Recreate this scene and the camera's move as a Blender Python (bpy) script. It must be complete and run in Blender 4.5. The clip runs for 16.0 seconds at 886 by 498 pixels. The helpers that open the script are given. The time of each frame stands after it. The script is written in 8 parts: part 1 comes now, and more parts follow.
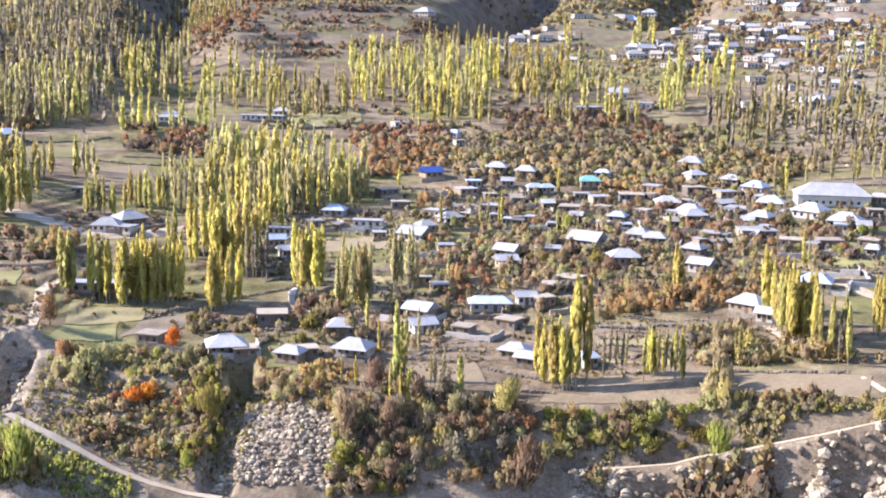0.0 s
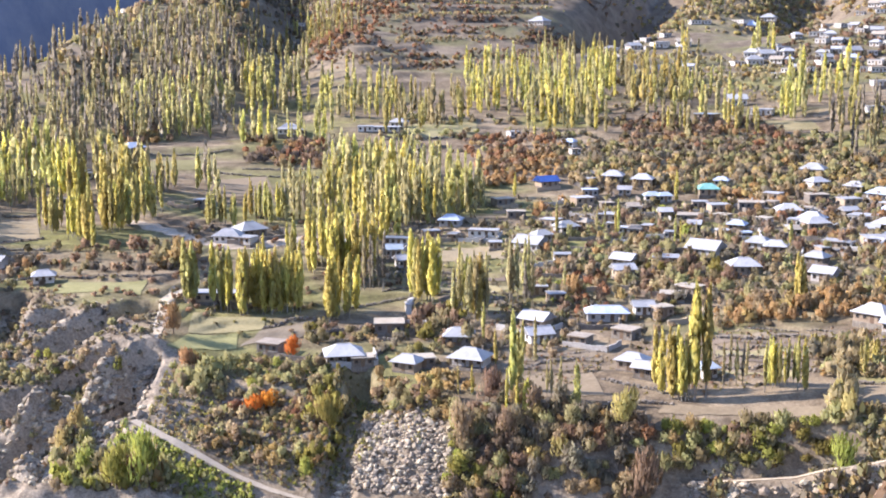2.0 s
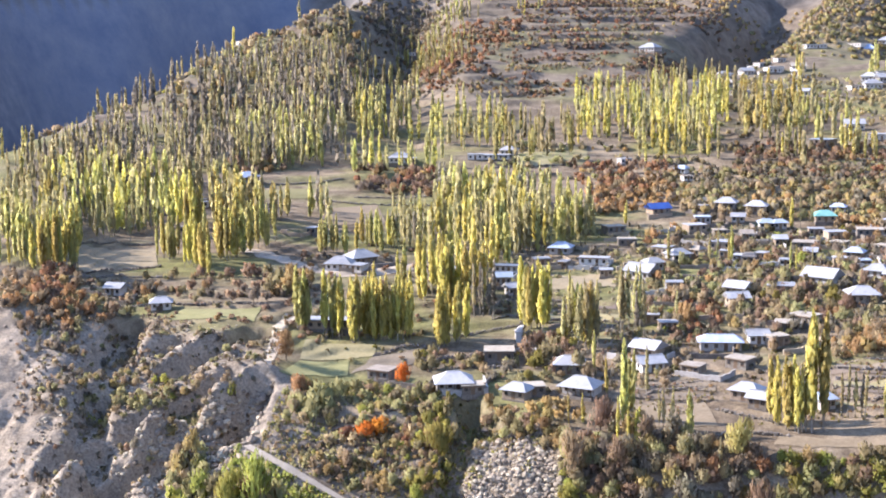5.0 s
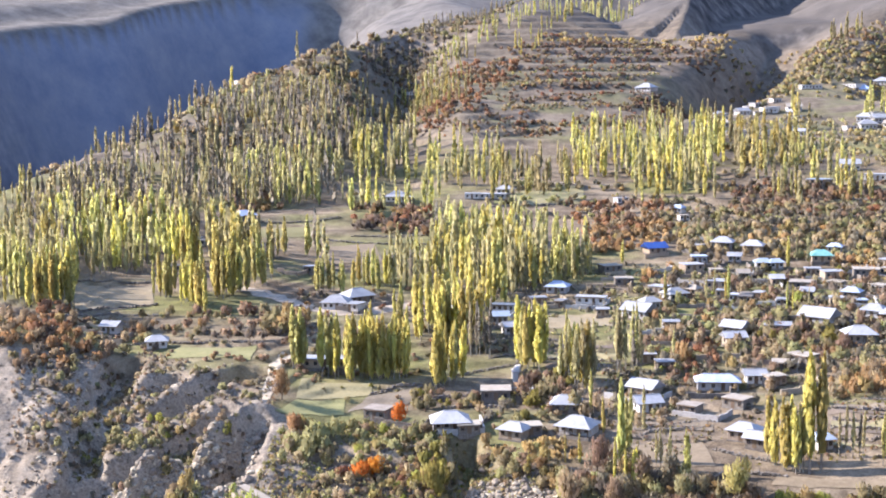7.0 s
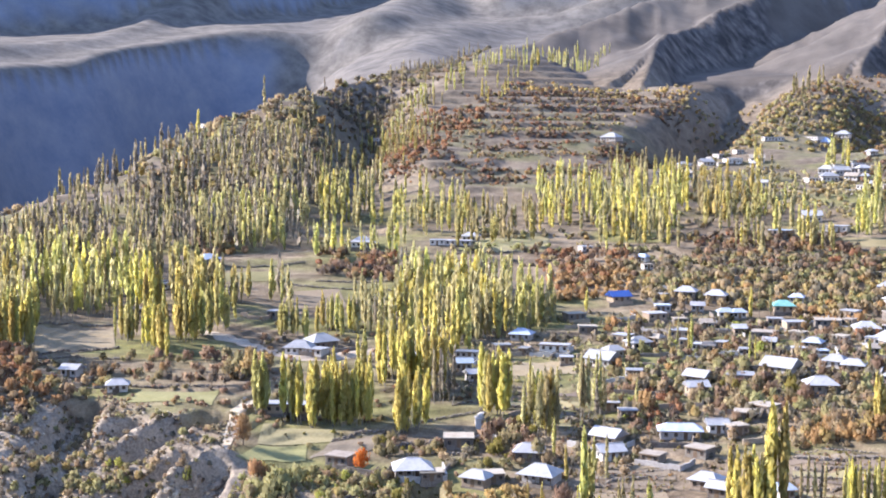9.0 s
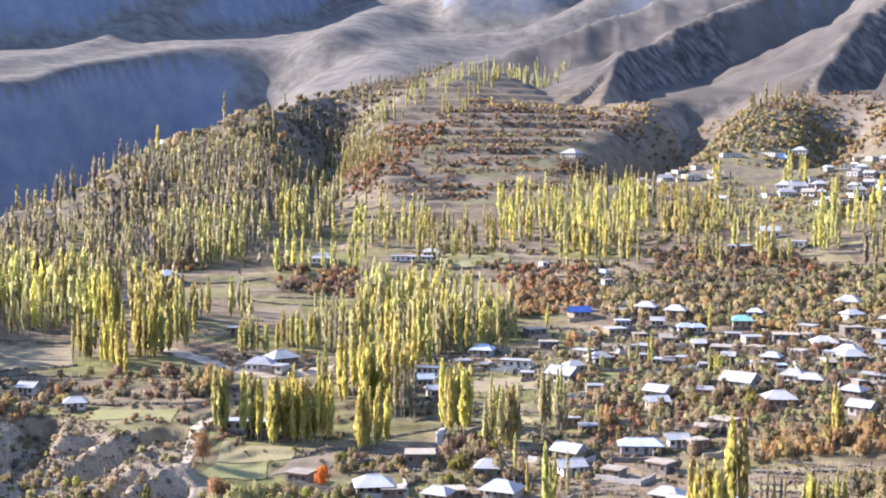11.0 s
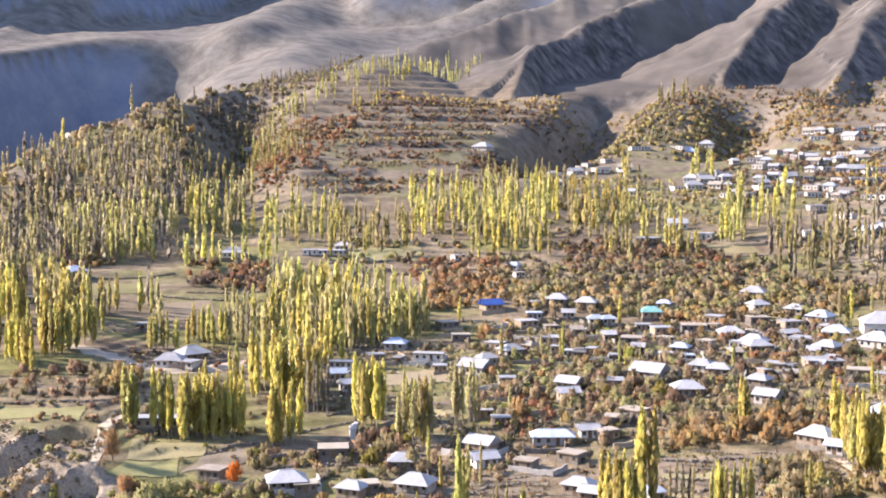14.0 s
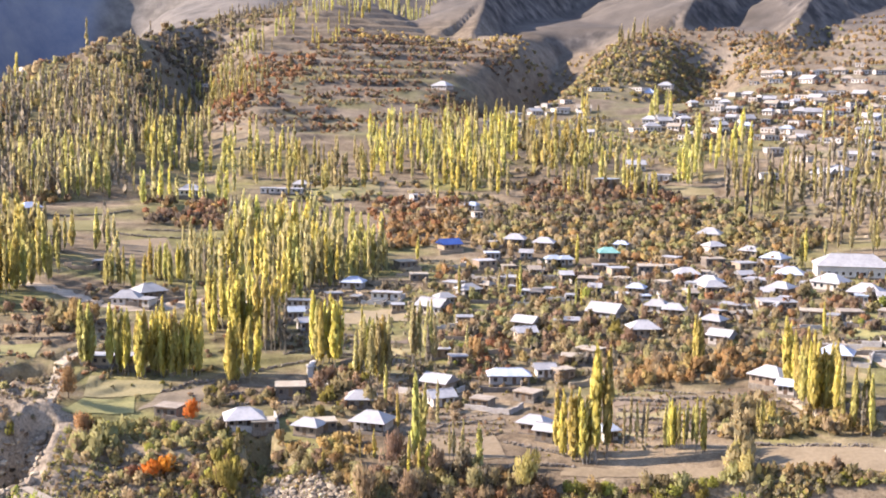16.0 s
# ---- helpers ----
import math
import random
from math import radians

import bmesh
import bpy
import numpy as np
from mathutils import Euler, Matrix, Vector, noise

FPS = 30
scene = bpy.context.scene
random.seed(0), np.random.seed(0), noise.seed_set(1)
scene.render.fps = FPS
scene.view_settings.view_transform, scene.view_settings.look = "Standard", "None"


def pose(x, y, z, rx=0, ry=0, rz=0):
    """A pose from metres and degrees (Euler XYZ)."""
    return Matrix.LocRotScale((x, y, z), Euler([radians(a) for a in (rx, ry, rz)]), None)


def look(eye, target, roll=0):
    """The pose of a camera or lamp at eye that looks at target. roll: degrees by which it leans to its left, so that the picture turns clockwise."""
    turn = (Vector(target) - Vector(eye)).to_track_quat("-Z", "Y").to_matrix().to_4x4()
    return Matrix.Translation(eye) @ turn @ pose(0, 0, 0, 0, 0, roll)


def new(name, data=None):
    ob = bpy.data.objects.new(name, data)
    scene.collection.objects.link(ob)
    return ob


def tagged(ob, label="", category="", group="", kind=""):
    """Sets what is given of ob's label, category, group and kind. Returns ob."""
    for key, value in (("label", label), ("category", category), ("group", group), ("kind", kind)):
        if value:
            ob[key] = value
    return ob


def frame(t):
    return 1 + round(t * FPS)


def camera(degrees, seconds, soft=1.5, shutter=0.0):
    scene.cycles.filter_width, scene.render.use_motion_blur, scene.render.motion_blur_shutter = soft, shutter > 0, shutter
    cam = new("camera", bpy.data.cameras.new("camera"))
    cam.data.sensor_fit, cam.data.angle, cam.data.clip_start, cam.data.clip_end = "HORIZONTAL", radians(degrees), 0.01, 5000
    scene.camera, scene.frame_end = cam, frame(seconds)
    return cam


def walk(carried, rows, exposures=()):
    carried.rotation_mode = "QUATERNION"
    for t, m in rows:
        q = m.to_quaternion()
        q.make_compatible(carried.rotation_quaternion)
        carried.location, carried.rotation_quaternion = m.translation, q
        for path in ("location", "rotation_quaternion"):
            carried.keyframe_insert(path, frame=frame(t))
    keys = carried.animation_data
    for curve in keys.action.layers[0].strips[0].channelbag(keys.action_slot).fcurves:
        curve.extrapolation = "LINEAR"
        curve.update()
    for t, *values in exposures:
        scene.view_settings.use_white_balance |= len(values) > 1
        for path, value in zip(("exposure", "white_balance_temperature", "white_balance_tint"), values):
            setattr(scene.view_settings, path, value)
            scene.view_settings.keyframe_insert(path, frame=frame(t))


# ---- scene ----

# the camera is held by hand at one lookout and pans over the village
cam = camera(37.95, 16.0, soft=1.9)
EYE = (0.0, 0.0, 78.0)
ROWS = [
    (0.0, 79.999, -0.886, 0.156),
    (0.5, 80.060, -0.413, 1.873),
    (1.0, 80.222, -0.078, 3.382),
    (1.5, 80.573, 0.257, 4.656),
    (2.0, 80.398, 0.195, 5.194),
    (2.5, 80.470, 0.113, 6.160),
    (3.0, 80.460, 0.512, 7.451),
    (3.5, 80.687, 0.495, 8.561),
    (4.0, 80.900, 0.688, 9.244),
    (6.5, 83.088, 0.871, 10.351),
    (7.0, 83.404, 0.807, 9.893),
    (7.5, 83.785, 0.468, 9.386),
    (8.0, 84.354, 0.380, 8.961),
    (8.5, 84.931, 0.109, 8.645),
    (9.0, 85.452, -0.034, 8.406),
    (11.5, 86.175, 0.069, 6.032),
    (12.0, 86.133, 0.169, 5.374),
    (12.5, 86.185, 0.058, 4.754),
    (13.0, 86.410, 0.184, 3.989),
    (13.5, 86.235, 0.026, 3.409),
    (14.0, 85.871, -0.011, 2.745),
    (14.5, 85.243, 0.048, 2.061),
    (15.0, 84.363, -0.052, 1.500),
    (15.5, 83.919, -0.440, 1.363),
    (16.0, 83.194, -0.647, 0.950),
]
walk(cam, [(t, pose(*EYE, rx, ry, rz)) for t, rx, ry, rz in ROWS],
     [(0.0, 2.04, 6550, 22), (9.0, 2.10, 6350, 21), (12.5, 2.06, 6700, 22), (16.0, 2.03, 7400, 24)])

# ---- light: clear late-autumn day, the sun low on the left ----
SUN_EL, SUN_AZ = radians(32), radians(-85)
world = bpy.data.worlds.new("sky")
scene.world = world
world.use_nodes = True
sky = world.node_tree.nodes.new("ShaderNodeTexSky")
sky.sky_type, sky.sun_disc = "NISHITA", False
sky.sun_elevation, sky.sun_rotation = SUN_EL, SUN_AZ
sky.altitude, sky.dust_density = 2000, 1.1
world.node_tree.links.new(sky.outputs[0], world.node_tree.nodes["Background"].inputs[0])
world.node_tree.nodes["Background"].inputs[1].default_value = 0.125
sun = new("sun", bpy.data.lights.new("sun", "SUN"))
sun.data.energy, sun.data.angle, sun.data.color = 3.0, radians(0.55), (1.0, 0.93, 0.82)
sun_way = Vector((math.sin(SUN_AZ) * math.cos(SUN_EL), math.cos(SUN_AZ) * math.cos(SUN_EL), math.sin(SUN_EL)))
sun.matrix_world = look(sun_way * 400 + Vector((0, 400, 0)), Vector((0, 400, 0)))

# ---- materials ----
class Nodes:
    """A small builder of node materials in world-sized coordinates."""

    def __init__(self, name):
        self.m = bpy.data.materials.new(name)
        self.m.use_nodes = True
        self.t = self.m.node_tree
        self.b = self.t.nodes["Principled BSDF"]
        self.geo = self.t.nodes.new("ShaderNodeNewGeometry")
        self.obj = self.t.nodes.new("ShaderNodeObjectInfo")

    def link(self, a, b):
        self.t.links.new(a, b)

    def noise(self, scale, detail=4, stretch=(1, 1, 1), rough=0.6):
        mp = self.t.nodes.new("ShaderNodeMapping")
        mp.inputs["Scale"].default_value = [scale * s for s in stretch]
        n = self.t.nodes.new("ShaderNodeTexNoise")
        n.inputs["Scale"].default_value = 1.0
        n.inputs["Detail"].default_value = detail
        n.inputs["Roughness"].default_value = rough
        self.link(self.geo.outputs["Position"], mp.inputs[0])
        self.link(mp.outputs[0], n.inputs["Vector"])
        return n.outputs["Fac"]

    def ramp(self, fac, stops):
        r = self.t.nodes.new("ShaderNodeValToRGB")
        e = r.color_ramp.elements
        while len(e) < len(stops):
            e.new(0.5)
        for el, (p, c) in zip(e, stops):
            el.position, el.color = p, (*c, 1)
        self.link(fac, r.inputs[0])
        return r.outputs[0]

    def math(self, op, a, b, clamp=False):
        n = self.t.nodes.new("ShaderNodeMath")
        n.operation, n.use_clamp = op, clamp
        for i, v in enumerate((a, b)):
            if isinstance(v, (int, float)):
                n.inputs[i].default_value = v
            else:
                self.link(v, n.inputs[i])
        return n.outputs[0]

    def mix(self, fac, a, b, blend="MIX"):
        n = self.t.nodes.new("ShaderNodeMix")
        n.data_type, n.blend_type = "RGBA", blend
        for s, v in ((n.inputs[0], fac), (n.inputs[6], a), (n.inputs[7], b)):
            if isinstance(v, (int, float)):
                s.default_value = v
            elif isinstance(v, tuple):
                s.default_value = (*v, 1)
            else:
                self.link(v, s)
        return n.outputs[2]

    def attribute(self, name):
        n = self.t.nodes.new("ShaderNodeAttribute")
        n.attribute_name = name
        return n.outputs["Color"], n.outputs["Alpha"]

    def split(self, colour):
        n = self.t.nodes.new("ShaderNodeSeparateColor")
        self.link(colour, n.inputs[0])
        return n.outputs[0], n.outputs[1], n.outputs[2]

    def vary(self, colour, fac, hue=0.03, value=0.25, sat=0.0):
        """Shift hue and value by a number from 0 to 1."""
        n = self.t.nodes.new("ShaderNodeHueSaturation")
        self.link(self.math("ADD", self.math("MULTIPLY", fac, 2 * hue), 0.5 - hue), n.inputs["Hue"])
        self.link(self.math("ADD", self.math("MULTIPLY", fac, 2 * value), 1 - value), n.inputs["Value"])
        self.link(colour, n.inputs["Color"])
        return n.outputs[0]

    def bump(self, height, strength, distance):
        n = self.t.nodes.new("ShaderNodeBump")
        n.inputs["Strength"].default_value, n.inputs["Distance"].default_value = strength, distance
        self.link(height, n.inputs["Height"])
        self.link(n.outputs[0], self.b.inputs["Normal"])

    def finish(self, colour, rough=0.9, metal=0.0, spec=0.2):
        if isinstance(colour, tuple):
            self.b.inputs["Base Color"].default_value = (*colour, 1)
        else:
            self.link(colour, self.b.inputs["Base Color"])
        self.b.inputs["Roughness"].default_value, self.b.inputs["Metallic"].default_value = rough, metal
        self.b.inputs["Specular IOR Level"].default_value = spec
        return self.m


def plain_material(name, dark, light, grain, coarse, rough=0.9, metal=0.0, bump=0.02, spec=0.2, vary=0.15):
    """Two tones mixed by fine and coarse noise, each object a little different."""
    k = Nodes(name)
    fine, broad = k.noise(grain, 5), k.noise(coarse, 3)
    c = k.ramp(k.math("ADD", k.math("MULTIPLY", fine, 0.55), k.math("MULTIPLY", broad, 0.5)), [(0.33, dark), (0.68, light)])
    c = k.vary(c, k.obj.outputs["Random"], 0.01, vary)
    if bump:
        k.bump(fine, 0.6, bump)
    return k.finish(c, rough, metal, spec)


def leaf_material(name, stops, clear=0.35, vary=0.22, hue=0.03, even=0.5):
    """Leaves and twigs: each clump its own shade, light shining through."""
    k = Nodes(name)
    middle = stops[1][1]
    stops = [(p, tuple(m + (v - m) * even for v, m in zip(c, middle))) for p, c in stops]
    c = k.ramp(k.geo.outputs["Random Per Island"], stops)
    c = k.vary(c, k.obj.outputs["Random"], hue, vary)
    c = k.vary(c, k.noise(0.16, 2), 0.02, 0.4)
    tr = k.t.nodes.new("ShaderNodeBsdfTranslucent")
    mx = k.t.nodes.new("ShaderNodeMixShader")
    mx.inputs[0].default_value = clear
    k.link(c, tr.inputs[0])
    k.finish(c, 0.8, 0, 0.15)
    k.link(k.b.outputs[0], mx.inputs[1])
    k.link(tr.outputs[0], mx.inputs[2])
    k.link(mx.outputs[0], k.t.nodes["Material Output"].inputs[0])
    return k.m


def ground_material():
    k = Nodes("hillside_soil")
    cover, slate = k.attribute("cover")
    rock, green, pale = k.split(cover)
    fine, mid, broad = k.noise(1.5, 7, rough=0.75), k.noise(0.16, 5), k.noise(0.02, 4)
    soil = k.ramp(k.math("ADD", k.math("ADD", k.math("MULTIPLY", mid, 0.38), k.math("MULTIPLY", broad, 0.25)), k.math("MULTIPLY", fine, 0.4)),
                  [(0.38, (0.068, 0.053, 0.038)), (0.48, (0.148, 0.117, 0.082)), (0.56, (0.235, 0.19, 0.132)), (0.66, (0.335, 0.275, 0.195))])
    grass = k.ramp(k.math("ADD", k.math("MULTIPLY", fine, 0.5), k.math("MULTIPLY", mid, 0.5)),
                   [(0.38, (0.10, 0.105, 0.04)), (0.55, (0.19, 0.19, 0.075)), (0.7, (0.30, 0.26, 0.13))])
    stone = k.ramp(k.math("ADD", k.math("MULTIPLY", fine, 0.65), k.math("MULTIPLY", mid, 0.35)),
                   [(0.34, (0.085, 0.072, 0.056)), (0.47, (0.235, 0.20, 0.155)), (0.62, (0.42, 0.365, 0.29))])
    # bare mountain ground, greyed beyond its own colour in place of haze
    hazed_ash = k.ramp(k.math("ADD", k.math("MULTIPLY", fine, 0.4), k.math("MULTIPLY", broad, 0.6)),
                 [(0.36, (0.062, 0.057, 0.052)), (0.6, (0.128, 0.116, 0.104))])
    c = k.mix(k.math("MULTIPLY", green, k.math("ADD", mid, 0.35), True), soil, grass)
    c = k.mix(pale, c, hazed_ash)
    cliff = k.ramp(k.noise(0.08, 6, (1, 1, 0.35)), [(0.38, (0.05, 0.048, 0.048)), (0.55, (0.115, 0.107, 0.10)), (0.68, (0.19, 0.172, 0.155))])
    c = k.mix(rock, c, k.mix(pale, stone, cliff))
    # far cliffs: the blue of haze and shade is put into their colour
    haze_blue = k.ramp(k.noise(0.02, 9, rough=0.7), [(0.34, (0.13, 0.16, 0.222)), (0.5, (0.17, 0.195, 0.245)), (0.66, (0.21, 0.23, 0.262))])
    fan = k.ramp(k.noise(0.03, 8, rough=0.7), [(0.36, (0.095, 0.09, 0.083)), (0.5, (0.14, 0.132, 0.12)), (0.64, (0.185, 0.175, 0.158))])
    c = k.mix(slate, c, k.mix(rock, fan, haze_blue))
    k.bump(k.math("MULTIPLY", k.math("ADD", k.math("MULTIPLY", fine, 0.5), mid), k.math("SUBTRACT", 1.0, k.math("MAXIMUM", slate, pale))), 0.9, 0.6)
    return k.finish(c, 0.95, 0, 0.1)


def sheet_metal(name, dark, light):
    """Ribbed roofing sheet, dulled by weather and streaked with a little rust and dust."""
    k = Nodes(name)
    streak, broad = k.noise(1.2, 4, (1, 1, 0.2)), k.noise(0.25, 3)
    c = k.ramp(k.math("ADD", k.math("MULTIPLY", streak, 0.5), k.math("MULTIPLY", broad, 0.5)), [(0.36, dark), (0.6, light)])
    c = k.mix(k.math("MULTIPLY", k.math("SUBTRACT", streak, 0.62, True), 1.6, True), c, (0.33, 0.25, 0.18))
    c = k.vary(c, k.obj.outputs["Random"], 0.012, 0.16)
    k.bump(streak, 0.25, 0.03)
    return k.finish(c, 0.5, 0.0, 0.5)


M_GROUND = ground_material()
M_POPLAR = [
    leaf_material("poplar_leaf_gold", [(0.0, (0.44, 0.39, 0.10)), (0.5, (0.675, 0.59, 0.20)), (1.0, (0.77, 0.69, 0.27))], 0.62, 0.15, 0.015),
    leaf_material("poplar_leaf_green", [(0.0, (0.37, 0.35, 0.10)), (0.5, (0.575, 0.545, 0.22)), (1.0, (0.69, 0.65, 0.29))], 0.62, 0.15, 0.015),
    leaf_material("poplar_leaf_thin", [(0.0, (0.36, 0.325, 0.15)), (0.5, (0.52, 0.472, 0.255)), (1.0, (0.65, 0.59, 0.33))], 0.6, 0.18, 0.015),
    # bare grey twigs, darkened further for the shade lying on the left slope
    leaf_material("poplar_twig_bare_shaded", [(0.0, (0.20, 0.18, 0.14)), (0.5, (0.335, 0.298, 0.232)), (1.0, (0.44, 0.395, 0.31))], 0.4, 0.18, 0.01),
]
M_BUSH = {
    "olive": leaf_material("shrub_leaf_olive", [(0.0, (0.225, 0.21, 0.10)), (0.5, (0.34, 0.312, 0.155)), (1.0, (0.44, 0.405, 0.22))], 0.5),
    "brown": leaf_material("orchard_twig_brown", [(0.0, (0.28, 0.215, 0.135)), (0.5, (0.395, 0.305, 0.19)), (1.0, (0.49, 0.385, 0.25))], 0.58),
    "rust": leaf_material("orchard_leaf_rust", [(0.0, (0.30, 0.18, 0.085)), (0.5, (0.42, 0.262, 0.128)), (1.0, (0.52, 0.335, 0.17))], 0.48),
    "orange": leaf_material("tree_leaf_orange", [(0.0, (0.50, 0.16, 0.03)), (0.5, (0.66, 0.225, 0.04)), (1.0, (0.74, 0.30, 0.065))], 0.5, vary=0.1, hue=0.012),
    "gold": leaf_material("shrub_leaf_gold", [(0.0, (0.27, 0.205, 0.09)), (0.5, (0.39, 0.295, 0.13)), (1.0, (0.50, 0.39, 0.18))], 0.48),
    "green": leaf_material("shrub_leaf_green", [(0.0, (0.20, 0.205, 0.052)), (0.5, (0.335, 0.33, 0.085)), (1.0, (0.47, 0.45, 0.13))], 0.52),
    "grey": leaf_material("shrub_twig_grey", [(0.0, (0.165, 0.145, 0.105)), (0.5, (0.245, 0.213, 0.155)), (1.0, (0.33, 0.288, 0.212))], 0.45),
}
M_BARK = plain_material("pale_bark", (0.13, 0.115, 0.095), (0.33, 0.30, 0.25), 6.0, 0.8, 0.9, bump=0.02)
M_BARK_DARK = plain_material("dark_bark", (0.10, 0.08, 0.06), (0.22, 0.18, 0.14), 6.0, 0.8, 0.9, bump=0.02)
M_ROOF = {
    "white": sheet_metal("white_roof_sheet", (0.27, 0.282, 0.30), (0.385, 0.397, 0.41)),
    "grey": sheet_metal("grey_roof_sheet", (0.22, 0.23, 0.245), (0.34, 0.35, 0.365)),
    "blue": sheet_metal("blue_roof_sheet", (0.015, 0.05, 0.20), (0.03, 0.095, 0.31)),
    "slate": sheet_metal("slate_blue_roof_sheet", (0.26, 0.33, 0.43), (0.40, 0.47, 0.56)),
    "green": sheet_metal("green_roof_sheet", (0.10, 0.28, 0.25), (0.18, 0.38, 0.33)),
    "red": sheet_metal("red_roof_sheet", (0.30, 0.06, 0.05), (0.45, 0.10, 0.07)),
    "mud": plain_material("mud_roof", (0.215, 0.19, 0.16), (0.38, 0.345, 0.29), 3.0, 0.5, 0.95),
}
M_WALL = {
    "white": plain_material("whitewashed_plaster", (0.42, 0.40, 0.365), (0.62, 0.60, 0.56), 2.0, 0.4, 0.9, bump=0.01),
    "mud": plain_material("mud_plaster", (0.22, 0.175, 0.13), (0.38, 0.315, 0.24), 2.5, 0.5, 0.95),
    "stone": plain_material("dry_stone", (0.085, 0.075, 0.064), (0.25, 0.225, 0.195), 2.6, 0.6, 0.95, bump=0.12),
    "grey": plain_material("grey_cement", (0.30, 0.29, 0.275), (0.46, 0.45, 0.43), 2.0, 0.5, 0.9),
}
M_PANE = plain_material("dark_window_pane", (0.015, 0.02, 0.03), (0.04, 0.05, 0.06), 1.0, 0.5, 0.12, bump=0, spec=0.6)
M_WOOD = plain_material("weathered_wood", (0.09, 0.06, 0.04), (0.22, 0.16, 0.11), 7.0, 0.9, 0.8, bump=0.01)
M_TRACK = plain_material("dusty_track", (0.31, 0.265, 0.20), (0.46, 0.395, 0.31), 1.6, 0.25, 0.95, bump=0.03)
def boulder_material():
    """Broken grey rock, each stone its own shade."""
    k = Nodes("grey_boulder")
    fine, broad = k.noise(2.4, 5), k.noise(0.3, 3)
    c = k.ramp(k.math("ADD", k.math("MULTIPLY", fine, 0.5), k.math("MULTIPLY", broad, 0.5)), [(0.35, (0.15, 0.126, 0.095)), (0.65, (0.43, 0.37, 0.285))])
    c = k.vary(c, k.geo.outputs["Random Per Island"], 0.015, 0.45)
    k.bump(fine, 0.7, 0.15)
    return k.finish(c, 0.9, 0, 0.2)


M_STONE = boulder_material()
M_FIELD = {
    "green": plain_material("green_winter_field", (0.155, 0.155, 0.068), (0.255, 0.24, 0.115), 1.2, 0.11, 0.95, bump=0.05),
    "tan": plain_material("stubble_field", (0.185, 0.152, 0.098), (0.29, 0.243, 0.163), 1.0, 0.10, 0.95, bump=0.05),
    "olive": plain_material("dry_grass_field", (0.175, 0.16, 0.085), (0.30, 0.265, 0.15), 1.2, 0.11, 0.95, bump=0.05),
    # ploughed earth, also the dark tone painted for shaded terrace risers
    "plough_and_shade": plain_material("ploughed_field_and_shade", (0.12, 0.098, 0.075), (0.205, 0.17, 0.13), 1.3, 0.12, 0.95, bump=0.1),
}

# ---- the lie of the land ----
def lattice(ix, iy, seed):
    h = (ix.astype(np.int64) * 374761393 + iy.astype(np.int64) * 668265263 + seed * 1442695041) & 0x7FFFFFFF
    h = ((h ^ (h >> 13)) * 1274126177) & 0x7FFFFFFF
    return ((h ^ (h >> 16)) & 0xFFFFFF) / float(0xFFFFFF)


def value_noise(x, y, seed):
    ix, iy = np.floor(x), np.floor(y)
    fx, fy = x - ix, y - iy
    fx, fy = fx * fx * (3 - 2 * fx), fy * fy * (3 - 2 * fy)
    a, b = lattice(ix, iy, seed), lattice(ix + 1, iy, seed)
    c, d = lattice(ix, iy + 1, seed), lattice(ix + 1, iy + 1, seed)
    return (a + (b - a) * fx) * (1 - fy) + (c + (d - c) * fx) * fy


def fbm(x, y, size, octaves, seed):
    """Fractal noise from -1 to 1 whose largest forms are size metres across."""
    total, amp, norm = 0.0, 1.0, 0.0
    for o in range(octaves):
        k = 2.03 ** o / size
        total = total + amp * (2 * value_noise(x * k + 17.3 * o, y * k - 9.1 * o, seed + o) - 1)
        norm += amp
        amp *= 0.5
    return total / norm


def ridged(x, y, size, octaves, seed):
    """Sharp-crested noise from 0 to 1."""
    total, amp, norm = 0.0, 1.0, 0.0
    for o in range(octaves):
        k = 2.03 ** o / size
        total = total + amp * (1 - np.abs(2 * value_noise(x * k + 5.7 * o, y * k + 3.3 * o, seed + o) - 1))
        norm += amp
        amp *= 0.5
    return total / norm


def ramp(v, lo, hi):
    t = np.clip((v - lo) / (hi - lo), 0, 1)
    return t * t * (3 - 2 * t)


# heights of the ground along bearings from the lookout: (distance, height), from the foot of the bank to the mountains
PROFILES = {}
PROFILES[-30] = [(0,76.3),(8,75.8),(60,42),(120,-8),(180,-42),(225,-36),(302,-9.9),(324,0.5),(354,11.6),(374,16.5),(383,18.3),(395,19.3),(420,20.5),(450,22.1),(485,23.8),(520,26.4),(560,29.5),(600,32.2),(630,35.2),(655,38.1),(760,-60.0),(1000,-100.0),(1580,-100.0),(1750,169.7),(1900,187.6),(1940,213.7),(2400,266.9),(2540,480.3)]
PROFILES[-24] = [(0,76.3),(8,75.8),(60,42),(120,-8),(180,-42),(225,-36),(258,-13.0),(292,-7.6),(330,-0.9),(360,5.5),(380,7.4),(402,10.3),(430,13.1),(475,15.5),(520,19.6),(575,25.7),(630,34.1),(690,44.4),(735,52.9),(775,59.0),(900,-20.0),(1150,-100.0),(1770,-100.0),(1950,200.7),(2080,218.0),(2115,238.9),(2500,292.3),(2640,496.1)]
PROFILES[-18] = [(0,76.3),(8,75.8),(60,42),(120,-8),(180,-42),(225,-36),(254,-13.9),(270,-8.2),(290,-2.5),(308,2.4),(335,6.4),(370,8.9),(420,12.7),(470,17.4),(530,21.3),(600,29.4),(690,42.9),(780,65.0),(850,85.3),(900,96.9),(1050,20.0),(1350,-40.0),(2120,-20.0),(2300,277.2),(2400,288.0),(2850,365.0),(3000,553.2),(3400,647.0)]
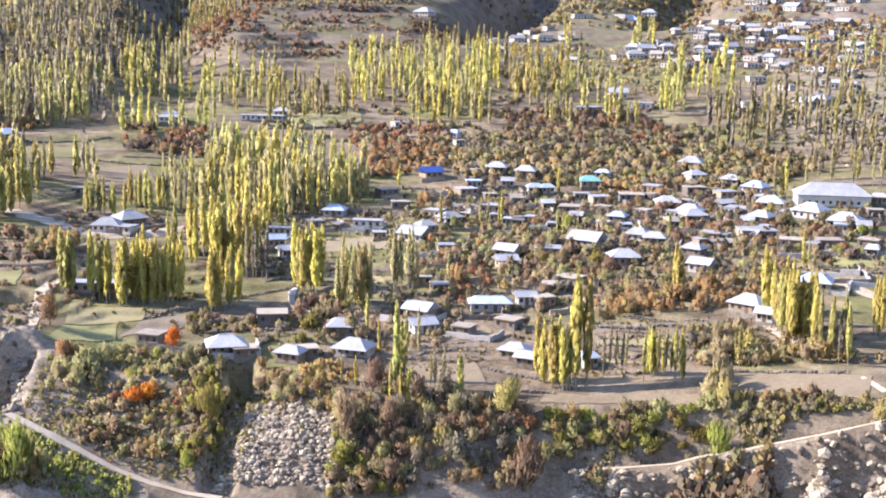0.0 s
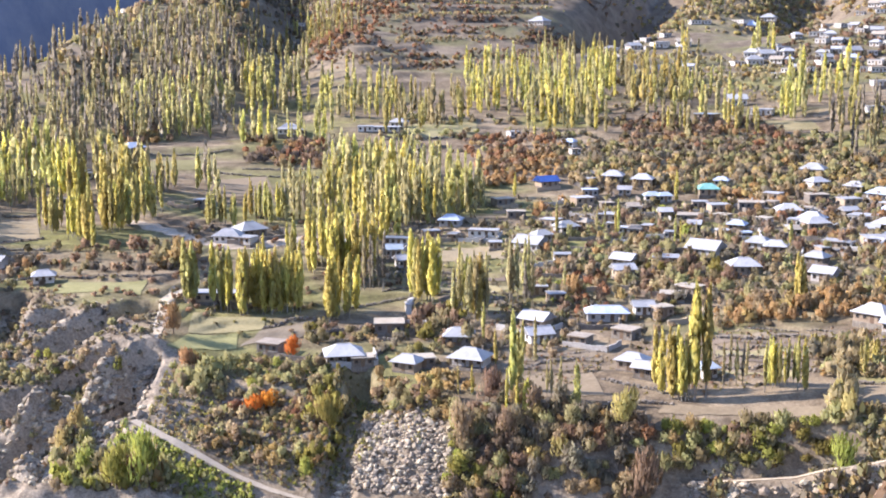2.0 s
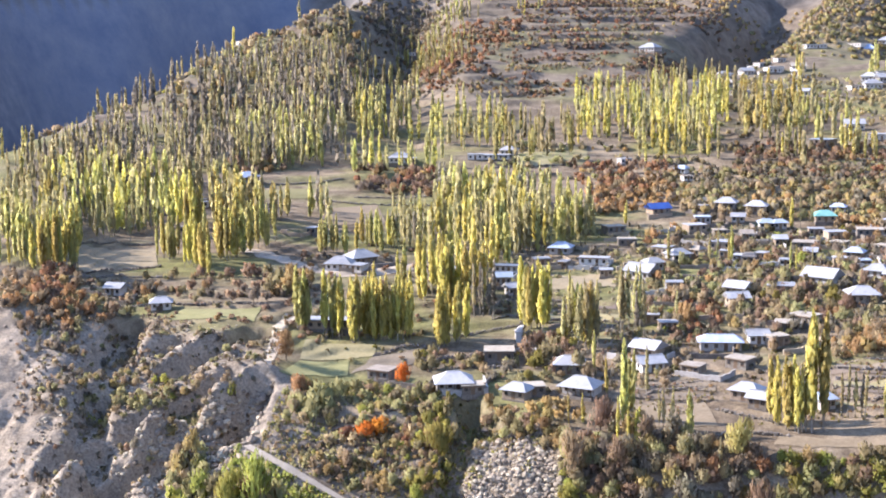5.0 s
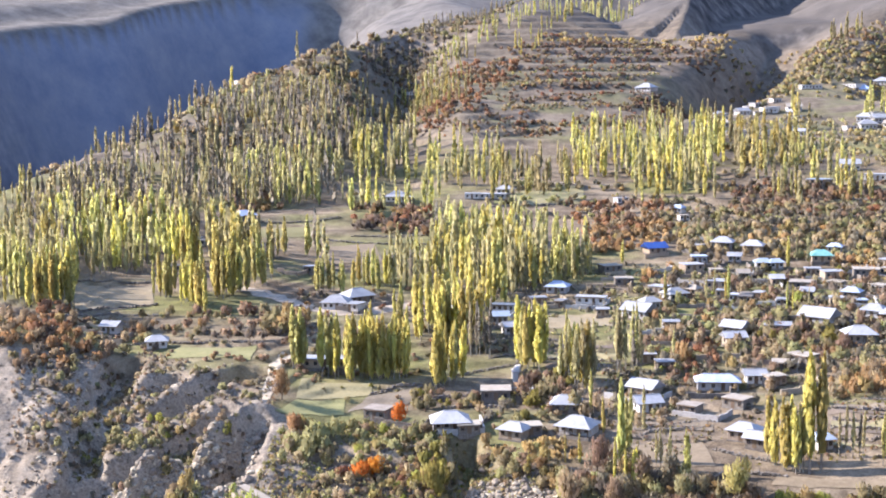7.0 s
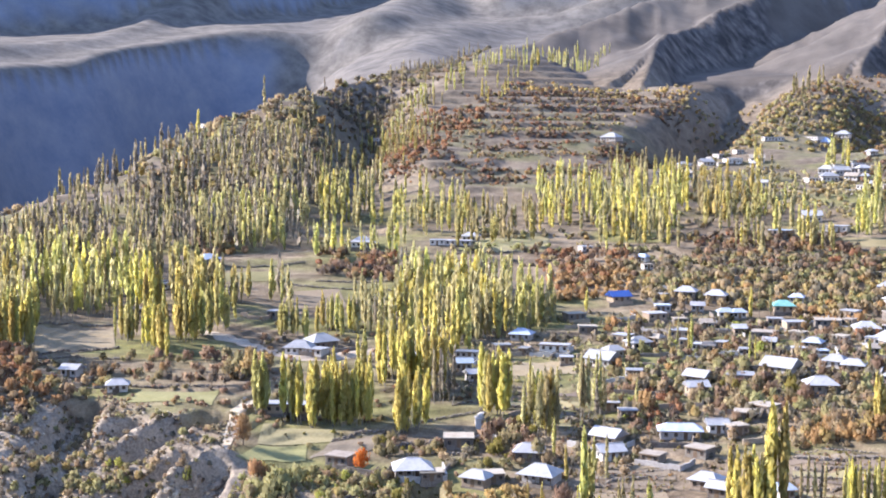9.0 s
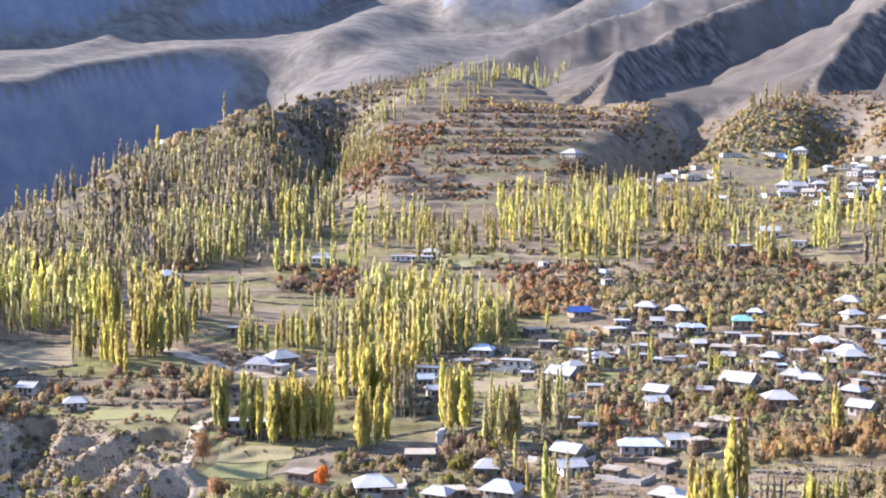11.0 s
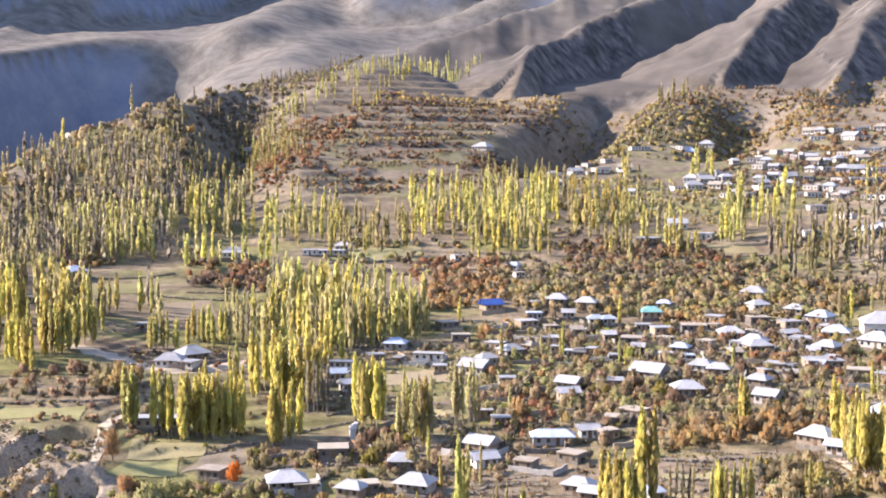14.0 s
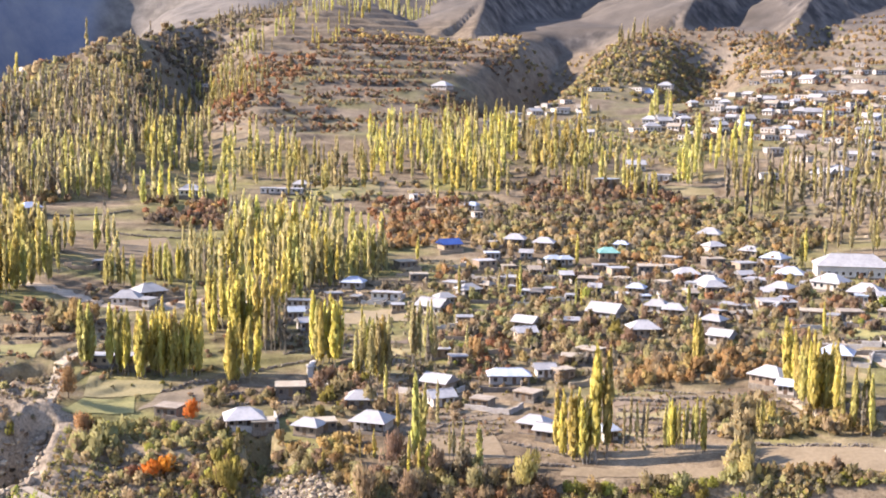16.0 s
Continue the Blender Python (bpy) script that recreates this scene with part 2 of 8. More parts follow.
PROFILES[-15] = [(0,76.3),(8,75.8),(60,42),(120,-8),(180,-42),(225,-36),(254,-16.8),(268,-10.8),(287,-5.2),(303,-0.9),(330,3.1),(375,6.2),(430,10.7),(480,15.3),(550,22.6),(640,32.6),(720,59.2),(790,77.8),(860,96.2),(940,115.2),(1120,60.0),(1500,60.0),(2200,130.0),(2340,279.8),(2450,291.1),(3300,459.8),(3450,624.4),(3800,700.3)]
PROFILES[-12] = [(0,76.3),(8,75.8),(60,42),(120,-8),(180,-42),(225,-36),(254,-17.7),(268,-11.7),(284,-5.2),(298,-1.0),(328,2.9),(372,6.2),(430,10.2),(482,14.7),(560,23.8),(660,33.9),(790,57.2),(880,73.9),(970,98.7),(1130,136.2),(1280,115.0),(1600,150.7),(2245,235.0),(2300,311.6),(2450,329.0),(3300,494.9),(3500,632.3),(3800,693.5)]
PROFILES[-9] = [(0,76.3),(8,75.8),(60,42),(120,-8),(180,-42),(225,-36),(253,-18.1),(265,-10.0),(280,-4.5),(296,-1.0),(328,2.5),(372,5.8),(430,9.9),(490,15.5),(570,27.7),(670,39.1),(770,64.3),(870,85.2),(990,112.0),(1200,150.4),(1380,140.0),(1700,189.4),(2100,247.0),(2500,314.3),(2700,338.0),(2850,357.4),(3000,553.2),(3400,628.7)]
PROFILES[-6] = [(0,76.3),(8,75.8),(60,42),(120,-8),(180,-42),(225,-36),(252,-18.1),(263,-8.5),(276,-2.4),(290,-1.1),(318,1.6),(360,4.7),(415,8.4),(485,14.0),(570,27.9),(660,40.0),(770,56.8),(900,93.3),(1080,131.6),(1300,180.2),(1450,165.0),(1700,160.0),(2300,255.0),(2600,300.9),(2700,347.5),(2850,357.4),(3000,553.2),(3400,628.7)]
PROFILES[0] = [(0,76.3),(8,75.8),(60,42),(120,-8),(180,-42),(225,-36),(252,-18.2),(262,-8.2),(275,-2.7),(289,-0.7),(318,1.7),(356,5.7),(410,9.6),(485,14.5),(570,28.5),(640,39.2),(745,55.4),(860,74.0),(950,93.7),(1090,122.3),(1250,145.1),(1500,174.7),(2200,257.7),(2700,323.7),(2850,529.4),(3300,618.4),(3800,713.9),(4900,906.8)]
PROFILES[6] = [(0,76.3),(8,75.8),(60,42),(120,-8),(180,-42),(225,-36),(256,-18.8),(264,-10.4),(271,-3.2),(288,0.5),(317,2.9),(355,6.9),(410,10.7),(485,13.5),(560,25.7),(630,38.3),(740,53.7),(870,73.7),(1000,103.1),(1110,133.3),(1250,146.7),(1500,173.1),(2200,292.2),(2700,409.4),(3000,522.0),(3500,728.1),(4500,1288.1),(4900,1348.1)]
PROFILES[12] = [(0,76.3),(8,75.8),(60,42),(120,-8),(180,-42),(225,-36),(259,-17.9),(265.3,-10.2),(268,-3.0),(281,1.5),(316,4.9),(354,8.8),(410,12.4),(485,15.3),(560,27.5),(630,40.0),(730,55.6),(850,77.4),(980,101.8),(1110,130.4),(1250,144.8),(1500,176.8),(2200,322.8),(2700,467.2),(3000,620.8),(3500,853.5),(4500,1437.8),(4900,1497.8)]
PROFILES[18] = [(0,76.3),(8,75.8),(60,42),(120,-8),(180,-42),(225,-36),(257,-14.0),(265.5,-6.1),(268,0.9),(284,4.6),(315,7.7),(352,11.7),(408,15.3),(484,18.0),(540,27.0),(620,42.7),(720,57.7),(840,78.3),(960,103.5),(1080,126.1),(1250,153.5),(1500,198.2),(2200,382.5),(2700,554.8),(3000,664.4),(3500,827.7),(4500,1291.3),(4900,1351.3)]
PROFILES[26] = [(0,76.3),(8,75.8),(60,42),(120,-8),(180,-42),(225,-36),(257,-14.0),(265.5,-6.1),(268,0.9),(284,4.6),(315,7.7),(352,11.7),(408,15.3),(484,18.0),(540,27.0),(620,42.7),(720,57.7),(840,78.3),(960,103.5),(1080,126.1),(1250,153.5),(1500,198.2),(2200,382.5),(2700,554.8),(3000,664.4),(3500,827.7),(4500,1291.3),(4900,1351.3)]

KNOWN = sorted(PROFILES)
BEARINGS = np.arange(KNOWN[0], KNOWN[-1] + 0.1, 0.25)
R_TABLE = np.concatenate([np.linspace(0, 240, 40, endpoint=False), np.geomspace(240, 4800, 700)])
KNOT_R = np.array([[p[0] for p in PROFILES[k]] for k in KNOWN], float)
KNOT_Z = np.array([[p[1] for p in PROFILES[k]] for k in KNOWN], float)


def across(table, bearing):
    """A row of the table between the known bearings, eased from one to the next."""
    i = min(int(np.searchsorted(KNOWN, bearing, side="right")) - 1, len(KNOWN) - 2)
    f = (bearing - KNOWN[i]) / (KNOWN[i + 1] - KNOWN[i])
    f = 0.5 * f + 0.5 * f * f * (3 - 2 * f)
    return table[i] * (1 - f) + table[i + 1] * f


Z_TABLE = []
for bearing in BEARINGS:
    line = np.interp(R_TABLE, across(KNOT_R, bearing), across(KNOT_Z, bearing))
    soft = np.convolve(np.pad(line, 5, mode="edge"), np.ones(11) / 11, mode="valid")
    near = ramp(R_TABLE, 300, 420) * (1 - 0.75 * ramp(R_TABLE, 1300, 1600))
    Z_TABLE.append(line * (1 - near) + soft * near)
Z_TABLE = np.array(Z_TABLE)
# the far ranges run on from bearing to bearing without a break
eased = np.stack([np.convolve(np.pad(column, 3, mode="edge"), np.hanning(9)[1:-1] / np.hanning(9).sum(), mode="valid") for column in Z_TABLE.T], 1)
distant = ramp(R_TABLE, 1400, 1700)
Z_TABLE = Z_TABLE * (1 - distant) + eased * distant

# crests of the spurs that come down to the village: (x, y, z), and the fall of their two sides
SPURS = [
    ([(-4, 975, 93), (5, 1090, 117), (15, 1230, 173), (75, 1398, 212), (189, 1609, 276), (416, 1956, 415)], 0.40, 1.15),
    ([(175, 1106, 120), (211, 1222, 174), (272, 1353, 225), (336, 1462, 266), (522, 1723, 401)], 0.45, 1.0),
    ([(282, 1115, 134), (332, 1257, 199), (447, 1432, 287)], 0.58, 0.9),
    ([(-140, 1262, 167), (-105, 1376, 188), (-49, 1499, 224), (17, 1620, 259), (85, 1718, 291), (197, 1890, 367)], 0.5, 0.44),
    ([(-237, 899, 104), (-246, 1021, 126), (-227, 1158, 142), (-210, 1242, 159), (-182, 1318, 158)], 0.45, 1.3),
]


# gullies washed out of the flank: (x0, y0, x1, y1, width, depth)
SCARS = [(-111, 325, -123, 307, 8, 7), (-131, 321, -138, 316, 6, 5), (-149, 334, -143, 301, 6, 5), (-102, 278, -118, 256, 9, 7), (-118, 256, -122, 228, 10, 8), (-95, 245, -116, 262, 5, 4), (-97, 289, -98, 269, 5, 5), (-137, 286, -129, 261, 5, 4), (-108, 293, -133, 258, 7, 6), (72, 252, 69, 243, 4, 4), (84, 247, 81, 240, 4, 3), (47, 256, 44, 253, 5, 4), (-39, 277, -47, 290, 5, 4), (-46, 290, -46, 250, 4, 3)]
# sharp ribs of rock left standing: (x0, y0, x1, y1, width, height)
RIBS = [(-98, 293, -107, 282, 6, 4), (-107, 282, -116, 270, 6, 4.5), (-116, 270, -127, 249, 7, 4), (-139, 288, -144, 281, 5, 4.5), (-106, 262, -112, 246, 5, 3.5),
        (66, 254, 63, 243, 3.5, 3), (78, 250, 75, 240, 3.5, 3), (45, 255, 43, 248, 3, 2)]
# ledges cut for the track and the footpath: points of the middle line, half the width
LEDGES = [([(27.6, 259.5, -14.8), (38.0, 257.6, -13.4), (48.4, 256.4, -12.0), (54.0, 255.3, -9.9), (61.7, 253.6, -7.9), (69.2, 251.7, -5.4), (77.5, 249.3, -2.7), (90.0, 247.6, 1.2)], 0.9),
          ([(-91.0, 260.5, -4.6), (-85.9, 258.1, -6.0), (-80.6, 255.7, -7.6), (-74.3, 254.0, -10.1), (-66.9, 251.8, -13.1), (-59.6, 250.1, -15.3), (-51.2, 248.5, -17.0), (-44.0, 247.5, -17.6)], 1.2)]
# ravines between the spurs: (x0, y0, x1, y1, width, depth)
RAVINES = [(6, 840, 108, 1160, 25, 58), (134, 856, 202, 1065, 30, 30), (-173, 775, -205, 1084, 24, 16), (262, 1010, 300, 1130, 22, 20)]


def spur_height(x, y, crest, fall_left, fall_right):
    best = np.full(np.shape(x), -1e4)
    for (x0, y0, z0), (x1, y1, z1) in zip(crest, crest[1:]):
        dx, dy = x1 - x0, y1 - y0
        n2 = dx * dx + dy * dy
        s = np.clip(((x - x0) * dx + (y - y0) * dy) / n2, 0, 1)
        px, py = x - (x0 + s * dx), y - (y0 + s * dy)
        side = (px * dy - py * dx)
        away = np.hypot(px, py)
        z = z0 + (z1 - z0) * s - away * np.where(side > 0, fall_right, fall_left)
        best = np.maximum(best, z)
    return best


def terraced(z, step, sharp):
    k = z / step
    f = k - np.floor(k)
    return step * (np.floor(k) + ramp(f, 1 - sharp, 1.0))


def ground_z(x, y):
    """Height of the ground; x and y are arrays of metres."""
    x, y = np.asarray(x, float), np.asarray(y, float)
    r, az = np.hypot(x, y), np.degrees(np.arctan2(x, y))
    az = az + 0.7 * fbm(x, y, 160, 2, 71) * ramp(r, 320, 600) * (1 - ramp(r, 1200, 1500)) + 1.6 * fbm(x, y, 520, 4, 73) * ramp(r, 1500, 1900) - 0.0035 * np.clip(r - 2000, 0, 900) * ramp(r, 1900, 2100)
    ri = np.interp(r, R_TABLE, np.arange(len(R_TABLE)))
    r0 = np.clip(ri.astype(int), 0, len(R_TABLE) - 2)
    rf = ri - r0
    ai = np.interp(az, BEARINGS, np.arange(len(BEARINGS)))
    a0 = np.clip(ai.astype(int), 0, len(BEARINGS) - 2)
    af = ai - a0
    za = Z_TABLE[a0, r0] * (1 - rf) + Z_TABLE[a0, r0 + 1] * rf
    zb = Z_TABLE[a0 + 1, r0] * (1 - rf) + Z_TABLE[a0 + 1, r0 + 1] * rf
    z = za * (1 - af) + zb * af
    # broken ground below the edge of the tableland, deepest in the gullies of the left flank
    edge = np.interp(az, [-30, -25, -20, -17.5, -15, -10, 0, 25], [372, 366, 352, 318, 306, 292, 276, 272])
    below = ramp(edge - r, 0, 10) * ramp(r, 200, 240)
    gully = ramp(-16 - az, 0, 3)
    calm = 1 - 0.65 * ramp(az, 0, 4)
    rough = ridged(x * 0.8 + y * 0.35, y * 0.7 - x * 0.3, 34, 4, 5)
    z = z + below * ((rough - 0.55) * (2.2 - 0.6 * gully) * calm + (ridged(x, y, 9, 3, 11) - 0.55) * (1.5 + 0.4 * gully) * calm + (0.5 + 0.3 * gully) * fbm(x, y, 3, 2, 9) + 2.3 * gully * (ridged(x, y, 5.5, 3, 13) - 0.55))
    for x0, y0, x1, y1, width, depth in SCARS:
        s = np.clip(((x - x0) * (x1 - x0) + (y - y0) * (y1 - y0)) / ((x1 - x0) ** 2 + (y1 - y0) ** 2), 0, 1)
        away = np.hypot(x - x0 - s * (x1 - x0), y - y0 - s * (y1 - y0)) + 1.5 * fbm(x, y, 9, 2, 43)
        z = z - depth * (1 - ramp(away, 0.5 * width, width))
    for x0, y0, x1, y1, width, height in RIBS:
        s = np.clip(((x - x0) * (x1 - x0) + (y - y0) * (y1 - y0)) / ((x1 - x0) ** 2 + (y1 - y0) ** 2), 0, 1)
        away = np.hypot(x - x0 - s * (x1 - x0), y - y0 - s * (y1 - y0)) + 1.2 * fbm(x, y, 7, 3, 45)
        z = z + height * np.clip(1 - away / width, 0, 1)
    for line, half in LEDGES:
        near, level = np.full(np.shape(x), 1e4), np.zeros(np.shape(x))
        for (x0, y0, z0), (x1, y1, z1) in zip(line, line[1:]):
            s = np.clip(((x - x0) * (x1 - x0) + (y - y0) * (y1 - y0)) / ((x1 - x0) ** 2 + (y1 - y0) ** 2), 0, 1)
            away = np.hypot(x - x0 - s * (x1 - x0), y - y0 - s * (y1 - y0))
            level = np.where(away < near, z0 + (z1 - z0) * s, level)
            near = np.minimum(near, away)
        cut = ramp(near, half + 0.3, half + 1.7)
        z = z * cut + level * (1 - cut)
    # fields in low steps on the tableland, higher ones on the slopes behind
    table = ramp(r - edge, 4, 25) * (1 - ramp(r, 470, 520))
    z = z + table * 0.5 * fbm(x, y, 45, 3, 21)
    z = z * (1 - table) + terraced(z, 1.1, 0.14) * table
    hill = ramp(r, 520, 580) * (1 - ramp(r, 1180, 1300))
    z = z + hill * (5.0 * fbm(x, y, 150, 3, 33) + 0.5 * fbm(x, y, 24, 2, 35))
    z = z * (1 - hill) + (0.4 * z + 0.6 * terraced(z + 2.6 * fbm(x, y, 80, 3, 37), 4.6 + 2.2 * ramp(r, 800, 900), 0.32)) * hill
    # ravines between the spurs
    for x0, y0, x1, y1, width, depth in RAVINES:
        s = np.clip(((x - x0) * (x1 - x0) + (y - y0) * (y1 - y0)) / ((x1 - x0) ** 2 + (y1 - y0) ** 2), 0, 1)
        away = np.hypot(x - x0 - s * (x1 - x0), y - y0 - s * (y1 - y0)) + 5 * fbm(x, y, 30, 2, 41)
        z = z - depth * ramp(s, -0.1, 0.5) * np.exp(-(away / width) ** 2)
    # spurs and far mountains
    for crest, fall_left, fall_right in SPURS:
        s = spur_height(x + 12 * fbm(x, y, 120, 3, 51), y, crest, fall_left, fall_right)
        rocky = ramp(s - z, 0, 20)
        z = np.maximum(z, s + rocky * (14 * (ridged(x * 1.6, y * 0.6, 90, 4, 53) - 0.6)))
    far = ramp(r, 1350, 1900)
    z = z + far * ((16 + 110 * ramp(r, 2700, 3500)) * (ridged(x * 1.3 - y * 0.3, y * 0.8, 420, 5, 61) - 0.6) + 5 * fbm(x, y, 120, 3, 63))
    return z

# ---- ground: one sheet from the lookout to the mountains ----
def mesh_from(name, verts, faces, material, smooth=False):
    me = bpy.data.meshes.new(name)
    me.from_pydata(verts if isinstance(verts, list) else verts.tolist(), [], faces if isinstance(faces, list) else faces.tolist())
    if smooth:
        me.polygons.foreach_set("use_smooth", [True] * len(me.polygons))
    if material:
        me.materials.append(material)
    return me


SURFACE = {}


def build_ground():
    az = np.radians(np.concatenate([np.arange(-180, -33, 7.0), np.linspace(-32.5, 23, 410), np.arange(30, 180, 7.0)]))
    r = np.concatenate([[0.01, 3, 8, 16, 30, 50, 75, 100, 125, 150, 175, 200, 215, 225], np.arange(232, 300, 0.6), np.arange(300, 520, 1.1),
                        np.arange(520, 1250, 2.9), np.geomspace(1250, 4690, 130)])
    n, k = len(az), len(r)
    rr, aa = np.meshgrid(r, az, indexing="ij")
    x, y = rr * np.sin(aa), rr * np.cos(aa) - 3.0
    z = ground_z(x, y)
    SURFACE.update(r=r, az=az, z=z)
    verts = np.stack([x, y, z], -1).reshape(-1, 3)
    i, j = np.meshgrid(np.arange(k - 1), np.arange(n), indexing="ij")
    j2 = (j + 1) % n
    quads = np.stack([i * n + j, (i + 1) * n + j, (i + 1) * n + j2, i * n + j2], -1).reshape(-1, 4)
    quads = quads[:, ::-1]
    me = bpy.data.meshes.new("ground")
    me.vertices.add(len(verts))
    me.vertices.foreach_set("co", verts.ravel())
    me.loops.add(quads.size)
    me.loops.foreach_set("vertex_index", quads.ravel().astype(np.int32))
    me.polygons.add(len(quads))
    me.polygons.foreach_set("loop_start", np.arange(0, quads.size, 4, dtype=np.int32))
    me.polygons.foreach_set("use_smooth", np.ones(len(quads), bool))
    me.update(calc_edges=True)
    # what covers the ground: stone below the edge, turf on the tableland, bare ash on the mountains
    zr = np.gradient(z, axis=0) / np.maximum(np.gradient(rr, axis=0), 1e-3)
    za = np.gradient(z, axis=1) / np.maximum(np.abs(np.gradient(aa, axis=1)) * rr, 1e-3)
    steep = np.hypot(zr, za)
    azd = np.degrees(aa)
    edge = np.interp(azd, [-30, -25, -20, -17.5, -15, -10, 0, 25], [372, 366, 352, 318, 306, 292, 276, 272])
    below = ramp(edge - rr, -2, 8)
    rock = below * np.clip(0.0 + 0.3 * ramp(azd, 2, 6) + 0.85 * ramp(-azd, 15, 18) + 1.0 * fbm(x, y, 18, 3, 81) + 0.5 * ramp(steep, 0.35, 0.8), 0, 1)
    rock = np.maximum(rock, np.where(rr > 1500, ramp(steep, 1.15, 1.6), ramp(steep, 0.62, 0.95)) * ramp(rr, 1000, 1150))
    slope = ramp(rr, 530, 600) * (1 - ramp(rr, 1300, 1400)) * ramp(fbm(x, y, 70, 3, 83) + ramp(azd, 13, 17), 0.55, 0.9) * 0.6
    rock = np.maximum(rock, slope)
    green = (1 - below) * (1 - ramp(rr, 900, 1060)) * ramp(fbm(x, y * 1.6, 40, 3, 85), -0.25, 0.45)
    green = np.where(steep > 0.6, green * 0.4, green)
    # greying from 640 m on and blue beyond 1450 m stand in for haze
    pale = np.maximum(ramp(rr, 1100, 1220), 0.55 * ramp(rr, 640, 820) * (0.7 + 0.3 * fbm(x, y, 60, 3, 87)))
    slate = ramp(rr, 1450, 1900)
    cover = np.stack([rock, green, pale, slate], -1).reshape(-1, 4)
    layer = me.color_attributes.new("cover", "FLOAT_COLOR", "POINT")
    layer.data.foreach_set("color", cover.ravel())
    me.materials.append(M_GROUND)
    return tagged(new("ground", me), "dry terraced hillside soil with stones and turf", "ground", kind="structure")


build_ground()


def surface_z(x, y):
    """Height of the finished ground sheet; x and y are arrays of metres."""
    x, y = np.asarray(x, float), np.asarray(y, float)
    r, az = np.hypot(x, y + 3.0), np.arctan2(x, y + 3.0)
    i = np.clip(np.searchsorted(SURFACE["r"], r) - 1, 0, len(SURFACE["r"]) - 2)
    j = np.clip(np.searchsorted(SURFACE["az"], az) - 1, 0, len(SURFACE["az"]) - 2)
    f = (r - SURFACE["r"][i]) / (SURFACE["r"][i + 1] - SURFACE["r"][i])
    g = (az - SURFACE["az"][j]) / (SURFACE["az"][j + 1] - SURFACE["az"][j])
    z = SURFACE["z"]
    return (z[i, j] * (1 - g) + z[i, j + 1] * g) * (1 - f) + (z[i + 1, j] * (1 - g) + z[i + 1, j + 1] * g) * f


def at(x, y, dz=0.0):
    return float(surface_z(x, y)) + dz

# ---- trees ----
rng = np.random.default_rng(7)


def strip_quads(centres, along, across):
    """Leaf clumps as small four-sided blades: arrays of centres and half axes."""
    v = np.stack([centres - along - across * 0.55, centres - along * 0.1 + across, centres + along, centres - along * 0.1 - across], 1).reshape(-1, 3)
    f = np.arange(len(v)).reshape(-1, 4)
    return v, f


def rods(a, b, ra, rb, sides=5):
    """Tapered limbs from points a to points b."""
    a, b = np.atleast_2d(a), np.atleast_2d(b)
    ra, rb = np.broadcast_to(ra, len(a)), np.broadcast_to(rb, len(a))
    d = b - a
    d = d / np.linalg.norm(d, axis=1, keepdims=True)
    ref = np.where(np.abs(d[:, 2:3]) > 0.9, [[1.0, 0, 0]], [[0, 0, 1.0]])
    u = np.cross(d, ref)
    u /= np.linalg.norm(u, axis=1, keepdims=True)
    w = np.cross(d, u)
    ang = np.linspace(0, 2 * np.pi, sides, endpoint=False)
    ring = np.cos(ang)[None, :, None] * u[:, None] + np.sin(ang)[None, :, None] * w[:, None]
    lo = a[:, None] + ring * ra[:, None, None]
    hi = b[:, None] + ring * rb[:, None, None]
    v = np.concatenate([lo, hi], 1).reshape(-1, 3)
    base = np.arange(len(a))[:, None] * 2 * sides
    s = np.arange(sides)
    s2 = (s + 1) % sides
    f = np.stack([base + s, base + s2, base + sides + s2, base + sides + s], -1).reshape(-1, 4)
    return v, f


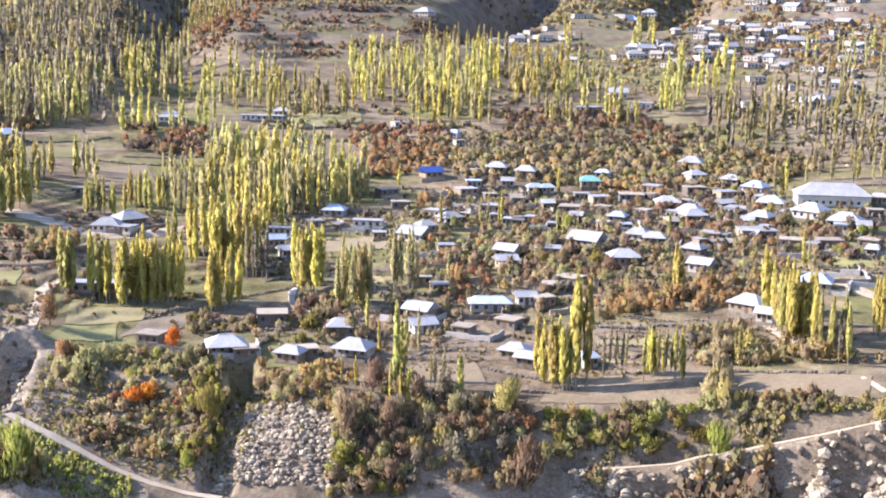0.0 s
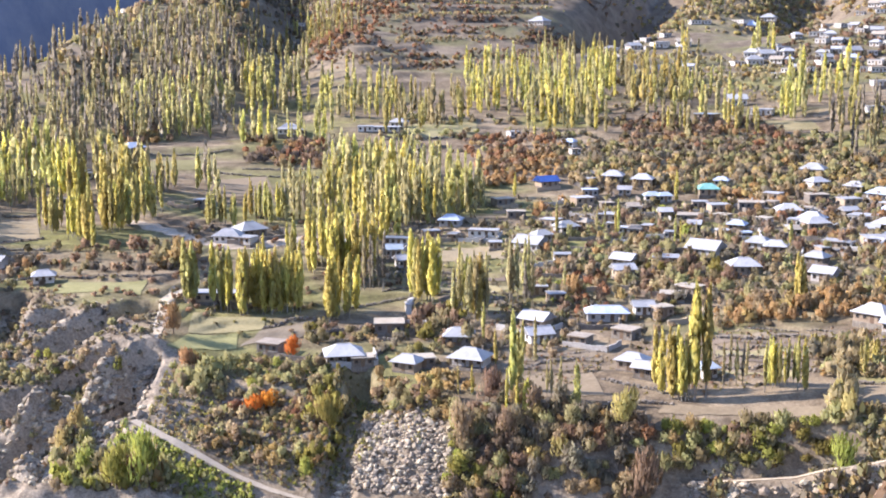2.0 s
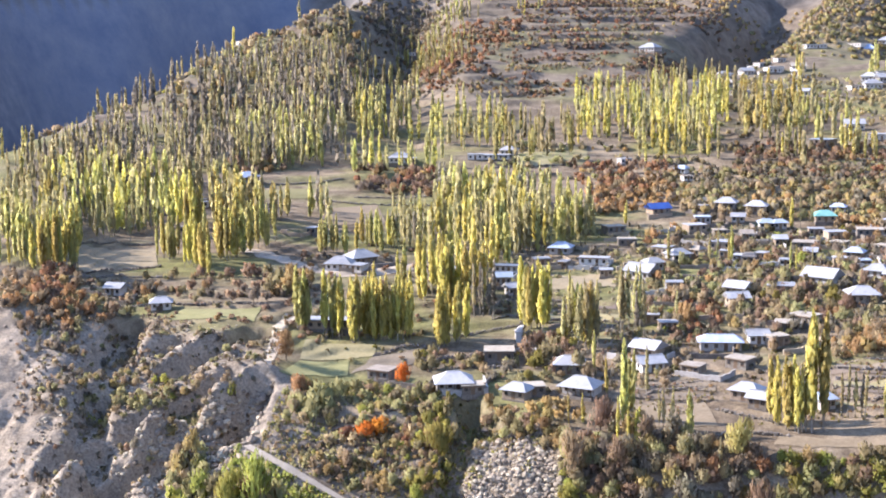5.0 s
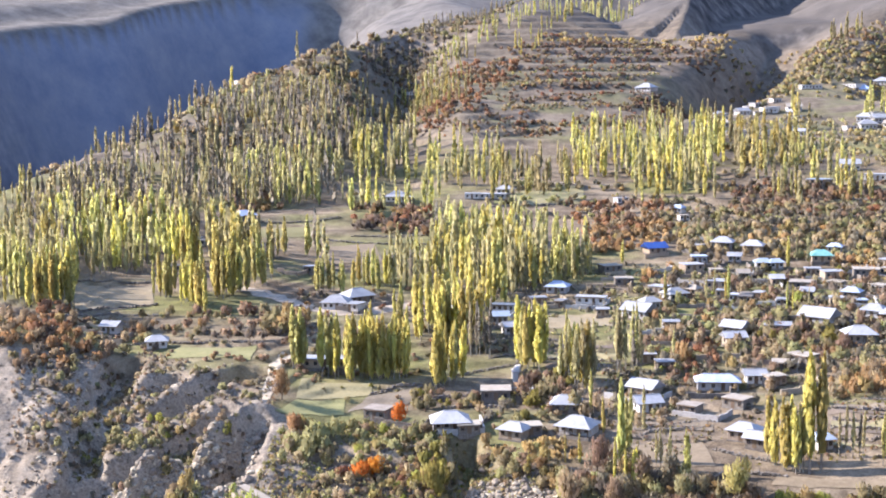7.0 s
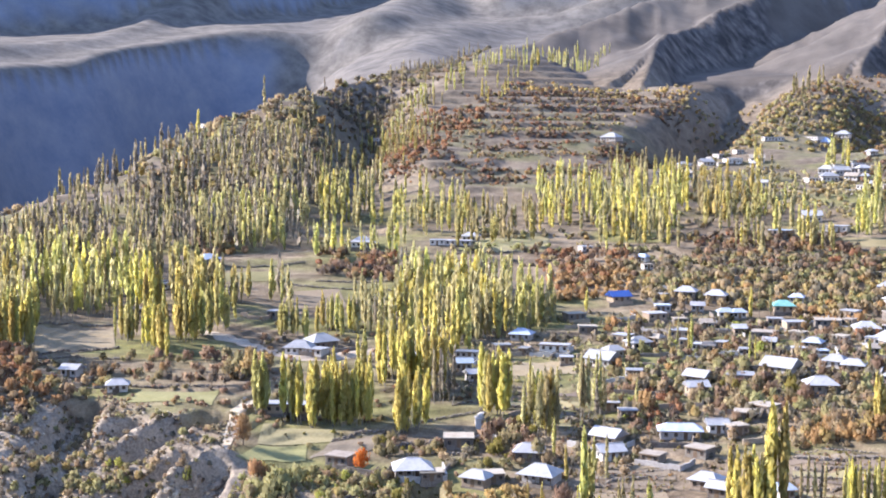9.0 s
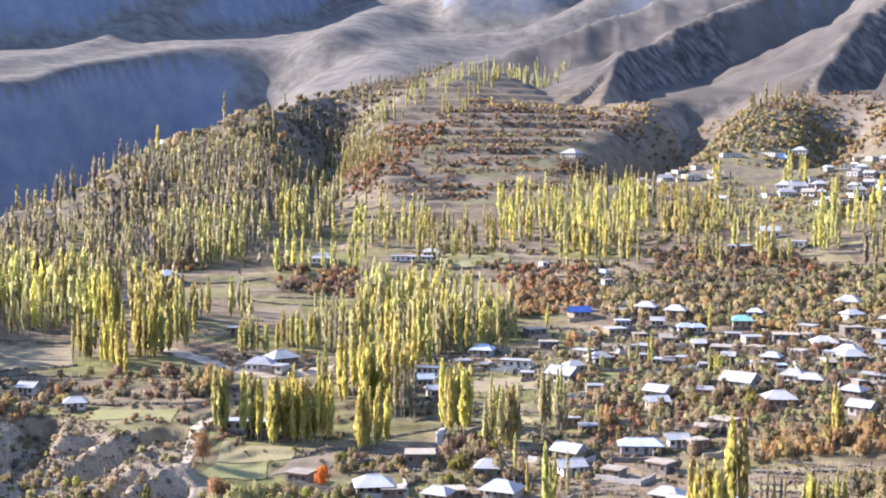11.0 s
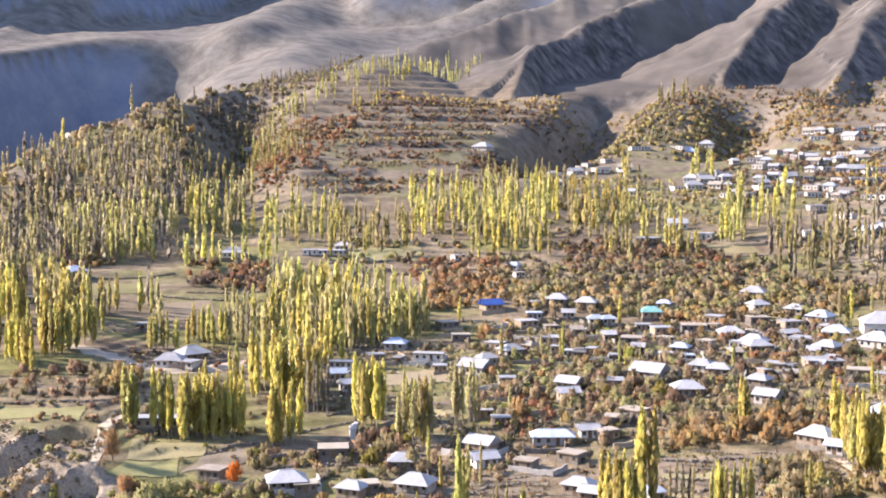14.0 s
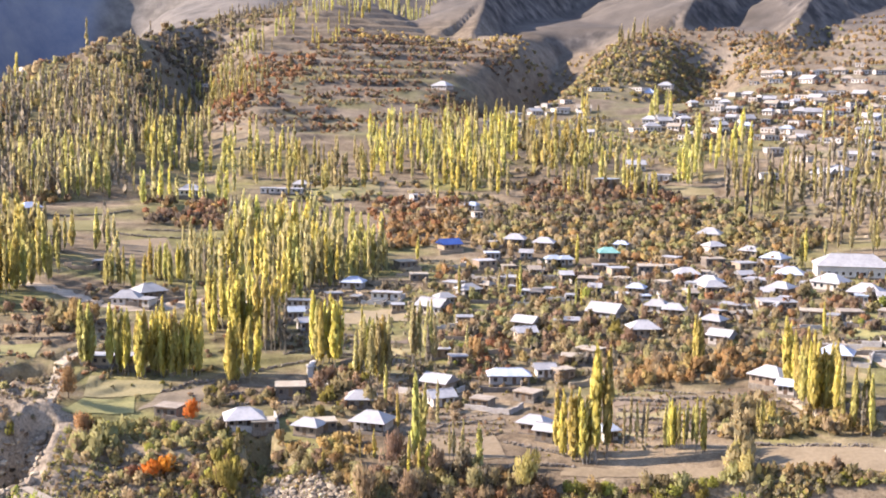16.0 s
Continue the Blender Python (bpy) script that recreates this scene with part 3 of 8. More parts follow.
def poplar_arrays(n_leaf, size, radius, bare, gap, stems=1, limbs=12, sides=5, thick=0.3):
    """A poplar one metre-unit high (scaled by its height): trunk and crown arrays for a height of 20 m."""
    h = 20.0
    tv, tf = [], []
    cv, cn = [], []
    off = 0
    for s in range(stems):
        foot = np.array([rng.normal(0, 0.5), rng.normal(0, 0.5), -0.4]) if stems > 1 else np.array([0, 0, -0.4])
        hs = h * (1.0 if s == 0 else rng.uniform(0.72, 0.95))
        lean = np.array([rng.normal(0, 0.012), rng.normal(0, 0.012), 0])
        segs = 6 if sides > 3 else 4
        knots = np.linspace(0, 1, segs)
        pts = foot + np.outer(knots, [0, 0, hs * 0.93]) + knots[:, None] * hs * lean + np.c_[rng.normal(0, 0.08, (segs, 2)), np.zeros(segs)] * (knots[:, None] > 0)
        rad = 0.17 * (1 - 0.9 * knots)
        v, f = rods(pts[:-1], pts[1:], rad[:-1], rad[1:], sides)
        tv.append(v), tf.append(f + off)
        off += len(v)
        # steep limbs that hug the trunk
        m = limbs
        k = rng.uniform(bare, 0.85, m)
        root = np.stack([np.interp(k, knots, pts[:, i]) for i in range(3)], 1)
        ang = rng.uniform(0, 2 * np.pi, m)
        out = radius * h * rng.uniform(0.4, 0.9, m)
        tip = root + np.stack([np.cos(ang) * out, np.sin(ang) * out, rng.uniform(0.10, 0.2, m) * hs], 1)
        if limbs:
            v, f = rods(root, tip, 0.06, 0.015, 3)
            tv.append(v), tf.append(f + off)
            off += len(v)
        # leaf clumps in flames along the limbs
        count = n_leaf // stems
        t = rng.beta(1.15, 1.3, count)
        prof = 1.75 * np.clip(t, 0.02, 1) ** 0.42 * np.clip(1 - t, 0.01, 1) ** 0.72
        lob = 1 + gap * np.sin(3 * rng.uniform(0, 2 * np.pi) + 9 * t)
        ang = rng.uniform(0, 2 * np.pi, count)
        lump = 0.78 + 0.3 * np.sin(2 * ang + 7 * t + rng.uniform(0, 6)) * np.cos(11 * t + 3 * ang)
        rr = radius * h * prof * lob * lump * np.sqrt(rng.uniform(0.12, 1.15, count))
        zc = (bare + (1.0 - bare) * t) * hs
        cx = np.interp(zc / hs, knots, pts[:, 0]) + np.cos(ang) * rr
        cy = np.interp(zc / hs, knots, pts[:, 1]) + np.sin(ang) * rr
        c = np.stack([cx, cy, zc], 1)
        al = np.stack([np.cos(ang) * 0.08, np.sin(ang) * 0.08, np.ones(count)], 1) + rng.normal(0, 0.13, (count, 3))
        al /= np.linalg.norm(al, axis=1, keepdims=True)
        out = np.stack([np.cos(ang), np.sin(ang), 0.2 * np.ones(count)], 1) + rng.normal(0, 0.7, (count, 3))
        ac = np.cross(al, out)
        ac /= np.linalg.norm(ac, axis=1, keepdims=True)
        sz = size * rng.uniform(0.6, 1.4, (count, 1))
        v, _ = strip_quads(c, al * sz, ac * sz * thick)
        cv.append(v)
        nrm = np.stack([np.cos(ang), np.sin(ang), np.full(count, 0.75)], 1) + rng.normal(0, 0.55, (count, 3))
        cn.append(np.repeat(nrm / np.linalg.norm(nrm, axis=1, keepdims=True), 4, 0))
    cv = np.concatenate(cv)
    return np.concatenate(tv), np.concatenate(tf), cv, np.arange(len(cv)).reshape(-1, 4), np.concatenate(cn)


def bush_arrays(n_leaf, size, squat, thin=0.4):
    """A round-headed tree or shrub two units wide: limbs and a crown of clumps with gaps."""
    tv, tf, off = [], [], 0
    m = 9 if n_leaf > 120 else 5 if n_leaf > 60 else 3
    ang = rng.uniform(0, 2 * np.pi, m)
    fork = np.array([0, 0, 0.35 * squat])
    tip = np.stack([np.cos(ang) * rng.uniform(0.2, 0.62, m), np.sin(ang) * rng.uniform(0.2, 0.62, m), squat * rng.uniform(0.7, 1.5, m)], 1)
    for a, b, ra, rb in ((np.array([[0, 0, -0.15]]), fork[None], 0.075, 0.055), (np.repeat(fork[None], m, 0), tip, 0.04, 0.01)):
        v, f = rods(a, b, ra, rb, 3)
        tv.append(v), tf.append(f + off)
        off += len(v)
    lobes = m + 2
    lc = np.concatenate([tip, np.stack([rng.normal(0, 0.3, 2), rng.normal(0, 0.3, 2), squat * rng.uniform(1.2, 1.8, 2)], 1)])
    lr = rng.uniform(0.36, 0.54, lobes)
    pick = rng.integers(0, lobes, n_leaf)
    d = rng.normal(0, 1, (n_leaf, 3))
    d /= np.linalg.norm(d, axis=1, keepdims=True)
    c = lc[pick] + d * (lr[pick] * rng.uniform(0.6, 1.05, n_leaf))[:, None] * np.array([1, 1, 0.85])
    c[:, 2] = np.maximum(c[:, 2], 0.03)
    out = c - np.array([0, 0, 0.5 * squat])
    out = out / np.linalg.norm(out, axis=1, keepdims=True)
    body = out
    al = np.array([0, 0, 1.0]) + 0.5 * out + rng.normal(0, 0.4, (n_leaf, 3))
    al /= np.linalg.norm(al, axis=1, keepdims=True)
    out = out + 0.5 * d + rng.normal(0, 0.35, (n_leaf, 3))
    ac = np.cross(al, out)
    ac /= np.linalg.norm(ac, axis=1, keepdims=True)
    sz = size * rng.uniform(0.6, 1.4, (n_leaf, 1))
    v, f = strip_quads(c, al * sz, ac * sz * thin)
    nrm = body + 0.35 * d + np.array([0, 0, 0.45]) + rng.normal(0, 0.2, (n_leaf, 3))
    nrm = np.repeat(nrm / np.linalg.norm(nrm, axis=1, keepdims=True), 4, 0)
    return np.concatenate(tv), np.concatenate(tf), v, f, nrm


# (trunk vertices, trunk faces, crown vertices, crown faces) of several growths
POPLAR_NEAR = [poplar_arrays(620, 1.0, 0.062, 0.15, 0.12, thick=0.23), poplar_arrays(660, 1.0, 0.072, 0.12, 0.15, 2, thick=0.23), poplar_arrays(540, 0.95, 0.054, 0.22, 0.15, thick=0.23),
               poplar_arrays(680, 1.0, 0.07, 0.07, 0.15, 3, 8, thick=0.23), poplar_arrays(460, 0.95, 0.047, 0.18, 0.18, thick=0.23)]
POPLAR_THIN = [poplar_arrays(300, 0.8, 0.056, 0.18, 0.2, thick=0.24), poplar_arrays(360, 0.8, 0.064, 0.22, 0.25, thick=0.24), poplar_arrays(260, 0.8, 0.048, 0.26, 0.2, thick=0.24)]
POPLAR_FAR = [poplar_arrays(84, 1.75, 0.058, 0.08, 0.12, 1, 0, 3, 0.34), poplar_arrays(92, 1.75, 0.07, 0.1, 0.18, 2, 0, 3, 0.34), poplar_arrays(72, 1.75, 0.048, 0.12, 0.12, 1, 0, 3, 0.34),
              poplar_arrays(78, 1.75, 0.054, 0.1, 0.18, 1, 0, 3, 0.34), poplar_arrays(64, 1.7, 0.05, 0.2, 0.25, 1, 0, 3, 0.32)]
BUSH_NEAR = [bush_arrays(520, 0.15, 0.62, 0.3), bush_arrays(520, 0.15, 0.75, 0.3), bush_arrays(480, 0.15, 0.5, 0.3), bush_arrays(520, 0.14, 0.85, 0.3)]
BUSH_BANK = [bush_arrays(300, 0.17, 0.62, 0.42), bush_arrays(300, 0.17, 0.8, 0.4), bush_arrays(280, 0.17, 0.5, 0.42), bush_arrays(300, 0.165, 0.95, 0.4)]
BUSH_MID = [bush_arrays(92, 0.27, 0.62, 0.55), bush_arrays(92, 0.27, 0.75, 0.55), bush_arrays(84, 0.27, 0.5, 0.55), bush_arrays(92, 0.26, 0.85, 0.55)]
BUSH_FAR = [bush_arrays(36, 0.4, 0.6, 0.62), bush_arrays(36, 0.4, 0.75, 0.62), bush_arrays(34, 0.4, 0.5, 0.62)]
BUSH_TUFT = [bush_arrays(10, 0.6, 0.5, 0.55), bush_arrays(10, 0.55, 0.7, 0.55), bush_arrays(9, 0.6, 0.4, 0.6)]
TONES = ("gold", "green", "thin", "bare")
LABELS = {"gold": "tall slender poplar with golden-yellow autumn leaves", "green": "tall slender poplar with yellow-green autumn leaves",
          "thin": "slender poplar with thin dull yellow leaves", "bare": "nearly bare grey-brown poplar with upright twigs"}
# leaf mixes of far woods: extra dull leaves imitate haze by colour
HAZY_WOOD_BLEND = {"gold": (("gold", 0.34), ("green", 0.32), ("thin", 0.34)), "green": (("green", 0.42), ("gold", 0.1), ("thin", 0.48)),
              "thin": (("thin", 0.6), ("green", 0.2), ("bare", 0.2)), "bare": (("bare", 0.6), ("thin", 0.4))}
SCRUB_BLEND = {"brown": (("brown", 0.42), ("gold", 0.12), ("olive", 0.24), ("grey", 0.16), ("rust", 0.06)), "olive": (("olive", 0.5), ("brown", 0.25), ("gold", 0.12), ("green", 0.13)),
               "rust": (("rust", 0.6), ("brown", 0.32), ("gold", 0.08)), "gold": (("gold", 0.5), ("brown", 0.3), ("olive", 0.2)),
               "green": (("green", 0.6), ("olive", 0.28), ("gold", 0.12)), "grey": (("grey", 0.5), ("olive", 0.25), ("brown", 0.25))}
mesh_store = {}


def stored(key, v, f, material, normals=None):
    if key not in mesh_store:
        mesh_store[key] = mesh_from(key[0], v, f, material, smooth=True)
        if normals is not None:
            mesh_store[key].normals_split_custom_set_from_vertices(normals.tolist())
    return mesh_store[key]


def poplar(x, y, height, tone, wide=1.0, group="poplars by the village"):
    """One poplar: its trunk with limbs, and its crown."""
    pool = POPLAR_THIN if tone in ("thin", "bare") else POPLAR_NEAR
    name = "thin" if pool is POPLAR_THIN else "full"
    i = int(rng.integers(len(pool)))
    tv, tf, cv, cf, cn = pool[i]
    s = height / 20.0
    tree = tagged(new("poplar_tree"), LABELS[tone], "tree", group)
    tree.matrix_world = Matrix.LocRotScale((x, y, at(x, y)), Euler((rng.normal(0, 0.012), rng.normal(0, 0.012), rng.uniform(0, 6.28))), (s * wide, s * wide, s))
    for part_name, me in (("trunk", stored(("trunk", name, i), tv, tf, M_BARK)), ("crown", stored(("crown", name, i, tone), cv, cf, M_POPLAR[TONES.index(tone)], cn))):
        new(part_name, me).parent = tree
    return tree


def joined(name, pool, xs, ys, scales, flat, blend, bark, label, category, dz=0.0):
    """Many trees of a far wood as one mesh, each turned and scaled by itself."""
    zs = surface_z(xs, ys) + dz
    turn = rng.uniform(0, 2 * np.pi, len(xs))
    tint = rng.choice(len(blend), len(xs), p=[w for _, w in blend])
    pick = rng.integers(0, len(pool), len(xs))
    verts, faces, mats, norms, off = [], [], [], [], 0
    for i in range(len(pool)):
        sel = np.where(pick == i)[0]
        if not len(sel):
            continue
        tv, tf, cv, cf, cn = pool[i]
        v = np.concatenate([tv, cv])
        tn = tv * np.array([1, 1, 0]) + np.array([0, 0, 0.02])
        nv = np.concatenate([tn / np.linalg.norm(tn, axis=1, keepdims=True), cn])
        f = np.concatenate([tf, cf + len(tv)])
        c, s = np.cos(turn[sel])[:, None], np.sin(turn[sel])[:, None]
        sx, sz = (scales[sel] * flat[sel])[:, None], scales[sel][:, None]
        vx = (v[:, 0] * c - v[:, 1] * s) * sx + xs[sel][:, None]
        vy = (v[:, 0] * s + v[:, 1] * c) * sx + ys[sel][:, None]
        vz = v[:, 2] * sz + zs[sel][:, None]
        verts.append(np.stack([vx, vy, vz], -1).reshape(-1, 3))
        norms.append(np.stack([nv[:, 0] * c - nv[:, 1] * s, nv[:, 0] * s + nv[:, 1] * c, np.broadcast_to(nv[:, 2], (len(sel), len(nv)))], -1).reshape(-1, 3))
        faces.append((f[None] + (np.arange(len(sel)) * len(v))[:, None, None]).reshape(-1, 4) + off)
        mats.append((np.r_[np.zeros(len(tf)), np.ones(len(cf))][None] * (1 + tint[sel])[:, None]).ravel())
        off += len(sel) * len(v)
    verts, faces, mats = np.concatenate(verts), np.concatenate(faces), np.concatenate(mats)
    me = bpy.data.meshes.new(name)
    me.vertices.add(len(verts))
    me.vertices.foreach_set("co", verts.ravel())
    me.loops.add(faces.size)
    me.loops.foreach_set("vertex_index", faces.ravel().astype(np.int32))
    me.polygons.add(len(faces))
    me.polygons.foreach_set("loop_start", np.arange(0, faces.size, 4, dtype=np.int32))
    for m in (bark, *[m for m, _ in blend]):
        me.materials.append(m)
    me.polygons.foreach_set("material_index", mats.astype(np.int32))
    me.polygons.foreach_set("use_smooth", np.ones(len(faces), bool))
    me.update(calc_edges=True)
    me.normals_split_custom_set_from_vertices(np.concatenate(norms).tolist())
    return tagged(new(name, me), label, category, kind="stuff")


def off_the_tracks(p, below=8.0):
    """Places that stand neither on the cut tracks nor so close below them as to hide them."""
    keep = np.ones(len(p), bool)
    for line, half in LEDGES:
        for (x0, y0, _), (x1, y1, _) in zip(line, line[1:]):
            k = np.clip(((p[:, 0] - x0) * (x1 - x0) + (p[:, 1] - y0) * (y1 - y0)) / ((x1 - x0) ** 2 + (y1 - y0) ** 2), 0, 1)
            dx, dy = p[:, 0] - x0 - k * (x1 - x0), p[:, 1] - y0 - k * (y1 - y0)
            keep &= np.hypot(dx, dy) > half + np.where(dy < 0, below, min(below, 1.0))
    return p[keep]


def spread(corners, n, gap):
    """n places strewn over a many-sided plot, not nearer to one another than gap."""
    p = np.array(corners, float)
    q = np.roll(p, -1, 0)
    lo, hi = p.min(0), p.max(0)
    many = rng.uniform(lo, hi, (n * 14, 2))
    x, y = many[:, :1], many[:, 1:]
    cross = ((p[:, 1] > y) != (q[:, 1] > y)) & (x < (q[:, 0] - p[:, 0]) * (y - p[:, 1]) / (q[:, 1] - p[:, 1] + 1e-9) + p[:, 0])
    many = many[cross.sum(1) % 2 == 1]
    many = many[np.hypot(many[:, 0], many[:, 1]) < np.where(many[:, 0] < -0.255 * many[:, 1], 960, 1420)]
    cells, got = {}, []
    for x, y in many.tolist():
        if len(got) == n:
            break
        i, j = int(x // gap), int(y // gap)
        if all((x - a) ** 2 + (y - b) ** 2 > gap * gap for u in (i - 1, i, i + 1) for w in (j - 1, j, j + 1) for a, b in cells.get((u, w), ())):
            cells.setdefault((i, j), []).append((x, y))
            got.append((x, y))
    return np.array(got)


def poplar_row(x0, y0, x1, y1, n, height, tone, wide=1.0, depth=2.5):
    """A row of single poplars between two points."""
    for i in range(n):
        k = (i + rng.uniform(0.1, 0.9)) / n
        tone_i = tone if rng.uniform() < 0.8 else {"gold": "green", "green": "gold", "thin": "bare", "bare": "thin"}[tone]
        poplar(x0 + (x1 - x0) * k + rng.normal(0, 0.4), y0 + (y1 - y0) * k + rng.normal(0, depth), height * rng.uniform(0.78, 1.08), tone_i, wide * rng.uniform(0.85, 1.15))


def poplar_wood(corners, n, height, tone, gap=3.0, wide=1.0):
    """A far wood of poplars, its leaf mix dulled in place of haze."""
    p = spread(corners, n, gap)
    joined("poplar_wood", POPLAR_FAR, p[:, 0], p[:, 1], height / 20 * rng.uniform(0.65, 1.1, len(p)), wide * rng.uniform(0.8, 1.2, len(p)), [(M_POPLAR[TONES.index(k)], w) for k, w in HAZY_WOOD_BLEND[tone]], M_BARK,
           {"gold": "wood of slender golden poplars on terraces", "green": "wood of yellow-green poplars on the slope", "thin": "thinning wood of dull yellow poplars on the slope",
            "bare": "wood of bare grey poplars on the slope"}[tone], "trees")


def shrub(x, y, width, tone, label, high=1.0, name="shrub"):
    i = int(rng.integers(len(BUSH_NEAR)))
    tv, tf, cv, cf, cn = BUSH_NEAR[i]
    bush = tagged(new(name), label, "tree" if name.endswith("tree") else "shrub")
    s = width / 2
    bush.matrix_world = Matrix.LocRotScale((x, y, at(x, y)), Euler((0, 0, rng.uniform(0, 6.28))), (s, s, s * high))
    new("stem", stored(("stem", i), tv, tf, M_BARK_DARK)).parent = bush
    new("crown", stored(("crown_of_bush", i, tone), cv, cf, M_BUSH[tone], cn)).parent = bush
    return bush


SHRUB_WORDS = {"olive": "olive-green leafy shrub on the stony bank", "brown": "leafless reddish-brown shrub on the bank", "rust": "rust-brown autumn shrub near the houses", "gold": "golden-brown autumn shrub on the bank",
               "green": "dark green leafy shrub below the field", "grey": "grey thorn shrub among loose stones"}
shrub_count = [0]


def scrub(corners, n, width, tone, label, gap=1.0, near=0, high=1.0):
    """Scrub and orchard trees over one plot: single shrubs nearest the lookout, the uncounted rest joined."""
    if near < 2:
        far_off = np.hypot(*np.mean(corners, 0)) > 650
        width, n = width * (0.6 if far_off else 0.66 if not near else 0.75), int(n * (2.5 if far_off else 1.35 if not near else 1.15))
        gap = gap * 0.75
    else:
        width *= 0.85
    p = off_the_tracks(spread(corners, n, gap))
    wide, tall = width / 2 * rng.uniform(0.5, 1.25, len(p)), high * rng.uniform(0.85, 1.2, len(p))
    if near == 2 and shrub_count[0] + len(p) <= 330:
        names, weights = [k for k, _ in SCRUB_BLEND[tone]], [w for _, w in SCRUB_BLEND[tone]]
        for (x, y), w, h in zip(p, wide, tall):
            i, k = int(rng.integers(len(BUSH_BANK))), names[int(rng.choice(len(names), p=weights))]
            tv, tf, cv, cf, cn = BUSH_BANK[i]
            bush = tagged(new("shrub"), SHRUB_WORDS[k], "shrub", "shrubs of the bank")
            bush.matrix_world = Matrix.LocRotScale((x, y, at(x, y) - 0.1), Euler((0, 0, rng.uniform(0, 6.28))), (w, w, w * h))
            new("stem", stored(("stem", "bank", i), tv, tf, M_BARK_DARK)).parent = bush
            new("crown", stored(("crown", "bank", i, k), cv, cf, M_BUSH[k], cn)).parent = bush
        shrub_count[0] += len(p)
        return
    joined("scrub", BUSH_MID if near else BUSH_FAR, p[:, 0], p[:, 1], wide * tall, 1 / tall, [(M_BUSH[k], w) for k, w in SCRUB_BLEND[tone]], M_BARK_DARK, label, "shrubs", dz=-0.1)


def hedges(corners, n, width, tone, label, steep=0.3):
    """Shrubs on the banks between terraces, where the ground is steep."""
    far_off = np.hypot(*np.mean(corners, 0)) > 650
    width, n = width * (0.6 if far_off else 0.8), int(n * (1.6 if far_off else 1.1))
    p = spread(corners, n * 4, 1.2)
    x, y = p[:, 0], p[:, 1]
    g = np.hypot(surface_z(x + 0.7, y) - surface_z(x - 0.7, y), surface_z(x, y + 0.7) - surface_z(x, y - 0.7)) / 1.4
    g = np.where(fbm(x, y, 55, 2, 47) > -0.12, g, 0)
    keep = np.argsort(-g)[:n]
    keep = keep[g[keep] > steep]
    if len(keep):
        joined("hedge", BUSH_FAR, x[keep], y[keep], width / 2 * rng.uniform(0.5, 1.2, len(keep)), rng.uniform(0.9, 1.4, len(keep)),
               [(M_BUSH[k], w) for k, w in SCRUB_BLEND[tone]], M_BARK_DARK, label, "shrubs", dz=-0.15)


def tufts(corners, n, width, tone, label, below=0.5):
    """Low herbs, thorn cushions and dry grass clumps that nobody could count."""
    p = off_the_tracks(spread(corners, n, 0.35), below)
    p = p[fbm(p[:, 0], p[:, 1], 14, 2, 49) > -0.25]
    joined("herbs", BUSH_TUFT, p[:, 0], p[:, 1], width / 2 * rng.uniform(0.5, 1.4, len(p)), rng.uniform(0.9, 1.3, len(p)),
           [(M_BUSH[k], w) for k, w in SCRUB_BLEND[tone]], M_BARK_DARK, label, "herbs", dz=-0.05)


poplar(29.9, 275.4, 25.8, "gold", 1.40)
poplar(32.1, 276.1, 24.9, "gold", 1.30)
poplar(28.6, 276.0, 22.5, "gold", 1.10)
poplar(21.6, 281.2, 14.1, "gold", 1.10)
poplar(23.4, 279.0, 15.0, "gold", 1.10)
poplar(25.2, 277.4, 15.9, "gold", 1.10)
poplar(26.7, 276.2, 16.3, "gold", 1.10)
poplar(27.9, 275.6, 14.6, "green", 1.00)
poplar(-18.3, 309.0, 11.5, "green", 1.00)
poplar(-14.6, 296.1, 9.4, "gold", 1.00)
poplar(-22.0, 276.1, 7.0, "gold", 0.90)
poplar(-19.2, 278.3, 6.7, "gold", 0.90)
poplar(-11.0, 270.3, 10.1, "gold", 1.00)
poplar(-10.0, 275.8, 20.0, "green", 0.90)
poplar(-8.7, 280.9, 16.0, "green", 0.90)
poplar(-7.1, 269.9, 8.5, "gold", 1.20)
poplar(-8.8, 269.9, 8.3, "gold", 1.10)
poplar(-5.4, 294.4, 12.9, "thin", 1.00)
poplar(-1.3, 276.0, 9.7, "thin", 1.00)
poplar(0.6, 276.5, 9.7, "thin", 1.00)
poplar(-2.3, 277.0, 8.5, "thin", 1.00)
poplar(4.4, 274.0, 10.2, "green", 1.00)
poplar(10.4, 264.3, 7.5, "thin", 1.00)
poplar(-29.8, 272.9, 5.4, "gold", 0.90)
poplar_row(35.0, 281.3, 42.4, 279.8, 5, 11.2, "thin", 1.00, 1.0)
poplar_row(44.8, 278.9, 54.5, 277.2, 10, 11.4, "green", 1.00, 1.5)
poplar_row(65.6, 284.0, 69.9, 282.5, 5, 9.2, "gold", 1.00, 2.5)
poplar_row(80.4, 315.4, 81.4, 302.2, 6, 17.5, "gold", 1.20, 1.5)
poplar_row(80.7, 296.7, 86.5, 291.4, 9, 17.4, "gold", 1.20, 2.5)
poplar_row(85.3, 287.1, 91.0, 280.1, 9, 14.6, "green", 1.10, 2.0)
poplar_row(88.1, 283.1, 90.3, 279.8, 4, 10.4, "bare", 1.00, 2.5)
poplar_row(61.0, 334.0, 63.2, 334.1, 3, 14.2, "gold", 1.10, 0.6)
poplar_row(102.2, 297.4, 103.7, 293.7, 4, 16.5, "gold", 1.10, 1.0)
poplar_row(-101.7, 334.4, -97.0, 334.7, 5, 16.8, "green", 1.10, 1.0)
poplar_row(-94.0, 335.1, -86.1, 335.1, 9, 17.0, "green", 1.10, 1.5)
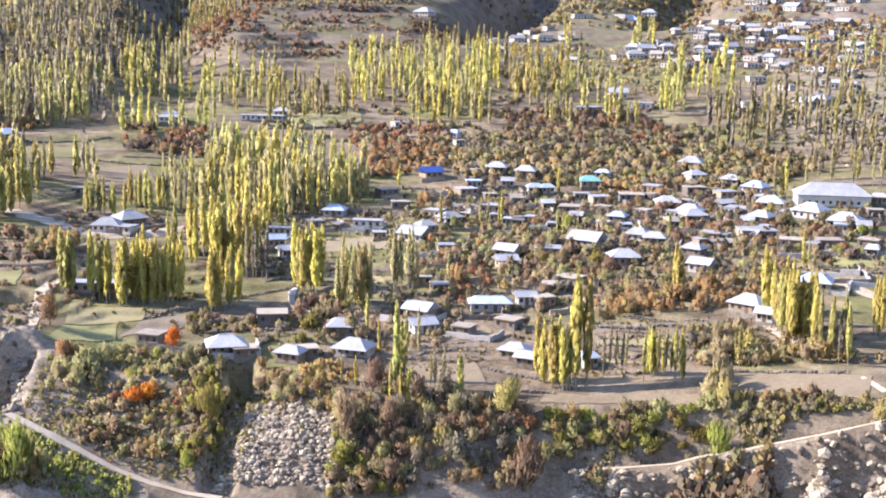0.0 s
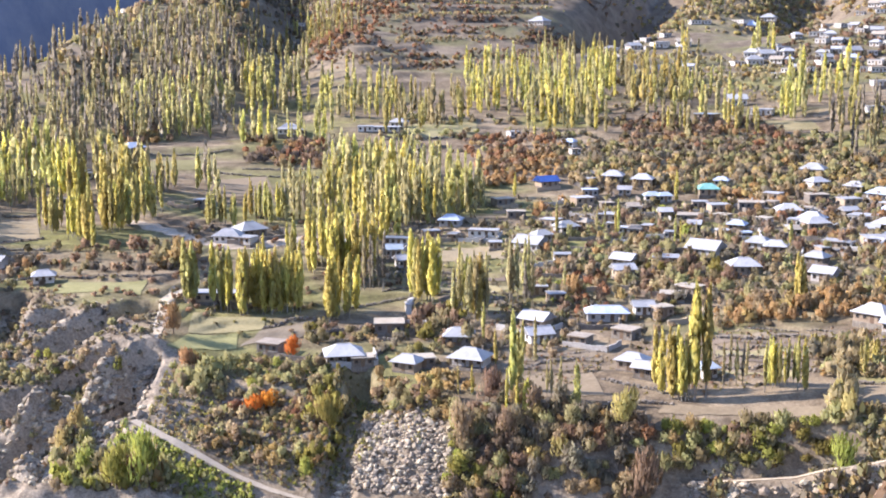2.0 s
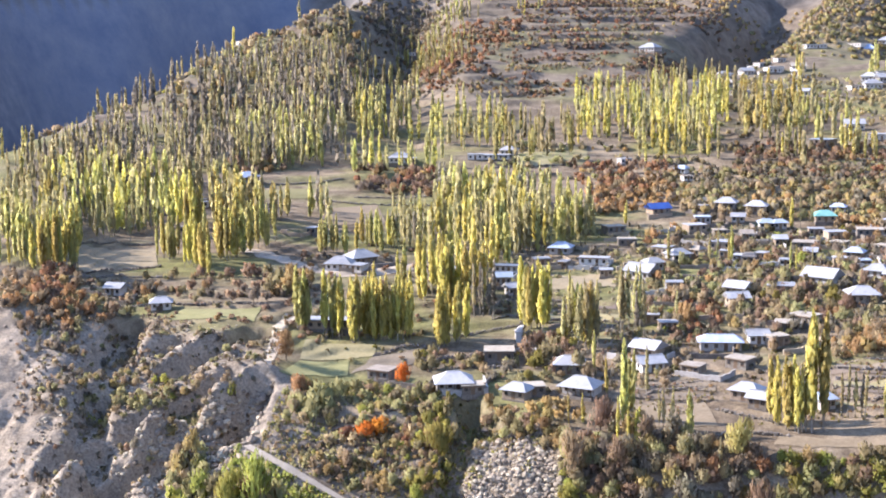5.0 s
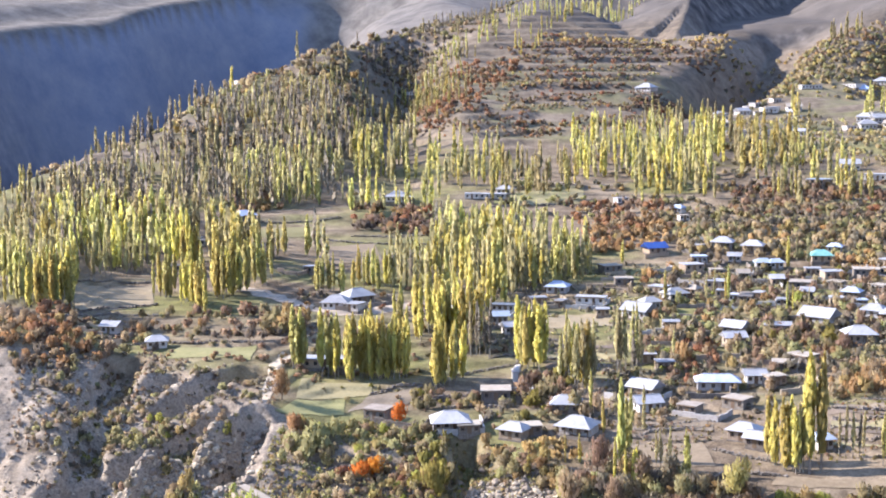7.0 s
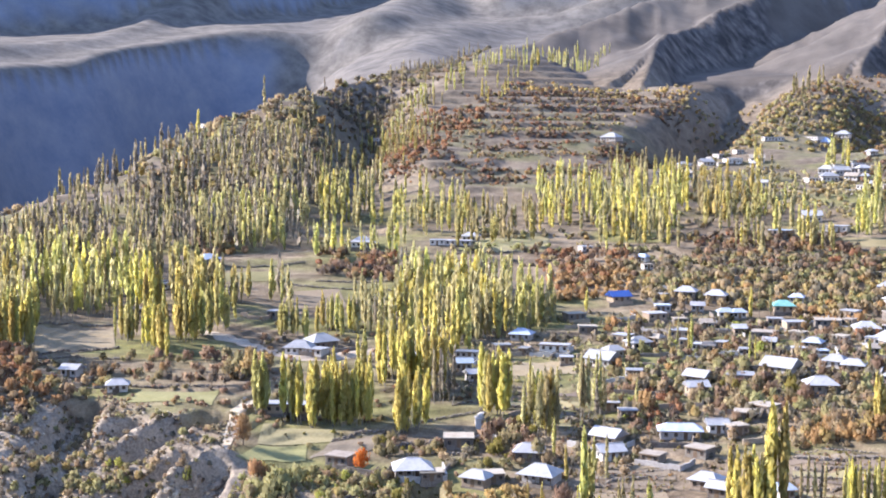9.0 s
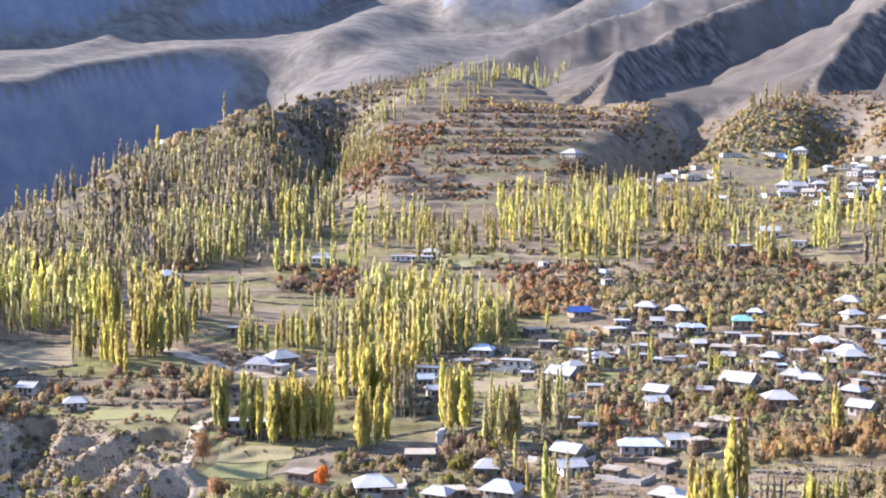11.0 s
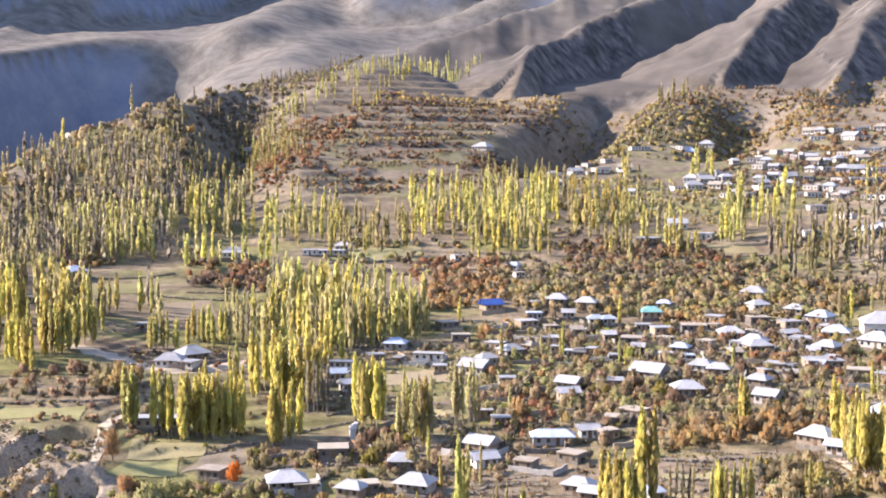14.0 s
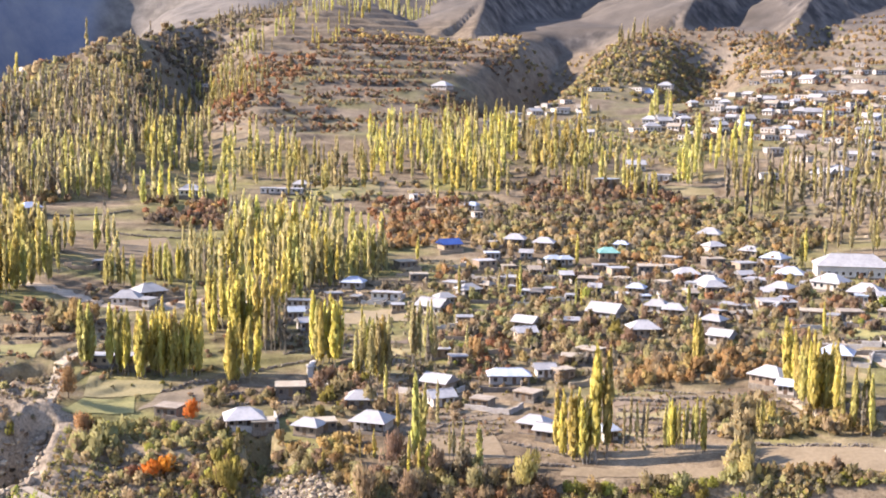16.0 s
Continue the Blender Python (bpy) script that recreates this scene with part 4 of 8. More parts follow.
poplar_row(-86.1, 335.1, -69.1, 337.0, 22, 18.2, "gold", 1.10, 3.0)
poplar_row(-79.1, 332.2, -70.3, 335.2, 6, 15.0, "gold", 1.10, 1.0)
poplar_row(-60.8, 329.9, -54.8, 335.1, 9, 17.5, "gold", 1.15, 2.0)
poplar_row(-57.0, 364.6, -49.9, 361.1, 8, 16.1, "bare", 1.10, 2.0)
poplar_row(-41.7, 351.0, -34.3, 351.8, 10, 19.8, "gold", 1.20, 2.0)
poplar_row(-28.8, 336.8, -18.5, 336.0, 13, 17.0, "thin", 1.10, 3.0)
poplar_row(-14.4, 346.2, -5.9, 346.5, 9, 16.7, "thin", 1.00, 3.0)
poplar_row(-26.5, 343.0, -21.4, 334.8, 5, 17.9, "green", 1.10, 2.0)
poplar_row(-73.8, 377.9, -56.3, 376.3, 22, 18.5, "gold", 1.15, 7.0)
poplar_row(-83.4, 390.2, -67.5, 392.2, 16, 14.9, "green", 1.10, 6.0)
poplar_row(-122.3, 432.0, -110.3, 432.6, 10, 12.2, "green", 1.10, 3.0)
poplar_row(-111.1, 443.8, -96.2, 441.6, 12, 13.6, "green", 1.10, 3.0)
poplar_row(-193.5, 371.1, -188.3, 379.3, 9, 19.4, "gold", 1.10, 2.5)
poplar_row(-203.0, 421.1, -200.2, 429.6, 6, 12.4, "thin", 1.10, 3.0)
poplar_row(-202.4, 439.1, -187.5, 444.6, 11, 14.8, "thin", 1.10, 4.0)
poplar_row(-170.8, 404.4, -163.8, 411.6, 9, 14.5, "green", 1.20, 4.0)
poplar_row(-158.3, 400.3, -145.3, 388.7, 10, 16.7, "gold", 1.20, 3.0)
poplar_row(-152.8, 411.6, -143.8, 408.4, 9, 19.1, "gold", 1.20, 4.0)
poplar_row(-147.9, 420.2, -137.4, 428.0, 10, 16.7, "green", 1.20, 5.0)
poplar_row(-174.3, 444.0, -169.1, 444.4, 4, 21.9, "gold", 1.10, 1.5)
poplar(-0.9, 428.5, 10.9, "green", 1.10)
poplar(12.4, 426.8, 10.3, "thin", 1.00)
poplar(14.7, 427.2, 11.2, "thin", 1.00)
poplar(19.5, 425.1, 12.7, "green", 1.20)
poplar(18.4, 424.1, 10.2, "gold", 1.00)
poplar(36.6, 409.9, 9.9, "green", 1.10)
poplar(38.6, 412.2, 8.2, "gold", 1.00)
poplar(43.3, 410.2, 8.1, "thin", 1.00)
poplar(44.1, 488.0, 11.8, "gold", 1.00)
poplar(47.0, 488.7, 11.8, "thin", 1.00)
poplar(51.1, 488.8, 11.9, "thin", 1.00)
poplar(71.5, 403.2, 9.3, "green", 1.00)
poplar(124.4, 465.7, 15.2, "gold", 1.10)
poplar(123.5, 468.5, 12.8, "green", 1.00)
poplar(-17.3, 490.2, 9.7, "gold", 1.00)
poplar(1.6, 357.5, 8.6, "thin", 1.10)
poplar(120.9, 468.1, 17.1, "thin", 1.00)
poplar(144.2, 477.7, 16.5, "thin", 1.00)
poplar(134.1, 474.9, 13.0, "thin", 1.00)
poplar(152.2, 476.3, 15.4, "thin", 1.10)
poplar(157.7, 470.8, 15.2, "thin", 1.10)
poplar(162.1, 474.6, 17.6, "thin", 1.20)
poplar(100.6, 354.0, 11.3, "gold", 1.10)
poplar(102.4, 355.0, 8.9, "thin", 1.00)
poplar_wood([(-95, 498), (-60, 512), (-46, 445), (-61, 409), (-80, 418)], 85, 19.2, "gold", 2.0, 1.15)
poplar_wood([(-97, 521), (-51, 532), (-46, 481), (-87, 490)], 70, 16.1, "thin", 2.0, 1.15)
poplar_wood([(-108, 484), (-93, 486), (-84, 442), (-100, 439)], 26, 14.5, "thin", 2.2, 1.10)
poplar_wood([(-58, 443), (-35, 446), (-33, 482), (-58, 471)], 26, 17.9, "green", 2.2, 1.10)
poplar_wood([(-50, 481), (-28, 454), (-28, 481), (-42, 514), (-51, 513)], 22, 18.3, "green", 2.2, 1.10)
poplar_wood([(-156, 488), (-150, 491), (-140, 457), (-144, 448)], 9, 16.2, "green", 1.8, 1.10)
poplar_wood([(-143, 496), (-135, 499), (-125, 466), (-134, 464)], 8, 17.5, "thin", 1.8, 1.10)
poplar_wood([(-235, 452), (-228, 465), (-211, 430), (-215, 413)], 16, 16.9, "gold", 2.2, 1.20)
poplar_wood([(-256, 492), (-240, 533), (-197, 503), (-177, 449), (-199, 446), (-217, 442)], 110, 18.4, "gold", 2.7, 1.15)
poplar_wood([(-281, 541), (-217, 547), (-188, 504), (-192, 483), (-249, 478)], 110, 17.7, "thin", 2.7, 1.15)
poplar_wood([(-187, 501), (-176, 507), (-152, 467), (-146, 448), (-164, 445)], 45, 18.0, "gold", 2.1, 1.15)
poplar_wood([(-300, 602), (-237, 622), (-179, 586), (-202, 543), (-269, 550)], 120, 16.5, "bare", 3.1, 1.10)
# yellow-green wood in the dull tone: its slope's shade is put into the colour
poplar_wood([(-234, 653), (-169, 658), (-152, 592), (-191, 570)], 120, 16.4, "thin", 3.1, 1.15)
poplar_wood([(-755, 1612), (-261, 732), (-177, 710), (-163, 652), (-228, 638), (-287, 611)], 170, 20.2, "bare", 3.6, 1.10)
poplar_wood([(-294, 792), (-230, 803), (-179, 717), (-260, 727)], 80, 14.0, "bare", 4.5, 1.10)
poplar_wood([(-175, 714), (-143, 735), (-125, 655), (-159, 635)], 62, 17.8, "green", 3.1, 1.20)
poplar_wood([(-206, 966), (-179, 717), (-169, 729), (-145, 966), (-170, 1017)], 70, 13.4, "green", 3.6, 1.20)
poplar_wood([(-693, 2143), (-625, 2187), (-229, 826), (-260, 828)], 18, 24.7, "gold", 3.6, 1.10)
poplar_wood([(-728, 1963), (-671, 2137), (-257, 831), (-279, 772)], 20, 19.8, "gold", 3.6, 1.10)
poplar_wood([(-131, 705), (-93, 708), (-79, 622), (-120, 631)], 50, 15.4, "gold", 3.6, 1.20)
poplar_wood([(-94, 665), (-51, 687), (-42, 610), (-80, 586)], 42, 16.3, "green", 3.6, 1.15)
poplar_wood([(-59, 745), (32, 753), (27, 645), (21, 612), (-44, 630)], 160, 17.8, "gold", 3.6, 1.15)
poplar_wood([(-17, 655), (22, 646), (21, 597), (-15, 597)], 36, 15.9, "gold", 3.6, 1.15)
poplar_wood([(-15, 828), (27, 819), (31, 743), (-19, 740)], 34, 15.5, "green", 3.6, 1.15)
poplar_wood([(34, 737), (69, 742), (62, 641), (32, 628)], 46, 18.7, "gold", 3.6, 1.15)
poplar_wood([(47, 612), (60, 611), (57, 579), (44, 578)], 10, 14.4, "green", 3.6, 1.15)
poplar_wood([(75, 613), (92, 609), (88, 580), (72, 585)], 14, 11.9, "gold", 3.6, 1.20)
poplar_wood([(101, 635), (122, 655), (113, 600), (99, 602)], 18, 17.2, "gold", 3.1, 1.15)
poplar_wood([(73, 827), (80, 826), (85, 781), (72, 775)], 6, 19.4, "gold", 2.7, 1.10)
poplar_wood([(123, 854), (132, 833), (128, 796), (114, 800)], 9, 16.4, "gold", 2.7, 1.10)
poplar_wood([(129, 1110), (160, 1104), (154, 1065), (120, 1032)], 11, 18.1, "green", 3.6, 1.10)
poplar_wood([(-121, 1018), (-73, 1375), (-38, 1402), (-71, 1337), (-106, 964)], 30, 15.0, "gold", 4.5, 1.20)
poplar_wood([(-154, 596), (-109, 617), (-103, 581), (-148, 571)], 26, 13.8, "green", 3.6, 1.10)
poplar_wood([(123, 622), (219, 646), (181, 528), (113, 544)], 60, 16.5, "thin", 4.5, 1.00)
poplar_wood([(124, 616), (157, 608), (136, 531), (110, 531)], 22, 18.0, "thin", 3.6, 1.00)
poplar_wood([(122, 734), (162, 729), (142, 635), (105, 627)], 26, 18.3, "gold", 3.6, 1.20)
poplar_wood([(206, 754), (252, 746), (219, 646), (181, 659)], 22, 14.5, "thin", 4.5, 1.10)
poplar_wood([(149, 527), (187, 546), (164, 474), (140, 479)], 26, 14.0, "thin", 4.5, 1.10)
poplar_wood([(33, 682), (97, 697), (83, 587), (45, 589)], 40, 16.3, "green", 3.6, 1.20)
scrub([(-22, 270), (-5, 276), (10, 272), (22, 266), (24, 255), (-18, 251)], 130, 5.1, "brown", "brown leafless scrub on the steep bank", 1.8, 2, 1.20)
scrub([(-22, 267), (-9, 259), (-7, 252), (-23, 251)], 45, 4.7, "olive", "olive-green shrubs on the slope", 1.6, 2, 1.00)
scrub([(-38, 282), (-22, 275), (-22, 268), (-36, 271)], 24, 4.4, "gold", "golden-brown autumn shrubs", 1.6, 2, 1.10)
scrub([(22, 268), (56, 263), (56, 260), (24, 261)], 85, 4.7, "green", "dark green shrubs below the field edge", 1.6, 2, 1.10)
scrub([(37, 267), (49, 264), (49, 261), (36, 262)], 20, 5.4, "olive", "olive-green shrubs on the slope", 1.8, 2, 1.10)
scrub([(70, 255), (90, 251), (88, 243), (71, 248)], 50, 3.0, "grey", "grey thorn scrub among stones", 1.2, 2, 1.00)
scrub([(29, 257), (72, 252), (71, 248), (29, 255)], 30, 2.5, "olive", "olive-green shrubs on the slope", 1.2, 2, 1.00)
scrub([(-91, 289), (-77, 299), (-51, 294), (-46, 261), (-66, 252)], 80, 3.8, "olive", "olive-green shrubs on the slope", 1.3, 2, 1.00)
scrub([(-75, 292), (-57, 298), (-48, 270), (-62, 259)], 50, 3.3, "brown", "leafless brown orchard trees and scrub", 1.3, 2, 1.00)
scrub([(-81, 262), (-64, 265), (-59, 255), (-74, 257)], 34, 3.3, "gold", "golden-brown autumn shrubs", 1.3, 2, 1.00)
scrub([(-91, 289), (-79, 296), (-75, 281), (-84, 266)], 22, 5.9, "olive", "olive-green shrubs on the slope", 1.6, 2, 1.10)
scrub([(-56, 286), (-48, 293), (-46, 266), (-51, 255), (-55, 252)], 26, 4.8, "green", "dark green shrubs in the gully", 1.6, 2, 1.30)
scrub([(-114, 273), (-88, 255), (-70, 248), (-69, 246), (-100, 238)], 95, 5.2, "olive", "olive-green shrubs on the slope", 1.5, 2, 1.10)
scrub([(-104, 261), (-87, 253), (-79, 241), (-93, 240)], 24, 5.8, "green", "yellow-green shrubs below the track", 1.6, 2, 1.40)
scrub([(-191, 341), (-178, 358), (-154, 329), (-164, 308), (-173, 307)], 34, 6.5, "rust", "rust-red autumn orchard trees", 1.8, 1, 1.00)
scrub([(-181, 322), (-166, 354), (-148, 338), (-152, 297), (-168, 299)], 24, 4.8, "grey", "grey thorn scrub among stones", 1.6, 1, 1.00)
scrub([(-161, 302), (-151, 321), (-102, 295), (-105, 283), (-143, 284)], 60, 3.1, "grey", "grey thorn scrub among stones", 1.3, 1, 1.00)
scrub([(-149, 308), (-115, 302), (-95, 292), (-108, 280), (-126, 275)], 26, 3.6, "olive", "olive-green shrubs on the slope", 1.4, 2, 1.00)
scrub([(-152, 284), (-108, 280), (-109, 242), (-131, 241)], 30, 2.5, "grey", "grey thorn scrub among stones", 1.2, 2, 1.00)
scrub([(-186, 351), (-157, 385), (-144, 355), (-165, 311)], 38, 5.4, "brown", "leafless brown orchard trees and scrub", 1.8, 1, 1.00)
scrub([(-157, 385), (-120, 390), (-112, 356), (-144, 355)], 38, 5.5, "brown", "leafless brown orchard trees and scrub", 1.8, 1, 1.00)
scrub([(-124, 383), (-112, 390), (-109, 372), (-115, 362)], 20, 6.6, "gold", "golden-brown autumn shrubs", 1.8, 1, 1.30)
scrub([(-190, 359), (-186, 373), (-168, 335), (-173, 326)], 16, 6.9, "rust", "rust-red autumn orchard trees", 2.0, 1, 1.00)
scrub([(-1, 400), (46, 409), (47, 355), (27, 341), (1, 351)], 48, 6.2, "brown", "leafless brown orchard trees and scrub", 2.8, 1, 1.00)
scrub([(6, 390), (13, 378), (15, 337), (1, 337)], 30, 5.1, "rust", "rust-red autumn orchard trees", 2.0, 0, 1.00)
scrub([(26, 396), (54, 386), (50, 355), (23, 357)], 40, 5.6, "olive", "olive-green shrubs on the slope", 2.0, 1, 1.00)
scrub([(41, 336), (76, 347), (88, 342), (80, 325), (60, 322), (40, 321)], 90, 5.1, "rust", "rust-red autumn orchard trees", 1.6, 1, 1.10)
scrub([(43, 345), (66, 354), (64, 341), (41, 326)], 30, 5.2, "brown", "leafless brown orchard trees and scrub", 1.8, 1, 1.00)
scrub([(59, 304), (70, 306), (73, 283), (56, 279)], 36, 5.3, "brown", "leafless brown orchard trees and scrub", 1.6, 2, 1.10)
scrub([(73, 295), (99, 278), (98, 276), (70, 281)], 34, 4.7, "gold", "golden-brown autumn shrubs", 1.8, 2, 1.00)
scrub([(58, 269), (62, 270), (61, 261), (57, 262)], 8, 6.2, "brown", "leafless brown orchard trees and scrub", 1.8, 2, 1.50)
scrub([(63, 267), (82, 261), (81, 257), (62, 263)], 40, 3.6, "gold", "dry reddish grass along the field edge", 1.2, 2, 1.10)
scrub([(-31, 289), (-21, 287), (-20, 279), (-31, 280)], 16, 4.2, "rust", "rust-red autumn orchard trees", 1.5, 2, 1.00)
scrub([(-43, 290), (-31, 281), (-30, 275), (-42, 285)], 12, 4.3, "gold", "golden-brown autumn shrubs", 1.5, 2, 1.10)
scrub([(-40, 338), (-25, 343), (-21, 309), (-36, 305)], 30, 6.3, "olive", "olive-green shrubs on the slope", 1.8, 1, 1.10)
scrub([(-66, 324), (-46, 320), (-47, 312), (-62, 310)], 26, 3.9, "olive", "olive-green shrubs on the slope", 1.6, 2, 1.00)
scrub([(-28, 438), (-1, 493), (25, 496), (21, 406), (-4, 377)], 60, 6.2, "brown", "leafless brown orchard trees and scrub", 3.0, 0, 1.00)
scrub([(-1, 429), (96, 421), (86, 344), (44, 355), (-1, 400)], 60, 5.5, "grey", "grey thorn scrub among stones", 3.0, 0, 1.00)
scrub([(25, 488), (119, 487), (143, 411), (123, 350), (85, 367), (21, 410)], 75, 6.0, "grey", "grey thorn scrub among stones", 3.2, 0, 1.00)
scrub([(94, 466), (143, 411), (124, 355), (79, 389)], 24, 6.6, "rust", "rust-red autumn orchard trees", 3.2, 0, 1.00)
scrub([(25, 488), (119, 487), (143, 411), (123, 350), (85, 367), (21, 410)], 45, 6.0, "olive", "olive-green shrubs on the slope", 3.2, 0, 1.00)
scrub([(60, 498), (87, 500), (86, 479), (57, 473)], 20, 6.5, "rust", "rust-red autumn orchard trees", 2.4, 0, 1.00)
scrub([(-35, 542), (1, 562), (3, 516), (-32, 499)], 70, 7.4, "rust", "bank of orange-brown autumn shrubs", 2.2, 0, 1.00)
scrub([(-32, 569), (1, 569), (1, 535), (-29, 524)], 34, 7.2, "gold", "golden-brown autumn shrubs", 2.2, 0, 1.00)
scrub([(3, 544), (130, 544), (147, 502), (120, 482), (47, 498), (3, 504)], 400, 7.0, "brown", "dark brown scrub on the bank", 2.2, 0, 1.00)
scrub([(8, 579), (117, 577), (112, 540), (8, 536)], 190, 6.6, "grey", "grey thorn scrub among stones", 2.4, 0, 1.00)
scrub([(-146, 584), (-107, 576), (-98, 527), (-131, 533)], 60, 8.5, "brown", "leafless brown orchard trees and scrub", 2.4, 0, 1.00)
scrub([(-47, 595), (-3, 596), (-2, 535), (-31, 515)], 60, 7.4, "rust", "rust-red autumn orchard trees", 2.6, 0, 1.00)
scrub([(-216, 604), (-181, 592), (-173, 567), (-194, 549)], 26, 9.1, "gold", "golden-brown autumn shrubs", 2.6, 0, 1.00)
scrub([(29, 620), (97, 608), (103, 548), (27, 562)], 220, 6.4, "brown", "leafless brown orchard trees and scrub", 2.6, 0, 1.00)
scrub([(-191, 939), (-136, 967), (-109, 960), (-119, 793), (-138, 746)], 120, 7.8, "rust", "rust-red autumn orchard trees", 3.0, 0, 1.00)
scrub([(-135, 763), (3, 844), (3, 774), (-128, 726)], 60, 5.5, "brown", "leafless brown orchard trees and scrub", 3.5, 0, 1.00)
scrub([(-130, 1017), (3, 1093), (3, 1073), (-129, 1013)], 50, 5.5, "brown", "hedges on the terrace banks", 2.5, 0, 1.00)
scrub([(-123, 964), (3, 1042), (3, 1038), (-123, 962)], 50, 5.3, "brown", "hedges on the terrace banks", 2.5, 0, 1.00)
scrub([(-117, 921), (3, 990), (3, 988), (-117, 918)], 50, 5.0, "brown", "hedges on the terrace banks", 2.5, 0, 1.00)
scrub([(-114, 892), (3, 966), (3, 963), (-111, 874)], 50, 4.9, "brown", "hedges on the terrace banks", 2.5, 0, 1.00)
scrub([(-107, 840), (3, 920), (3, 917), (-106, 831)], 50, 4.6, "brown", "hedges on the terrace banks", 2.5, 0, 1.00)
scrub([(-104, 815), (3, 886), (3, 878), (-102, 803)], 50, 4.5, "brown", "hedges on the terrace banks", 2.5, 0, 1.00)
scrub([(-134, 1016), (-85, 1080), (8, 1075), (7, 844), (-120, 754)], 30, 5.5, "rust", "rust-red autumn orchard trees", 4.0, 0, 1.00)
scrub([(-732, 1975), (-225, 904), (-173, 719), (-229, 707)], 130, 9.9, "brown", "leafless brown orchard trees and scrub", 4.0, 0, 1.00)
scrub([(-731, 1874), (-251, 825), (-218, 737), (-269, 724)], 60, 9.7, "rust", "rust-red autumn orchard trees", 4.0, 0, 1.00)
scrub([(-756, 1549), (-282, 761), (-251, 702), (-303, 634)], 60, 8.7, "olive", "olive-green shrubs on the slope", 4.0, 0, 1.00)
scrub([(40, 1068), (181, 1153), (201, 1091), (153, 971), (43, 858)], 170, 7.2, "brown", "brown and gold autumn shrubs on the hill", 4.0, 0, 1.00)
scrub([(79, 1057), (165, 1048), (157, 998), (67, 896)], 60, 8.8, "brown", "leafless brown orchard trees and scrub", 4.0, 0, 1.00)
scrub([(21, 828), (151, 812), (117, 627), (38, 743)], 130, 6.0, "brown", "leafless brown orchard trees and scrub", 4.0, 0, 1.00)
scrub([(-562, 2256), (-152, 1156), (-134, 1016), (-213, 921)], 70, 10.8, "grey", "grey thorn scrub among stones", 5.0, 0, 1.00)
scrub([(223, 846), (285, 851), (229, 676), (174, 713)], 80, 7.1, "rust", "rust-red autumn orchard trees", 4.0, 0, 1.00)
scrub([(142, 635), (211, 622), (171, 496), (124, 518)], 90, 5.7, "grey", "grey thorn scrub among stones", 3.0, 0, 1.00)
shrub(-64.0, 299.2, 5.1, "orange", "bright orange autumn tree beside a wall", 1.30, "autumn_tree")
shrub(-67.4, 274.3, 7.4, "orange", "orange autumn tree on the terraced bank", 0.90, "autumn_tree")
shrub(-72.1, 273.1, 4.2, "rust", "rust-orange shrub on the terraced bank", 1.00, "autumn_tree")
shrub(-65.0, 275.9, 5.5, "orange", "orange autumn tree on the terraced bank", 1.00, "autumn_tree")
shrub(-86.4, 288.9, 5.8, "rust", "orange-brown autumn tree by the field", 1.30, "autumn_tree")
shrub(14.2, 268.6, 7.8, "gold", "round golden-brown tree at the field edge", 1.50, "autumn_tree")
shrub(17.4, 254.9, 9.0, "brown", "large reddish-brown leafless tree below the bank", 1.60, "autumn_tree")
shrub(-19.9, 261.2, 7.1, "brown", "tall reddish-brown leafless tree", 1.80, "autumn_tree")
shrub(-10.6, 262.3, 5.8, "brown", "reddish-brown leafless tree on the bank", 1.70, "autumn_tree")
shrub(-14.9, 274.1, 7.2, "brown", "pale brown leafless tree behind the wall", 1.40, "autumn_tree")
shrub(58.0, 257.0, 6.9, "green", "yellow-green shrub above the path", 1.60, "autumn_tree")
shrub(-49.7, 269.5, 7.2, "green", "tall olive-green tree in the gully", 1.90, "autumn_tree")
shrub(88.1, 247.3, 4.6, "gold", "golden shrub on the rocky slope", 1.20, "autumn_tree")
shrub(-19.7, 308.9, 4.9, "brown", "dark brown tree beside the house", 1.30, "autumn_tree")
shrub(-52.3, 254.2, 3.9, "green", "small green tree above the track", 1.50, "autumn_tree")
shrub(-95.4, 305.5, 7.0, "gold", "golden-brown tree on the cliff edge", 1.40, "autumn_tree")
shrub(-82.7, 240.7, 7.8, "green", "tall yellow-green tree below the track", 2.00, "autumn_tree")
shrub(-88.2, 240.9, 6.8, "green", "yellow-green tree below the track", 1.60, "autumn_tree")
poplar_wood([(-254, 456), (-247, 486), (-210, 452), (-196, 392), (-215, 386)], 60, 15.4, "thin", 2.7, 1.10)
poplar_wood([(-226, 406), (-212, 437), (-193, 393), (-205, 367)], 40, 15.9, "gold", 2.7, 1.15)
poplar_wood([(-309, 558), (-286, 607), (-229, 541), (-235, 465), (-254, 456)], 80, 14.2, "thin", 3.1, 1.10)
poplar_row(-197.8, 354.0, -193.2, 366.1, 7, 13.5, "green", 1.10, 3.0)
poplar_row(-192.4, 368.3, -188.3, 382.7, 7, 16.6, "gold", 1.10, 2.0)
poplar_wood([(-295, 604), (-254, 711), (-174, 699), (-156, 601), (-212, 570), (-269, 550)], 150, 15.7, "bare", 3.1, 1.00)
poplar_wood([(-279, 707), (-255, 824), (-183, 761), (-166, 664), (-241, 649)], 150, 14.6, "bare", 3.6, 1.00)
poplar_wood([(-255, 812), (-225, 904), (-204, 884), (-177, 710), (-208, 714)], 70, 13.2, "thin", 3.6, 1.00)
hedges([(-746, 1440), (-286, 770), (-220, 882), (-158, 672), (-214, 574), (-292, 562)], 300, 8.5, "grey", "grey scrub under the wooded slope", 0.10)
